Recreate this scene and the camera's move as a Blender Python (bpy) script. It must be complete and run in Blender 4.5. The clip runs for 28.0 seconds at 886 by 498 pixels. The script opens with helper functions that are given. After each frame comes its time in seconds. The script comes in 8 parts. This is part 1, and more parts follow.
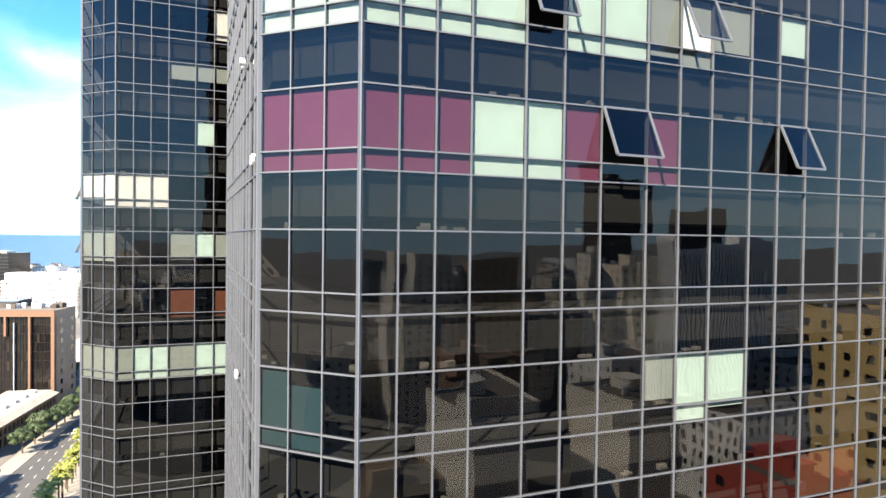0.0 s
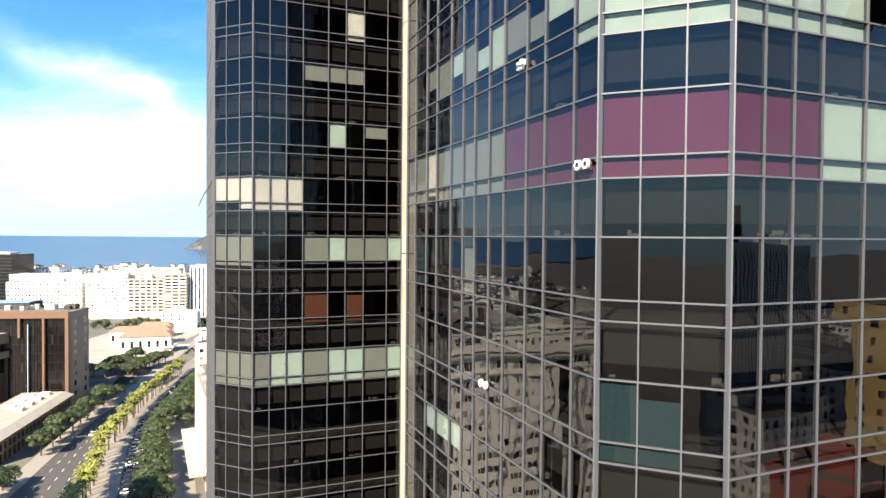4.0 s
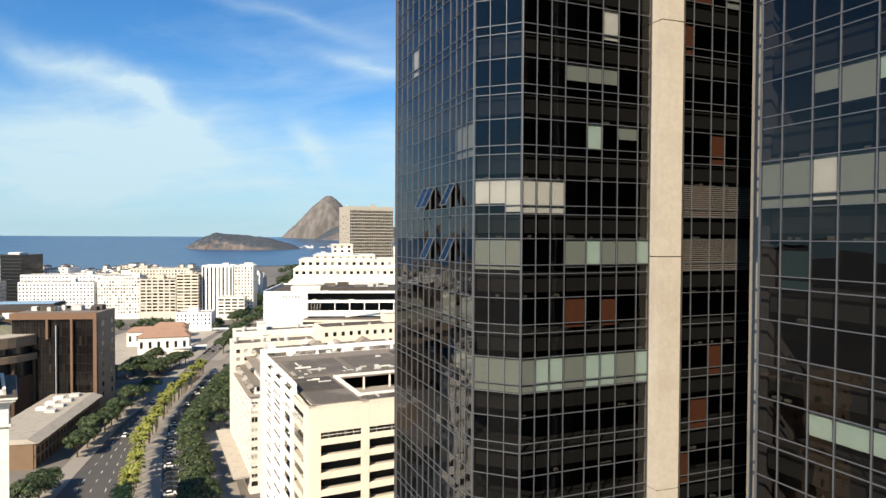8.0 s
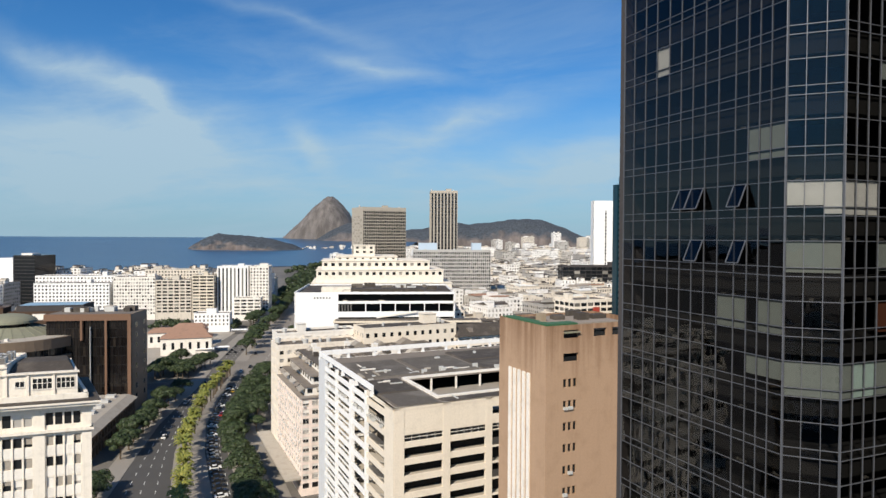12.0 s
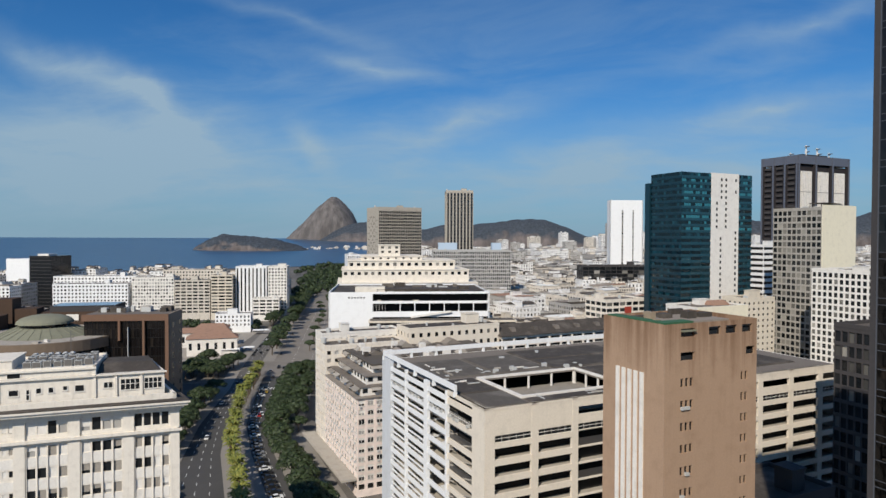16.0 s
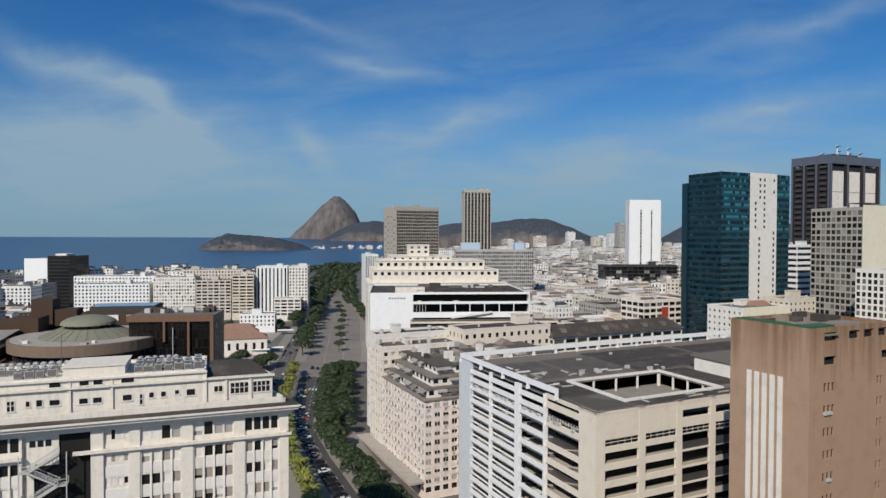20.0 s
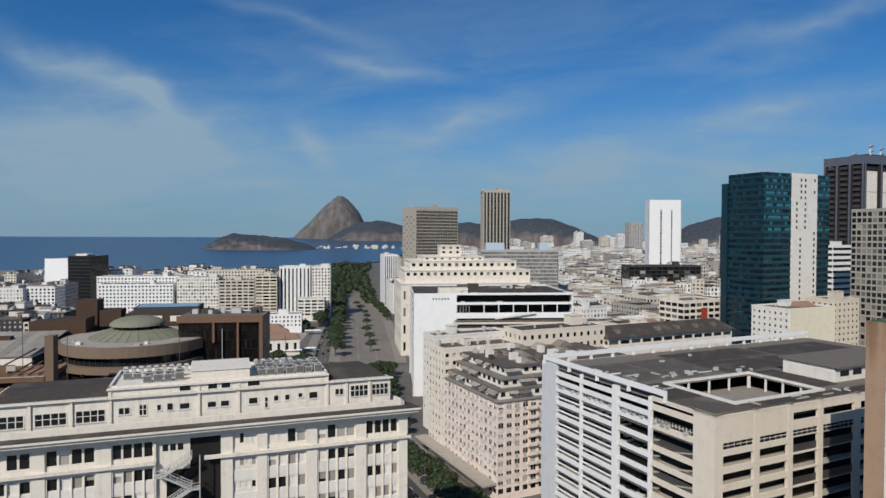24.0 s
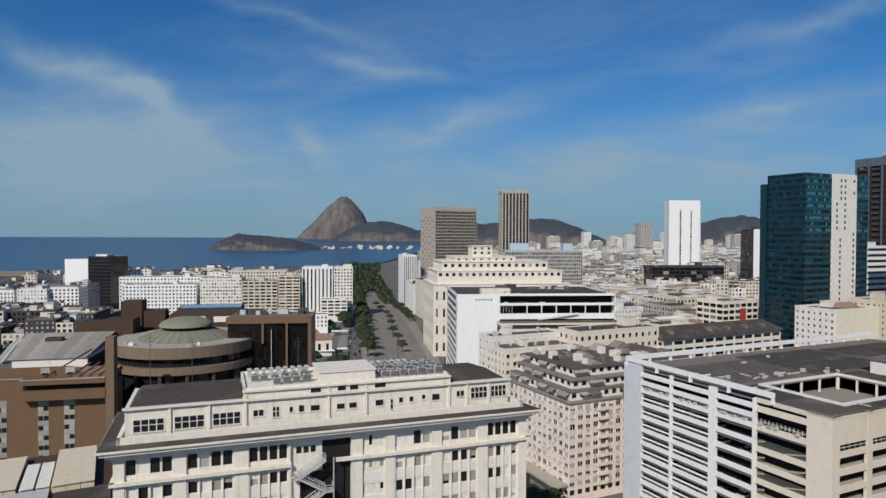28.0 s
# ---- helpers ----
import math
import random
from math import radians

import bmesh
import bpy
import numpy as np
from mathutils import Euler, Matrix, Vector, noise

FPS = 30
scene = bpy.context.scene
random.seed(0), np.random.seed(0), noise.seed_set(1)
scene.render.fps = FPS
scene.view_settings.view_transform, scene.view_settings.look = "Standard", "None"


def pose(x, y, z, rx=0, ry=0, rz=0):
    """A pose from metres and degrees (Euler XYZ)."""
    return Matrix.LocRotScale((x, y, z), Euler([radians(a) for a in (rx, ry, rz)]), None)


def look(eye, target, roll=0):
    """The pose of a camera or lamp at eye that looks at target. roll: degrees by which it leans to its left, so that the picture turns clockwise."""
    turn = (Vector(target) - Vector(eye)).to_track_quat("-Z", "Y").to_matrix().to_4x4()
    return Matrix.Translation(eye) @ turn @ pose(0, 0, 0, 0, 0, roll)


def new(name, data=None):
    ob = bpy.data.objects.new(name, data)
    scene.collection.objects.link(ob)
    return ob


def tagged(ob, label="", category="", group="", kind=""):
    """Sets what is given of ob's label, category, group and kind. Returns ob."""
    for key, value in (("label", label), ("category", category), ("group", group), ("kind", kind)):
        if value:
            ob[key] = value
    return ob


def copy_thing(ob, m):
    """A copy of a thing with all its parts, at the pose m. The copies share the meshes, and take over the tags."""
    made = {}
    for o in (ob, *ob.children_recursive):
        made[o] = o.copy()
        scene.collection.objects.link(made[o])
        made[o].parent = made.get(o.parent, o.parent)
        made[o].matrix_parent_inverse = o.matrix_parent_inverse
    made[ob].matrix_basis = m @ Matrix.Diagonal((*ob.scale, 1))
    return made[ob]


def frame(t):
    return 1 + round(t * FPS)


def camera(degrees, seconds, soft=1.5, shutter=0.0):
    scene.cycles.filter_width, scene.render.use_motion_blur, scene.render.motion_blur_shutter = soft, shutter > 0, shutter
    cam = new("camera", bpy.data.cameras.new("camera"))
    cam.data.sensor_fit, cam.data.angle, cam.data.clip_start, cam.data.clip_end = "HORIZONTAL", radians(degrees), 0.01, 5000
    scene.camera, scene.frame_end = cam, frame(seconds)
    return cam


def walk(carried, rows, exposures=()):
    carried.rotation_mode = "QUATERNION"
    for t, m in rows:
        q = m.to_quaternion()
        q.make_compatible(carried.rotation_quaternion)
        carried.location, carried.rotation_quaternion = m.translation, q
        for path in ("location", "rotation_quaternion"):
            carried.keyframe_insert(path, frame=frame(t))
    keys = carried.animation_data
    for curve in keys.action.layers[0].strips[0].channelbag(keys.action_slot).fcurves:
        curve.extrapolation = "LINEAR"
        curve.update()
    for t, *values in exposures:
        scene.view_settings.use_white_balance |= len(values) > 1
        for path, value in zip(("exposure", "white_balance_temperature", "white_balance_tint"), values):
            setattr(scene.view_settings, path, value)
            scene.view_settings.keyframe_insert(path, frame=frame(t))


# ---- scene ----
cam = camera(70.0, 28.0)
EXPOSURES = [(0, 2.38, 7200, 10), (2.5, 2.24, 7200, 10), (5, 1.58, 7700, 10), (8, 1.04, 7400, 10), (11, 0.62, 6900, 10), (15, 0.16, 6450, 10), (20, -0.05, 6330, 10), (28, -0.12, 6300, 10)]
PATH = [
    (0, (3.466, -0.559, 85.157), (3.443, 1.44, 85.122), 0.7),
    (0.5, (3.127, -0.518, 85.155), (3.104, 1.481, 85.119), 0.7),
    (1, (2.612, -0.45, 85.195), (2.59, 1.549, 85.157), 0.6),
    (1.5, (1.851, -0.418, 85.242), (1.832, 1.582, 85.204), 0.5),
    (2, (0.898, -0.308, 85.277), (0.878, 1.691, 85.238), 0.5),
    (2.5, (-0.306, -0.234, 85.279), (-0.324, 1.766, 85.241), 0.5),
    (4.5, (-6.502, 0.039, 85.307), (-6.517, 2.038, 85.269), 0.4),
    (5, (-8.285, 0.118, 85.33), (-8.299, 2.118, 85.29), 0.3),
    (5.5, (-10.157, 0.145, 85.347), (-10.17, 2.144, 85.307), 0.3),
    (6, (-12.12, 0.266, 85.426), (-12.132, 2.265, 85.382), 0.2),
    (6.5, (-14.052, 0.353, 85.421), (-14.063, 2.353, 85.378), 0.3),
    (7, (-15.994, 0.289, 85.421), (-16.005, 2.288, 85.379), 0.3),
    (7.5, (-18.038, 0.414, 85.458), (-18.047, 2.413, 85.414), 0.3),
    (8, (-20.102, 0.573, 85.442), (-20.111, 2.572, 85.401), 0.3),
    (8.5, (-22.186, 0.769, 85.425), (-22.194, 2.769, 85.385), 0.4),
    (9, (-24.339, 0.883, 85.429), (-24.346, 2.883, 85.39), 0.4),
    (9.5, (-26.481, 0.971, 85.46), (-26.488, 2.971, 85.42), 0.3),
    (10, (-28.668, 0.967, 85.481), (-28.675, 2.966, 85.441), 0.3),
    (10.5, (-30.894, 0.986, 85.472), (-30.9, 2.986, 85.431), 0.3),
    (11, (-33.132, 1.09, 85.47), (-33.139, 3.09, 85.43), 0.3),
    (11.5, (-35.397, 1.254, 85.472), (-35.402, 3.253, 85.433), 0.3),
    (12, (-37.548, 1.376, 85.456), (-37.554, 3.375, 85.417), 0.3),
    (12.5, (-39.567, 1.723, 85.356), (-39.575, 3.723, 85.318), 0.3),
    (14.5, (-48.332, 2.56, 84.943), (-48.342, 4.56, 84.904), 0.2),
    (15, (-50.724, 2.882, 84.864), (-50.733, 4.882, 84.825), 0.2),
    (15.5, (-53.118, 3.088, 84.829), (-53.128, 5.087, 84.79), 0.2),
    (16, (-55.595, 3.233, 84.837), (-55.605, 5.233, 84.799), 0.2),
    (16.5, (-58.143, 3.367, 84.89), (-58.152, 5.367, 84.852), 0.2),
    (17, (-60.805, 3.505, 84.906), (-60.814, 5.505, 84.867), 0.2),
    (17.5, (-63.502, 3.763, 84.913), (-63.51, 5.762, 84.873), 0.2),
    (18, (-66.184, 4.098, 84.907), (-66.192, 6.098, 84.868), 0.2),
    (18.5, (-68.972, 4.355, 84.952), (-68.981, 6.354, 84.912), 0.2),
    (19, (-71.79, 4.428, 85.029), (-71.799, 6.428, 84.989), 0.2),
    (19.5, (-74.628, 4.561, 85.124), (-74.637, 6.561, 85.084), 0.2),
    (20, (-77.452, 4.694, 85.24), (-77.462, 6.694, 85.2), 0.2),
    (20.5, (-80.336, 4.758, 85.276), (-80.346, 6.758, 85.236), 0.2),
    (21, (-83.19, 4.783, 85.348), (-83.2, 6.783, 85.308), 0.2),
    (21.5, (-86.06, 4.831, 85.433), (-86.07, 6.831, 85.393), 0.2),
    (23.5, (-97.574, 5.037, 85.619), (-97.584, 7.036, 85.579), 0.2),
    (24, (-100.526, 5.24, 85.625), (-100.538, 7.24, 85.584), 0.2),
    (24.5, (-103.45, 5.36, 85.659), (-103.461, 7.359, 85.618), 0.2),
    (25, (-106.242, 5.35, 85.684), (-106.254, 7.349, 85.643), 0.2),
    (25.5, (-109.234, 5.473, 85.793), (-109.246, 7.473, 85.752), 0.2),
    (26, (-111.975, 5.54, 85.797), (-111.988, 7.54, 85.756), 0.2),
    (26.5, (-114.955, 5.387, 85.824), (-114.967, 7.387, 85.783), 0.2),
    (27, (-117.947, 5.16, 85.865), (-117.959, 7.16, 85.824), 0.2),
    (27.5, (-120.689, 5.211, 85.845), (-120.703, 7.211, 85.804), 0.2),
    (28, (-123.431, 5.338, 85.761), (-123.444, 7.338, 85.721), 0.2),
]
walk(cam, [(t, look(eye, target, roll)) for t, eye, target, roll in PATH], EXPOSURES)

# ---- sky and sun ----
SUN_DIR = Vector((-0.375, -0.927, 0)).normalized()
SUN_UP = 38.0
sun_data = bpy.data.lights.new("sun", "SUN")
sun_data.energy, sun_data.angle, sun_data.color = 4.25, radians(0.53), (1.0, 0.905, 0.77)
sun = new("sun", sun_data)
sun.matrix_world = look(SUN_DIR * math.cos(radians(SUN_UP)) * 300 + Vector((0, 0, 300 * math.sin(radians(SUN_UP)))), (0, 0, 0))

world = bpy.data.worlds.new("sky")
scene.world = world
world.use_nodes = True
wn, wl = world.node_tree.nodes, world.node_tree.links
wn.clear()
w_out = wn.new("ShaderNodeOutputWorld")
w_bg = wn.new("ShaderNodeBackground")
w_bg.inputs[1].default_value = 0.064
w_sky = wn.new("ShaderNodeTexSky")
w_sky.sky_type, w_sky.sun_disc = "NISHITA", False
w_sky.sun_elevation, w_sky.sun_rotation = radians(SUN_UP), math.atan2(SUN_DIR.x, SUN_DIR.y)
w_sky.altitude, w_sky.air_density, w_sky.dust_density, w_sky.ozone_density = 50, 1.0, 0.6, 2.6
# thin cirrus: streaks of noise laid out on a flat layer of air above
w_co = wn.new("ShaderNodeTexCoord")
w_sep = wn.new("ShaderNodeSeparateXYZ")
wl.new(w_co.outputs["Generated"], w_sep.inputs[0])


def w_math(op, a, b=None, clamp=False):
    n = wn.new("ShaderNodeMath")
    n.operation, n.use_clamp = op, clamp
    for k, v in enumerate((a, b)):
        if v is None:
            continue
        if isinstance(v, (int, float)):
            n.inputs[k].default_value = v
        else:
            wl.new(v, n.inputs[k])
    return n.outputs[0]


w_up = w_math("ADD", w_math("MAXIMUM", w_sep.outputs[2], 0.0), 0.22)
w_px, w_py = w_math("DIVIDE", w_sep.outputs[0], w_up), w_math("DIVIDE", w_sep.outputs[1], w_up)
w_vec = wn.new("ShaderNodeCombineXYZ")
wl.new(w_px, w_vec.inputs[0]), wl.new(w_py, w_vec.inputs[1])
w_turn = wn.new("ShaderNodeMapping")
w_turn.inputs["Rotation"].default_value = (0, 0, radians(14))
wl.new(w_vec.outputs[0], w_turn.inputs[0])
w_rot = wn.new("ShaderNodeMapping")
w_rot.inputs["Scale"].default_value = (0.62, 1.05, 1)
w_rot.inputs["Location"].default_value = (5.1, 2.2, 0)
wl.new(w_turn.outputs[0], w_rot.inputs[0])
w_big = wn.new("ShaderNodeTexNoise")
w_big.inputs["Scale"].default_value, w_big.inputs["Detail"].default_value = 0.95, 7.0
w_big.inputs["Roughness"].default_value, w_big.inputs["Distortion"].default_value = 0.56, 0.5
wl.new(w_rot.outputs[0], w_big.inputs["Vector"])
w_fine = wn.new("ShaderNodeTexNoise")
w_fine.inputs["Scale"].default_value, w_fine.inputs["Detail"].default_value = 3.2, 8.0
w_fine.inputs["Roughness"].default_value, w_fine.inputs["Distortion"].default_value = 0.62, 0.6
wl.new(w_rot.outputs[0], w_fine.inputs["Vector"])
w_mask = wn.new("ShaderNodeMapRange")
w_mask.interpolation_type = "SMOOTHSTEP"
w_mask.inputs["From Min"].default_value, w_mask.inputs["From Max"].default_value = 0.43, 0.66
wl.new(w_math("ADD", w_math("MULTIPLY", w_big.outputs[0], 0.66), w_math("MULTIPLY", w_fine.outputs[0], 0.38)), w_mask.inputs[0])
# the veil is thickest low in the sky and thins towards the zenith
w_thin = w_math("SUBTRACT", 1.05, w_math("MULTIPLY", w_math("MAXIMUM", w_sep.outputs[2], 0.0), 1.7, True))
w_veil = w_math("MULTIPLY", w_math("MULTIPLY", w_mask.outputs[0], 0.42), w_math("MAXIMUM", w_thin, 0.35))
# single wisps of cirrus over the bay, by bearing and slope: (bearing, rise, turn, half length, half width, strength)
w_fore = w_math("MAXIMUM", w_sep.outputs[1], 0.05)
w_sky_at = wn.new("ShaderNodeCombineXYZ")
wl.new(w_math("DIVIDE", w_sep.outputs[0], w_fore), w_sky_at.inputs[0])
wl.new(w_math("DIVIDE", w_sep.outputs[2], w_fore), w_sky_at.inputs[1])
w_wob = wn.new("ShaderNodeTexNoise")
w_wob.inputs["Scale"].default_value, w_wob.inputs["Detail"].default_value = 5.0, 5.0
wl.new(w_sky_at.outputs[0], w_wob.inputs["Vector"])
w_off = wn.new("ShaderNodeVectorMath")
w_off.operation = "MULTIPLY_ADD"
wl.new(w_wob.outputs["Color"], w_off.inputs[0])
w_off.inputs[1].default_value, w_off.inputs[2].default_value = (0.16, 0.09, 0), (-0.08, -0.045, 0)
w_bent = wn.new("ShaderNodeVectorMath")
wl.new(w_sky_at.outputs[0], w_bent.inputs[0]), wl.new(w_off.outputs[0], w_bent.inputs[1])
w_sum = None
for bearing, rise, turn, half_l, half_w, power in (
        (-0.60, 0.27, -24, 0.26, 0.050, 0.65), (-0.47, 0.205, -34, 0.20, 0.055, 0.95), (-0.48, 0.14, -6, 0.60, 0.15, 0.85), (0.15, 0.10, 4, 0.90, 0.13, 0.45), (-0.20, 0.145, -42, 0.11, 0.035, 0.55),
        (0.02, 0.175, 14, 0.27, 0.048, 0.75), (-0.11, 0.262, -7, 0.27, 0.030, 0.50), (0.50, 0.195, 9, 0.40, 0.055, 0.6), (0.16, 0.105, 5, 0.40, 0.055, 0.45),
        (0.56, 0.33, 14, 0.34, 0.035, 0.38), (-0.62, 0.09, 3, 0.42, 0.10, 0.6), (0.42, 0.115, 3, 0.40, 0.05, 0.35), (-0.25, 0.34, -18, 0.40, 0.028, 0.22)):
    w_map = wn.new("ShaderNodeMapping")
    w_map.vector_type = "TEXTURE"
    w_map.inputs["Location"].default_value = (bearing, rise, 0)
    w_map.inputs["Rotation"].default_value = (0, 0, radians(turn))
    w_map.inputs["Scale"].default_value = (half_l, half_w, 1)
    wl.new(w_bent.outputs[0], w_map.inputs[0])
    w_blob = wn.new("ShaderNodeTexGradient")
    w_blob.gradient_type = "QUADRATIC_SPHERE"
    wl.new(w_map.outputs[0], w_blob.inputs[0])
    w_one = w_math("MULTIPLY", w_blob.outputs["Fac"], power)
    w_sum = w_one if w_sum is None else w_math("ADD", w_sum, w_one)
w_comb = wn.new("ShaderNodeMapping")
w_comb.inputs["Rotation"].default_value = (0, 0, radians(16))
w_comb.inputs["Scale"].default_value = (5, 26, 1)
wl.new(w_bent.outputs[0], w_comb.inputs[0])
w_hair = wn.new("ShaderNodeTexNoise")
w_hair.inputs["Scale"].default_value, w_hair.inputs["Detail"].default_value, w_hair.inputs["Roughness"].default_value = 1.0, 7.0, 0.62
wl.new(w_comb.outputs[0], w_hair.inputs["Vector"])
w_strand = w_math("ADD", w_math("MULTIPLY", w_hair.outputs[0], 1.5), 0.05)
w_cloud = w_math("MINIMUM", w_math("ADD", w_veil, w_math("MULTIPLY", w_math("MULTIPLY", w_sum, w_strand), 1.25)), 0.85)
# a bluer zenith and a pale hazy band along the horizon
w_deep = wn.new("ShaderNodeMix")
w_deep.data_type, w_deep.blend_type = "RGBA", "MULTIPLY"
w_deep.inputs[0].default_value = 1.0
wl.new(w_sky.outputs[0], w_deep.inputs[6])
w_deep.inputs[7].default_value = (0.30, 0.84, 1.33, 1)
w_mix = wn.new("ShaderNodeMix")
w_mix.data_type = "RGBA"
wl.new(w_cloud, w_mix.inputs[0])
wl.new(w_deep.outputs[2], w_mix.inputs[6])
w_mix.inputs[7].default_value = (5.15, 6.9, 8.2, 1)
# haze: a pale band that thins out upwards
w_haze = w_math("MULTIPLY", w_math("POWER", w_math("SUBTRACT", 1.0, w_math("MULTIPLY", w_math("MAXIMUM", w_sep.outputs[2], 0.0), 3.0, True), True), 2.4), 0.9)
w_low = wn.new("ShaderNodeMix")
w_low.data_type = "RGBA"
wl.new(w_haze, w_low.inputs[0])
wl.new(w_mix.outputs[2], w_low.inputs[6])
w_low.inputs[7].default_value = (3.7, 5.6, 7.1, 1)
wl.new(w_low.outputs[2], w_bg.inputs[0])
wl.new(w_bg.outputs[0], w_out.inputs[0])

# ---- materials ----
def mat(name):
    m = bpy.data.materials.new(name)
    m.use_nodes = True
    n, l = m.node_tree.nodes, m.node_tree.links
    return m, n, l, n["Principled BSDF"]


def noise_tex(n, l, scale, detail=4.0, rough=0.55, stretch=None, coords="Object"):
    co = n.new("ShaderNodeTexCoord")
    tex = n.new("ShaderNodeTexNoise")
    tex.inputs["Scale"].default_value, tex.inputs["Detail"].default_value, tex.inputs["Roughness"].default_value = scale, detail, rough
    if stretch:
        mp = n.new("ShaderNodeMapping")
        mp.inputs["Scale"].default_value = stretch
        l.new(co.outputs[coords], mp.inputs[0])
        l.new(mp.outputs[0], tex.inputs["Vector"])
    else:
        l.new(co.outputs[coords], tex.inputs["Vector"])
    return tex


def ramp(n, l, src, stops):
    r = n.new("ShaderNodeValToRGB")
    while len(r.color_ramp.elements) < len(stops):
        r.color_ramp.elements.new(0.5)
    for e, (p, c) in zip(r.color_ramp.elements, stops):
        e.position, e.color = p, (*c, 1) if len(c) == 3 else c
    l.new(src, r.inputs[0])
    return r.outputs[0]


def mixc(n, l, fac, a, b, mode="MIX"):
    m = n.new("ShaderNodeMix")
    m.data_type, m.blend_type = "RGBA", mode
    for sock, v in ((m.inputs[0], fac), (m.inputs[6], a), (m.inputs[7], b)):
        if isinstance(v, (int, float)):
            sock.default_value = v
        elif isinstance(v, tuple):
            sock.default_value = (*v, 1)
        else:
            l.new(v, sock)
    return m.outputs[2]


def bump(n, l, bsdf, src, strength=0.3, distance=0.05):
    b = n.new("ShaderNodeBump")
    b.inputs["Strength"].default_value, b.inputs["Distance"].default_value = strength, distance
    l.new(src, b.inputs["Height"])
    l.new(b.outputs[0], bsdf.inputs["Normal"])


def surface(name, color, dirt=(0.25, 0.22, 0.18), amount=0.35, rough=0.8, streak=0.5, scale=0.35, vary=0.0):
    """Painted or bare wall: grain, blotches and rain streaks."""
    m, n, l, b = mat(name)
    fine = noise_tex(n, l, scale * 9, 6, 0.6)
    blot = noise_tex(n, l, scale, 5, 0.6)
    run = noise_tex(n, l, 1.1, 5, 0.65, (1, 1, 0.06))
    base = mixc(n, l, ramp(n, l, fine.outputs[0], [(0.3, (0, 0, 0)), (0.75, (1, 1, 1))]), tuple(c * 0.9 for c in color), tuple(min(1, c * 1.06) for c in color))
    f1 = ramp(n, l, blot.outputs[0], [(0.5, (0, 0, 0)), (0.8, (amount, amount, amount))])
    base = mixc(n, l, f1, base, dirt)
    s = streak * amount
    f2 = ramp(n, l, run.outputs[0], [(0.52, (0, 0, 0)), (0.8, (s, s, s))])
    base = mixc(n, l, f2, base, dirt)
    if vary:
        info = n.new("ShaderNodeObjectInfo")
        tint = ramp(n, l, info.outputs["Random"], [(0.0, (1 - vary, 1 - vary, 1 - vary)), (1.0, (1, 1, 1))])
        base = mixc(n, l, 1.0, base, tint, "MULTIPLY")
    l.new(base, b.inputs["Base Color"])
    b.inputs["Roughness"].default_value = rough
    b.inputs["Specular IOR Level"].default_value = 0.2
    bump(n, l, b, fine.outputs[0], 0.25, 0.03)
    return m


def metal(name, color, rough=0.35, metallic=0.9):
    m, n, l, b = mat(name)
    t = noise_tex(n, l, 3.0, 5)
    l.new(mixc(n, l, t.outputs[0], tuple(c * 0.75 for c in color), color), b.inputs["Base Color"])
    b.inputs["Metallic"].default_value, b.inputs["Roughness"].default_value = metallic, rough
    return m


def window_glass(name, dark=(0.007, 0.008, 0.009), curtain=(0.36, 0.34, 0.30), share=0.22, rough=0.12):
    """Far windows: dark panes, some with a drawn blind behind, each its own tone."""
    m, n, l, b = mat(name)
    geo = n.new("ShaderNodeNewGeometry")
    tone = ramp(n, l, geo.outputs["Random Per Island"], [(0.0, dark), (max(0.05, 1 - share - 0.25), tuple(c * 2.2 for c in dark)), (1 - share, tuple(c * 0.45 for c in curtain)), (1.0, curtain)])
    l.new(tone, b.inputs["Base Color"])
    b.inputs["Roughness"].default_value = rough
    b.inputs["Specular IOR Level"].default_value = 0.42
    return m


def coated_glass(name, tint=(0.25, 0.26, 0.265), ior=1.47):
    """Clear pane with a reflecting coat; the gloss alone follows the angle."""
    m, n, l, b = mat(name)
    n.remove(b)
    out = n["Material Output"]
    tr, gl, mx, fr = n.new("ShaderNodeBsdfTransparent"), n.new("ShaderNodeBsdfGlossy"), n.new("ShaderNodeMixShader"), n.new("ShaderNodeFresnel")
    tr.inputs[0].default_value = (*tint, 1)
    gl.inputs["Color"].default_value = (0.84, 0.86, 0.90, 1)
    gl.inputs["Roughness"].default_value = 0.012
    fr.inputs[0].default_value = ior
    wob = noise_tex(n, l, 0.55, 2.0, 0.4)
    bp = n.new("ShaderNodeBump")
    bp.inputs["Strength"].default_value, bp.inputs["Distance"].default_value = 0.5, 0.012
    l.new(wob.outputs[0], bp.inputs["Height"])
    l.new(bp.outputs[0], gl.inputs["Normal"])
    l.new(fr.outputs[0], mx.inputs[0]), l.new(tr.outputs[0], mx.inputs[1]), l.new(gl.outputs[0], mx.inputs[2])
    l.new(mx.outputs[0], out.inputs[0])
    return m


def plain(name, color, rough=0.6, amount=0.12):
    m, n, l, b = mat(name)
    t = noise_tex(n, l, 2.5, 4)
    l.new(mixc(n, l, t.outputs[0], tuple(c * (1 - amount) for c in color), tuple(min(1, c * (1 + amount)) for c in color)), b.inputs["Base Color"])
    b.inputs["Roughness"].default_value = rough
    return m


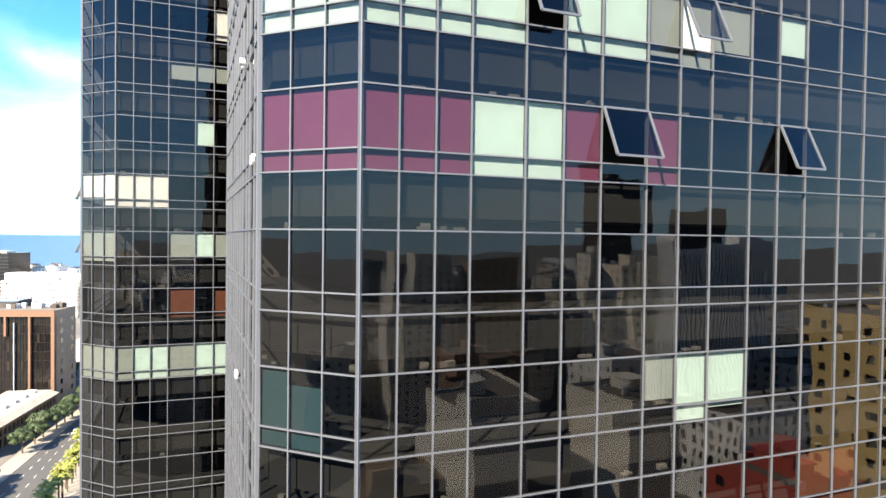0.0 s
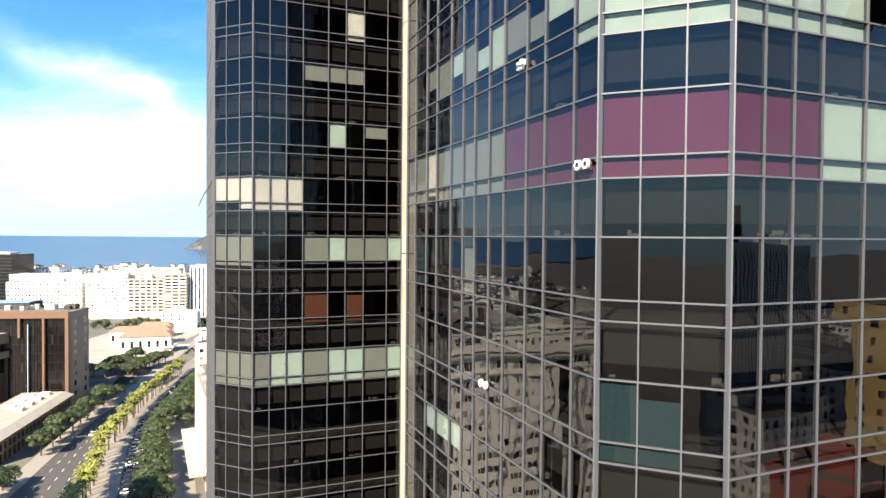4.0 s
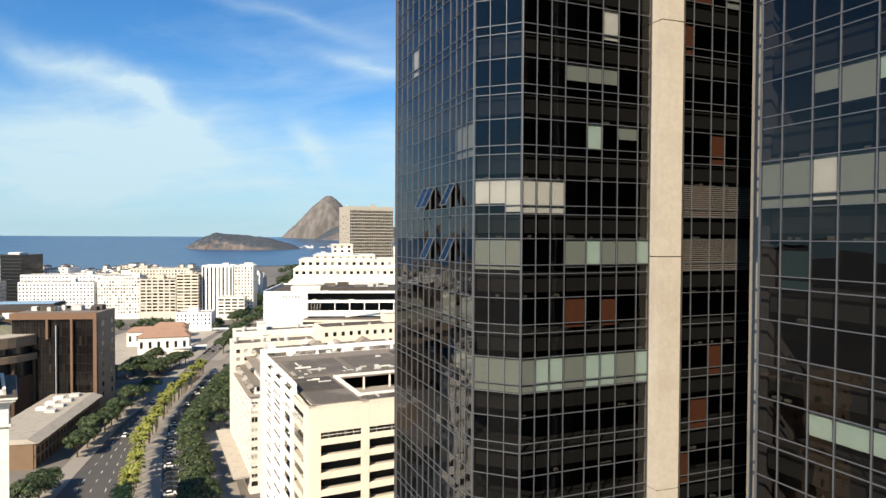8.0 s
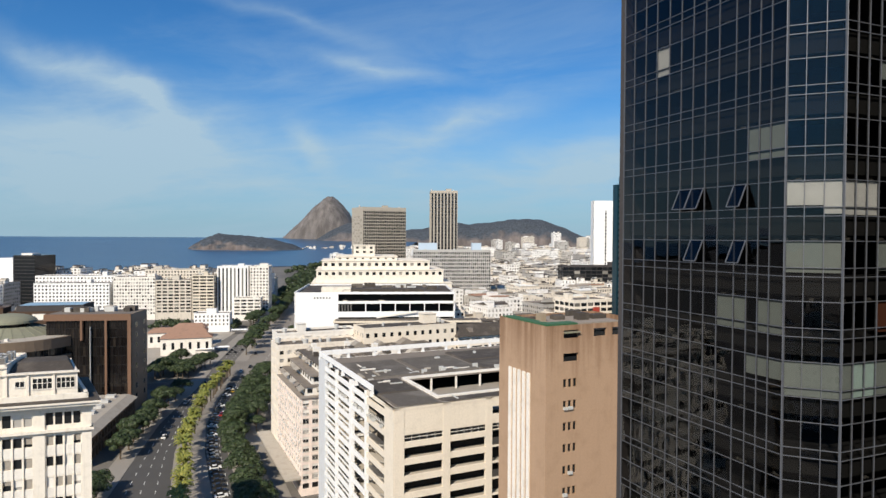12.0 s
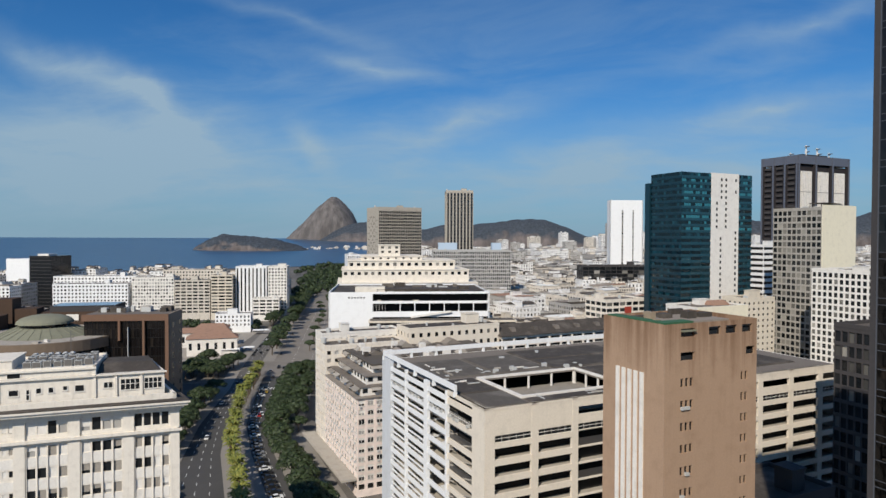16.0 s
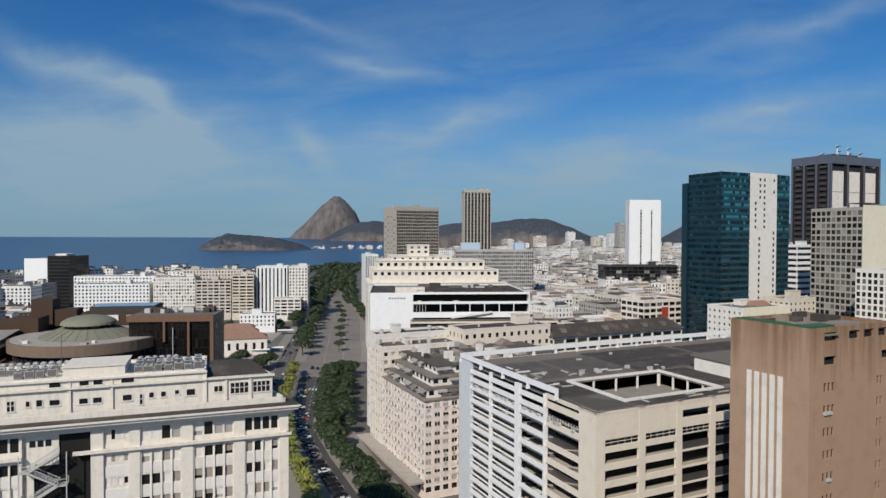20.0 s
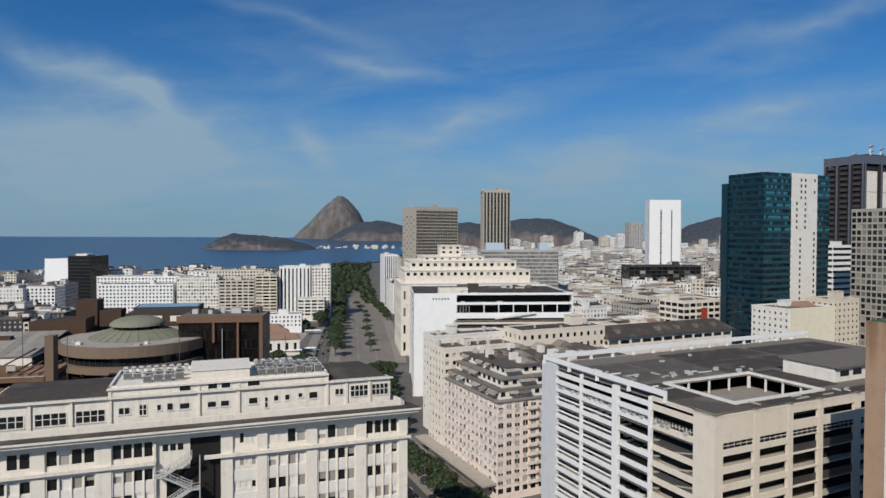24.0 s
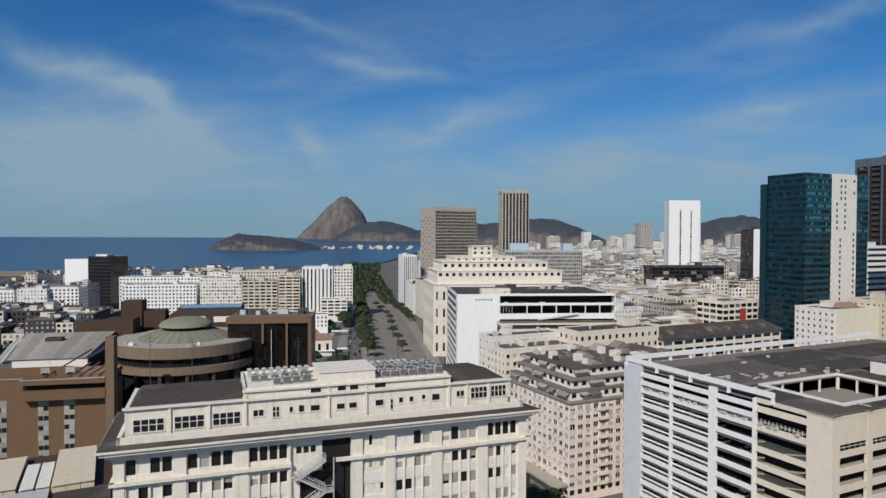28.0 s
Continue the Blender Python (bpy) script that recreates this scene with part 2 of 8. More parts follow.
M = {}
M["white"] = surface("white_paint", (0.76, 0.725, 0.665), amount=0.3)
M["white_bright"] = surface("bright_white_paint", (0.80, 0.80, 0.79), amount=0.15)
M["cream"] = surface("cream_paint", (0.73, 0.655, 0.545), amount=0.22)
M["ivory"] = surface("ivory_render", (0.74, 0.68, 0.585), amount=0.35)
M["lime"] = surface("weathered_limewash", (0.765, 0.71, 0.62), (0.20, 0.165, 0.13), amount=0.24, streak=1.3, scale=0.9)
M["pinkish"] = surface("faded_pink_render", (0.84, 0.715, 0.64), amount=0.34, streak=0.9)
M["sand"] = surface("pale_sand_render", (0.78, 0.71, 0.61), amount=0.4, streak=0.9)
M["roof_brown"] = surface("brown_grey_roof_sheet", (0.31, 0.27, 0.23), (0.12, 0.10, 0.085), amount=0.6, streak=0.3, vary=0.3)
M["cream_yellow"] = surface("warm_cream_paint", (0.76, 0.70, 0.54), amount=0.2)
M["ochre"] = surface("ochre_render", (0.52, 0.36, 0.15), amount=0.3)
M["tan"] = surface("tan_render", (0.37, 0.262, 0.175), (0.16, 0.12, 0.085), amount=0.34, streak=0.5, scale=0.12)
M["brown"] = surface("brown_cladding", (0.075, 0.047, 0.032), (0.04, 0.026, 0.02), amount=0.3)
M["brown_pale"] = surface("pale_brown_cladding", (0.19, 0.13, 0.088), (0.09, 0.06, 0.045), amount=0.25)
M["ochre_pale"] = surface("pale_ochre_render", (0.66, 0.59, 0.48), amount=0.35)
M["grey"] = surface("grey_render", (0.42, 0.41, 0.39), amount=0.35)
M["grey_dark"] = surface("dark_grey_cladding", (0.06, 0.055, 0.055), (0.03, 0.03, 0.03), amount=0.2)
M["concrete"] = surface("bare_concrete", (0.42, 0.38, 0.32), (0.2, 0.17, 0.14), amount=0.4)
M["pier"] = surface("stained_grey_concrete", (0.20, 0.18, 0.155), (0.09, 0.08, 0.07), amount=0.5, streak=0.8)
M["column"] = surface("cream_concrete", (0.41, 0.37, 0.315), (0.27, 0.225, 0.18), amount=0.45, streak=0.8)
M["roof_dark"] = surface("dark_roof_felt", (0.064, 0.055, 0.047), (0.19, 0.165, 0.14), amount=0.7, streak=0.5, scale=0.16)
M["roof_grey"] = surface("grey_roof", (0.19, 0.165, 0.14), (0.12, 0.1, 0.09), amount=0.6, streak=0.2, vary=0.5)
M["roof_pale"] = surface("pale_roof", (0.44, 0.40, 0.345), (0.2, 0.17, 0.14), amount=0.55, streak=0.2, vary=0.35)
M["roof_mid"] = surface("grey_brown_roof_felt", (0.105, 0.092, 0.078), (0.22, 0.20, 0.175), amount=0.7, streak=0.5, scale=0.14)
M["tile"] = surface("clay_tile_roof", (0.31, 0.19, 0.135), (0.14, 0.095, 0.075), amount=0.5, streak=0.4)
M["copper"] = surface("green_copper_roof", (0.22, 0.22, 0.16), (0.12, 0.11, 0.09), amount=0.4)
M["city_white"] = surface("city_white_render", (0.84, 0.825, 0.80), (0.25, 0.22, 0.19), amount=0.36, streak=0.9, vary=0.12)
M["city_cream"] = surface("city_cream_render", (0.78, 0.71, 0.61), (0.22, 0.185, 0.15), amount=0.42, streak=0.9, vary=0.3)
M["city_grey"] = surface("city_grey_render", (0.46, 0.44, 0.41), amount=0.35, vary=0.3)
M["win"] = window_glass("window_glass")
M["win_dark"] = window_glass("dark_window_glass", share=0.08)
M["bronze"] = window_glass("dark_bronze_glass", (0.006, 0.005, 0.005), (0.03, 0.024, 0.02), 0.1)
M["win_blind"] = window_glass("window_glass_with_blinds", curtain=(0.62, 0.60, 0.56), share=0.55)
M["win_teal"] = window_glass("teal_curtain_glass", dark=(0.002, 0.007, 0.010), curtain=(0.014, 0.062, 0.085), share=0.22, rough=0.06)
M["glass"] = coated_glass("coated_grey_glass")
M["alu"] = metal("anodised_aluminium", (0.128, 0.135, 0.152), 0.5, 0.4)
M["alu_dark"] = metal("dark_aluminium", (0.18, 0.17, 0.16), 0.45, 0.7)
# shade put into near-black colours: unlit rooms, recesses, the slabs behind glass
M["void"] = plain("shade_black", (0.007, 0.0066, 0.006), 0.9)
M["slab"] = plain("unlit_slab", (0.012, 0.012, 0.012), 0.9)
M["blind_purple"] = plain("purple_blind", (0.195, 0.047, 0.112), 0.85)
M["blind_pale"] = plain("pale_green_blind", (0.58, 0.74, 0.70), 0.85)
M["blind_grey"] = plain("grey_roller_blind", (0.33, 0.37, 0.355), 0.85)
M["blind_white"] = plain("white_roller_blind", (0.80, 0.80, 0.78), 0.85)
M["blind_teal"] = plain("teal_curtain", (0.021, 0.064, 0.08), 0.85)
M["orange"] = plain("orange_curtain", (0.15, 0.05, 0.025), 0.85)
M["louvre"] = plain("dark_louvre_steel", (0.13, 0.12, 0.11), 0.5)
M["unit"] = plain("pale_unit_steel", (0.43, 0.43, 0.415), 0.6, 0.25)
M["ac"] = plain("grey_painted_steel", (0.48, 0.48, 0.46), 0.5)
M["sheet_white"] = surface("white_roof_sheet", (0.70, 0.70, 0.68), (0.3, 0.27, 0.23), amount=0.5, streak=0.4)
M["net"] = plain("green_netting", (0.035, 0.11, 0.05), 0.8, 0.4)
M["red"] = plain("red_panel", (0.35, 0.05, 0.03), 0.6)
M["blue_roof"] = plain("blue_roof_sheet", (0.24, 0.37, 0.48), 0.5, 0.3)
M["bark"] = plain("bark", (0.10, 0.075, 0.05), 0.9, 0.4)
M["lamp"] = plain("white_lamp_housing", (0.85, 0.85, 0.82), 0.4)
M["tyre"] = plain("rubber", (0.02, 0.02, 0.02), 0.9)


def leaf_mat(name, a, b2):
    m, n, l, b = mat(name)
    geo = n.new("ShaderNodeNewGeometry")
    l.new(ramp(n, l, geo.outputs["Random Per Island"], [(0, a), (1, b2)]), b.inputs["Base Color"])
    b.inputs["Roughness"].default_value = 0.65
    return m


M["leaf"] = leaf_mat("dark_leaves", (0.010, 0.020, 0.006), (0.044, 0.070, 0.018))
M["palm"] = leaf_mat("yellow_green_fronds", (0.07, 0.10, 0.015), (0.24, 0.23, 0.04))


def ground_mat():
    m, n, l, b = mat("city_ground")
    big, fine = noise_tex(n, l, 0.02, 6), noise_tex(n, l, 1.2, 6)
    c = mixc(n, l, ramp(n, l, big.outputs[0], [(0.4, (0, 0, 0)), (0.6, (1, 1, 1))]), (0.14, 0.128, 0.112), (0.085, 0.08, 0.074))
    l.new(mixc(n, l, ramp(n, l, fine.outputs[0], [(0.35, (0, 0, 0)), (0.8, (0.4, 0.4, 0.4))]), c, (0.2, 0.185, 0.165)), b.inputs["Base Color"])
    b.inputs["Roughness"].default_value = 0.9
    return m


def asphalt_mat():
    m, n, l, b = mat("worn_asphalt")
    big, fine = noise_tex(n, l, 0.12, 6, 0.6, (1, 0.35, 1)), noise_tex(n, l, 9.0, 5)
    c = mixc(n, l, ramp(n, l, big.outputs[0], [(0.35, (0, 0, 0)), (0.7, (1, 1, 1))]), (0.040, 0.039, 0.038), (0.070, 0.067, 0.063))
    l.new(mixc(n, l, fine.outputs[0], c, (0.078, 0.075, 0.071)), b.inputs["Base Color"])
    b.inputs["Roughness"].default_value = 0.85
    return m


def water_mat():
    m, n, l, b = mat("bay_water")
    big, mid = noise_tex(n, l, 0.0035, 5, 0.6, (1, 3, 1)), noise_tex(n, l, 0.05, 6, 0.6, (1, 2.5, 1))
    l.new(mixc(n, l, ramp(n, l, big.outputs[0], [(0.4, (0, 0, 0)), (0.65, (1, 1, 1))]), (0.019, 0.058, 0.120), (0.036, 0.090, 0.162)), b.inputs["Base Color"])
    b.inputs["Roughness"].default_value = 0.3
    b.inputs["Specular IOR Level"].default_value = 0.42
    bump(n, l, b, mid.outputs[0], 0.6, 2.0)
    return m


def hill_mat(name, rock, wood, level, soft):
    """Bare rock on the steep parts, forest on the gentle ones and low down."""
    m, n, l, b = mat(name)
    geo, sep = n.new("ShaderNodeNewGeometry"), n.new("ShaderNodeSeparateXYZ")
    l.new(geo.outputs["Normal"], sep.inputs[0])
    t, f, run = noise_tex(n, l, 0.012, 6, 0.6), noise_tex(n, l, 0.09, 6, 0.65), noise_tex(n, l, 0.03, 6, 0.6, (1, 1, 0.12))
    add = n.new("ShaderNodeMath")
    add.operation = "MULTIPLY_ADD"
    l.new(t.outputs[0], add.inputs[0])
    add.inputs[1].default_value = 0.7
    l.new(sep.outputs[2], add.inputs[2])
    fac = ramp(n, l, add.outputs[0], [(level - soft, (0, 0, 0)), (level + soft, (1, 1, 1))])
    rk = mixc(n, l, ramp(n, l, run.outputs[0], [(0.35, (0, 0, 0)), (0.7, (1, 1, 1))]), tuple(c * 0.6 for c in rock), tuple(c * 1.25 for c in rock))
    wd = mixc(n, l, ramp(n, l, f.outputs[0], [(0.35, (0, 0, 0)), (0.7, (1, 1, 1))]), tuple(c * 0.5 for c in wood), tuple(c * 1.5 for c in wood))
    l.new(mixc(n, l, fac, rk, wd), b.inputs["Base Color"])
    b.inputs["Roughness"].default_value = 0.95
    bump(n, l, b, f.outputs[0], 0.8, 14.0)
    return m


M["ground"], M["asphalt"], M["water"] = ground_mat(), asphalt_mat(), water_mat()
M["rock"] = hill_mat("granite_and_scrub", (0.155, 0.14, 0.133), (0.045, 0.055, 0.045), 1.28, 0.12)
# blue lift of the wood colour is distance haze put into the base
M["forest"] = hill_mat("hazy_forested_hill", (0.165, 0.14, 0.132), (0.05, 0.062, 0.078), 0.86, 0.18)
M["paving"] = surface("stone_paving", (0.26, 0.24, 0.215), amount=0.35, streak=0.0)
M["earth"] = surface("bare_earth", (0.30, 0.24, 0.17), (0.1, 0.12, 0.05), amount=0.7, streak=0.0, scale=0.1)
M["lot"] = surface("dusty_pale_paving", (0.34, 0.31, 0.27), (0.18, 0.15, 0.11), amount=0.6, streak=0.0, scale=0.06)
M["worn_road"] = surface("pale_worn_road", (0.215, 0.195, 0.172), (0.11, 0.10, 0.092), amount=0.6, streak=0.0, scale=0.05)
M["mid_road"] = surface("grey_worn_road", (0.125, 0.117, 0.107), (0.07, 0.066, 0.062), amount=0.6, streak=0.0, scale=0.05)
M["clutter"] = plain("stored_paper_and_boxes", (0.10, 0.095, 0.085), 0.9, 0.5)
M["shutter"] = plain("grey_brown_shutter", (0.30, 0.27, 0.23), 0.8, 0.3)
M["line"] = plain("road_marking", (0.62, 0.62, 0.60), 0.7)

# ---- building kit ----
class G:
    """Boxes, quads and prisms gathered into one mesh."""

    def __init__(self):
        self.v, self.f, self.m = [], [], []

    def quad(self, a, b, c, d, m=0):
        k = len(self.v)
        self.v += [a, b, c, d]
        self.f.append((k, k + 1, k + 2, k + 3))
        self.m.append(m)

    def box(self, x0, y0, z0, x1, y1, z1, m=0):
        k = len(self.v)
        self.v += [(x0, y0, z0), (x1, y0, z0), (x1, y1, z0), (x0, y1, z0), (x0, y0, z1), (x1, y0, z1), (x1, y1, z1), (x0, y1, z1)]
        self.f += [(k + a, k + b, k + c, k + d) for a, b, c, d in ((0, 3, 2, 1), (4, 5, 6, 7), (0, 1, 5, 4), (1, 2, 6, 5), (2, 3, 7, 6), (3, 0, 4, 7))]
        self.m += [m] * 6

    def prism(self, poly, z0, z1, m=0, top=None):
        k, n = len(self.v), len(poly)
        top = top or poly
        self.v += [(x, y, z0) for x, y in poly] + [(x, y, z1) for x, y in top]
        for i in range(n):
            j = (i + 1) % n
            self.f.append((k + i, k + j, k + n + j, k + n + i))
        self.f += [tuple(k + n - 1 - i for i in range(n)), tuple(k + n + i for i in range(n))]
        self.m += [m] * (n + 2)

    def disc(self, x, y, r0, r1, z0, z1, n=16, m=0):
        ring = [(math.cos(math.tau * i / n), math.sin(math.tau * i / n)) for i in range(n)]
        self.prism([(x + r0 * a, y + r0 * b) for a, b in ring], z0, z1, m, [(x + r1 * a, y + r1 * b) for a, b in ring])

    def beam(self, a, b, r, m=0):
        """A square bar from a to b."""
        a, b = Vector(a), Vector(b)
        d = (b - a).normalized()
        s = d.cross(Vector((0, 0, 1)))
        s = (s.normalized() if s.length > 1e-4 else Vector((1, 0, 0))) * r
        t = d.cross(s).normalized() * r
        k = len(self.v)
        for p in (a, b):
            self.v += [tuple(p - s - t), tuple(p + s - t), tuple(p + s + t), tuple(p - s + t)]
        self.f += [(k + i, k + (i + 1) % 4, k + 4 + (i + 1) % 4, k + 4 + i) for i in range(4)] + [(k + 3, k + 2, k + 1, k), (k + 4, k + 5, k + 6, k + 7)]
        self.m += [m] * 6

    def mesh(self, name, *mats, smooth=False):
        me = bpy.data.meshes.new(name)
        me.from_pydata(self.v, [], self.f)
        for m in mats:
            me.materials.append(m)
        if len(mats) > 1:
            me.polygons.foreach_set("material_index", self.m)
        if smooth:
            me.polygons.foreach_set("use_smooth", [True] * len(self.f))
        me.update()
        return me


def part(name, g, material, parent=None, label=""):
    """One mesh object under a thing; g is a G or a finished mesh."""
    me = g.mesh(name, material) if isinstance(g, G) else g
    ob = new(name, me)
    ob.parent = parent
    return tagged(ob, label)


def thing(name, label, category, at=(0, 0, 0), yaw=0.0, group="", kind=""):
    ob = new(name)
    ob.empty_display_size = 0.5
    ob.location, ob.rotation_euler = at, (0, 0, radians(yaw))
    return tagged(ob, label, category, group, kind)


class Face:
    """A wall plane in a building's own axes: s along it, o outwards, z up."""

    def __init__(self, x, y, ux, uy, length):
        self.x, self.y, self.ux, self.uy, self.len = x, y, ux, uy, length
        self.ox, self.oy = uy, -ux

    def p(self, s, o, z):
        return (self.x + self.ux * s + self.ox * o, self.y + self.uy * s + self.oy * o, z)

    def box(self, g, s0, s1, o0, o1, z0, z1, m=0):
        k = len(g.v)
        g.v += [self.p(s0, o1, z0), self.p(s1, o1, z0), self.p(s1, o0, z0), self.p(s0, o0, z0), self.p(s0, o1, z1), self.p(s1, o1, z1), self.p(s1, o0, z1), self.p(s0, o0, z1)]
        g.f += [(k + a, k + b, k + c, k + d) for a, b, c, d in ((0, 3, 2, 1), (4, 5, 6, 7), (0, 1, 5, 4), (1, 2, 6, 5), (2, 3, 7, 6), (3, 0, 4, 7))]
        g.m += [m] * 6

    def quad(self, g, s0, s1, o, z0, z1, m=0):
        g.quad(self.p(s0, o, z0), self.p(s1, o, z0), self.p(s1, o, z1), self.p(s0, o, z1), m)


def faces_of(w, d, which="flr"):
    table = {"f": Face(0, 0, 1, 0, w), "r": Face(w, 0, 0, 1, d), "b": Face(w, d, -1, 0, w), "l": Face(0, d, 0, -1, d)}
    return [table[c] for c in which]


def rooftop(o, w, d, h, rng, material, hut=None, count=3):
    """Stair heads, tanks and cooling boxes standing about on a flat roof."""
    hut = hut or material
    if w > 9 and d > 9:
        g = G()
        a, b = rng.uniform(3, min(9, w * 0.5)), rng.uniform(3, min(8, d * 0.5))
        x, y = rng.uniform(1, w - a - 1), rng.uniform(1, d - b - 1)
        z = rng.uniform(2.4, 4.2)
        g.box(x, y, h, x + a, y + b, h + z)
        g.box(x - 0.25, y - 0.25, h + z, x + a + 0.25, y + b + 0.25, h + z + 0.25)
        part("stair_head", g, hut, o)
    for _ in range(count):
        g = G()
        a = rng.uniform(0.8, 1.9)
        x, y = rng.uniform(0.8, max(1, w - 2.5)), rng.uniform(0.8, max(1, d - 2.5))
        if rng.random() < 0.5:
            g.box(x, y, h + 0.15, x + a, y + a * 0.7, h + 0.15 + a * 0.8)
            g.box(x + 0.1, y + 0.1, h, x + a - 0.1, y + a * 0.7 - 0.1, h + 0.15)
            part("cooling_unit", g, M["ac"], o)
        else:
            g.disc(x, y, a * 0.55, a * 0.6, h + 0.4, h + 0.4 + a, 10)
            g.disc(x, y, a * 0.6, a * 0.1, h + 0.4 + a, h + 0.7 + a, 10)
            g.box(x - 0.4, y - 0.4, h, x + 0.4, y + 0.4, h + 0.4)
            part("water_tank", g, M["ac"], o)


class Shell:
    """A connected wall skin with openings and their reveals."""

    def __init__(self, g, m=0):
        self.g, self.m, self.at = g, m, {}

    def vert(self, p):
        key = (round(p[0], 3), round(p[1], 3), round(p[2], 3))
        if key not in self.at:
            self.at[key] = len(self.g.v)
            self.g.v.append(p)
        return self.at[key]

    def quad(self, *ps):
        self.g.f.append(tuple(self.vert(p) for p in ps))
        self.g.m.append(self.m)

    def wall(self, f, z0, z1, cuts=(), rows=(), deep=0.35):
        if not cuts or not rows:
            self.quad(f.p(0, 0, z0), f.p(f.len, 0, z0), f.p(f.len, 0, z1), f.p(0, 0, z1))
            return
        ss = [0.0] + [v for c in cuts for v in c] + [f.len]
        zs = [z0] + [v for r in rows for v in r] + [z1]
        for j in range(len(zs) - 1):
            if j % 2 == 0:
                for i in range(len(ss) - 1):
                    self.quad(f.p(ss[i], 0, zs[j]), f.p(ss[i + 1], 0, zs[j]), f.p(ss[i + 1], 0, zs[j + 1]), f.p(ss[i], 0, zs[j + 1]))
                continue
            for i in range(len(ss) - 1):
                a, b, c, d = ss[i], ss[i + 1], zs[j], zs[j + 1]
                if i % 2 == 0:
                    self.quad(f.p(a, 0, c), f.p(b, 0, c), f.p(b, 0, d), f.p(a, 0, d))
                else:
                    ring = ((a, c), (b, c), (b, d), (a, d))
                    for (s0, q0), (s1, q1) in zip(ring, ring[1:] + ring[:1]):
                        self.quad(f.p(s0, 0, q0), f.p(s1, 0, q1), f.p(s1, -deep, q1), f.p(s0, -deep, q0))


def bay_cuts(f, bay, win):
    n = max(1, round(f.len / bay))
    step = f.len / n
    return [(step * (i + 0.5 - win / 2), step * (i + 0.5 + win / 2)) for i in range(n)]


def block_geo(gw, gp, mw, mp, w, d, h, fh, bay, win, sill, head, faces, first, base, place=None):
    """Adds a storeyed shell to gw and its panes to gp, moved by place."""
    a, b = G(), G()
    sh = Shell(a, mw)
    levels = max(1, int((h - first - base - 0.6) / fh))
    z_first = h - levels * fh - 0.6
    rows = [(z_first + k * fh + sill, z_first + k * fh + fh - head) for k in range(levels)]
    for name in "frbl":
        f = faces_of(w, d, name)[0]
        if name in faces:
            cuts = bay_cuts(f, bay, win)
            sh.wall(f, base, h, cuts, rows)
            for z0, z1 in rows:
                for s0, s1 in cuts:
                    f.quad(b, s0 - 0.02, s1 + 0.02, -0.3, z0 - 0.02, z1 + 0.02, mp)
        else:
            sh.wall(f, base, h)
    for src, dst in ((a, gw), (b, gp)):
        k = len(dst.v)
        dst.v += [tuple(place @ Vector(v)) for v in src.v] if place else src.v
        dst.f += [tuple(i + k for i in q) for q in src.f]
        dst.m += src.m


def ring_box(g, x0, y0, x1, y1, t, z0, z1):
    """A closed rectangular kerb or parapet of thickness t, as one piece."""
    k = len(g.v)
    loops = [(x0, y0, x1, y1, z0), (x0, y0, x1, y1, z1), (x0 + t, y0 + t, x1 - t, y1 - t, z1), (x0 + t, y0 + t, x1 - t, y1 - t, z0)]
    for a, b, c, d, z in loops:
        g.v += [(a, b, z), (c, b, z), (c, d, z), (a, d, z)]
    for r in range(4):
        for i in range(4):
            j, q = (i + 1) % 4, (r + 1) % 4
            g.f.append((k + 4 * r + i, k + 4 * r + j, k + 4 * q + j, k + 4 * q + i))
            g.m.append(0)


def block(name, label, category, x, y, yaw, w, d, h, wall, fh=3.4, bay=3.4, win=0.58, sill=0.95, head=0.5, faces="fl", first=4.5,
          glass=None, roof=None, group="", kind="", parapet=0.9, tops=3, seed=1, base=0.0):
    """A storeyed building with recessed windows between piers and spandrels. (x, y): its near corner; its front runs along yaw."""
    rng = random.Random(seed)
    glass, roof = glass or M["win"], roof or M["roof_grey"]
    o = thing(name, label, category, (x, y, 0), yaw, group, kind)
    g, p = G(), G()
    block_geo(g, p, 0, 0, w, d, h, fh, bay, win, sill, head, faces, first, base)
    part("wall", g, wall, o)
    tagged(part("panes", p, glass, o), kind="stuff")
    # near-black solid, standing for the unlit rooms behind the panes
    g = G()
    g.box(0.5, 0.5, base, w - 0.5, d - 0.5, h - 0.3)
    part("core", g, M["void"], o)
    g = G()
    g.box(0.2, 0.2, h - 0.3, w - 0.2, d - 0.2, h + 0.02)
    part("roof", g, roof, o)
    if parapet:
        g = G()
        ring_box(g, -0.08, -0.08, w + 0.08, d + 0.08, 0.32, h - 0.05, h + parapet)
        part("parapet", g, wall, o)
    rooftop(o, w, d, h, rng, wall, None, tops)
    return o


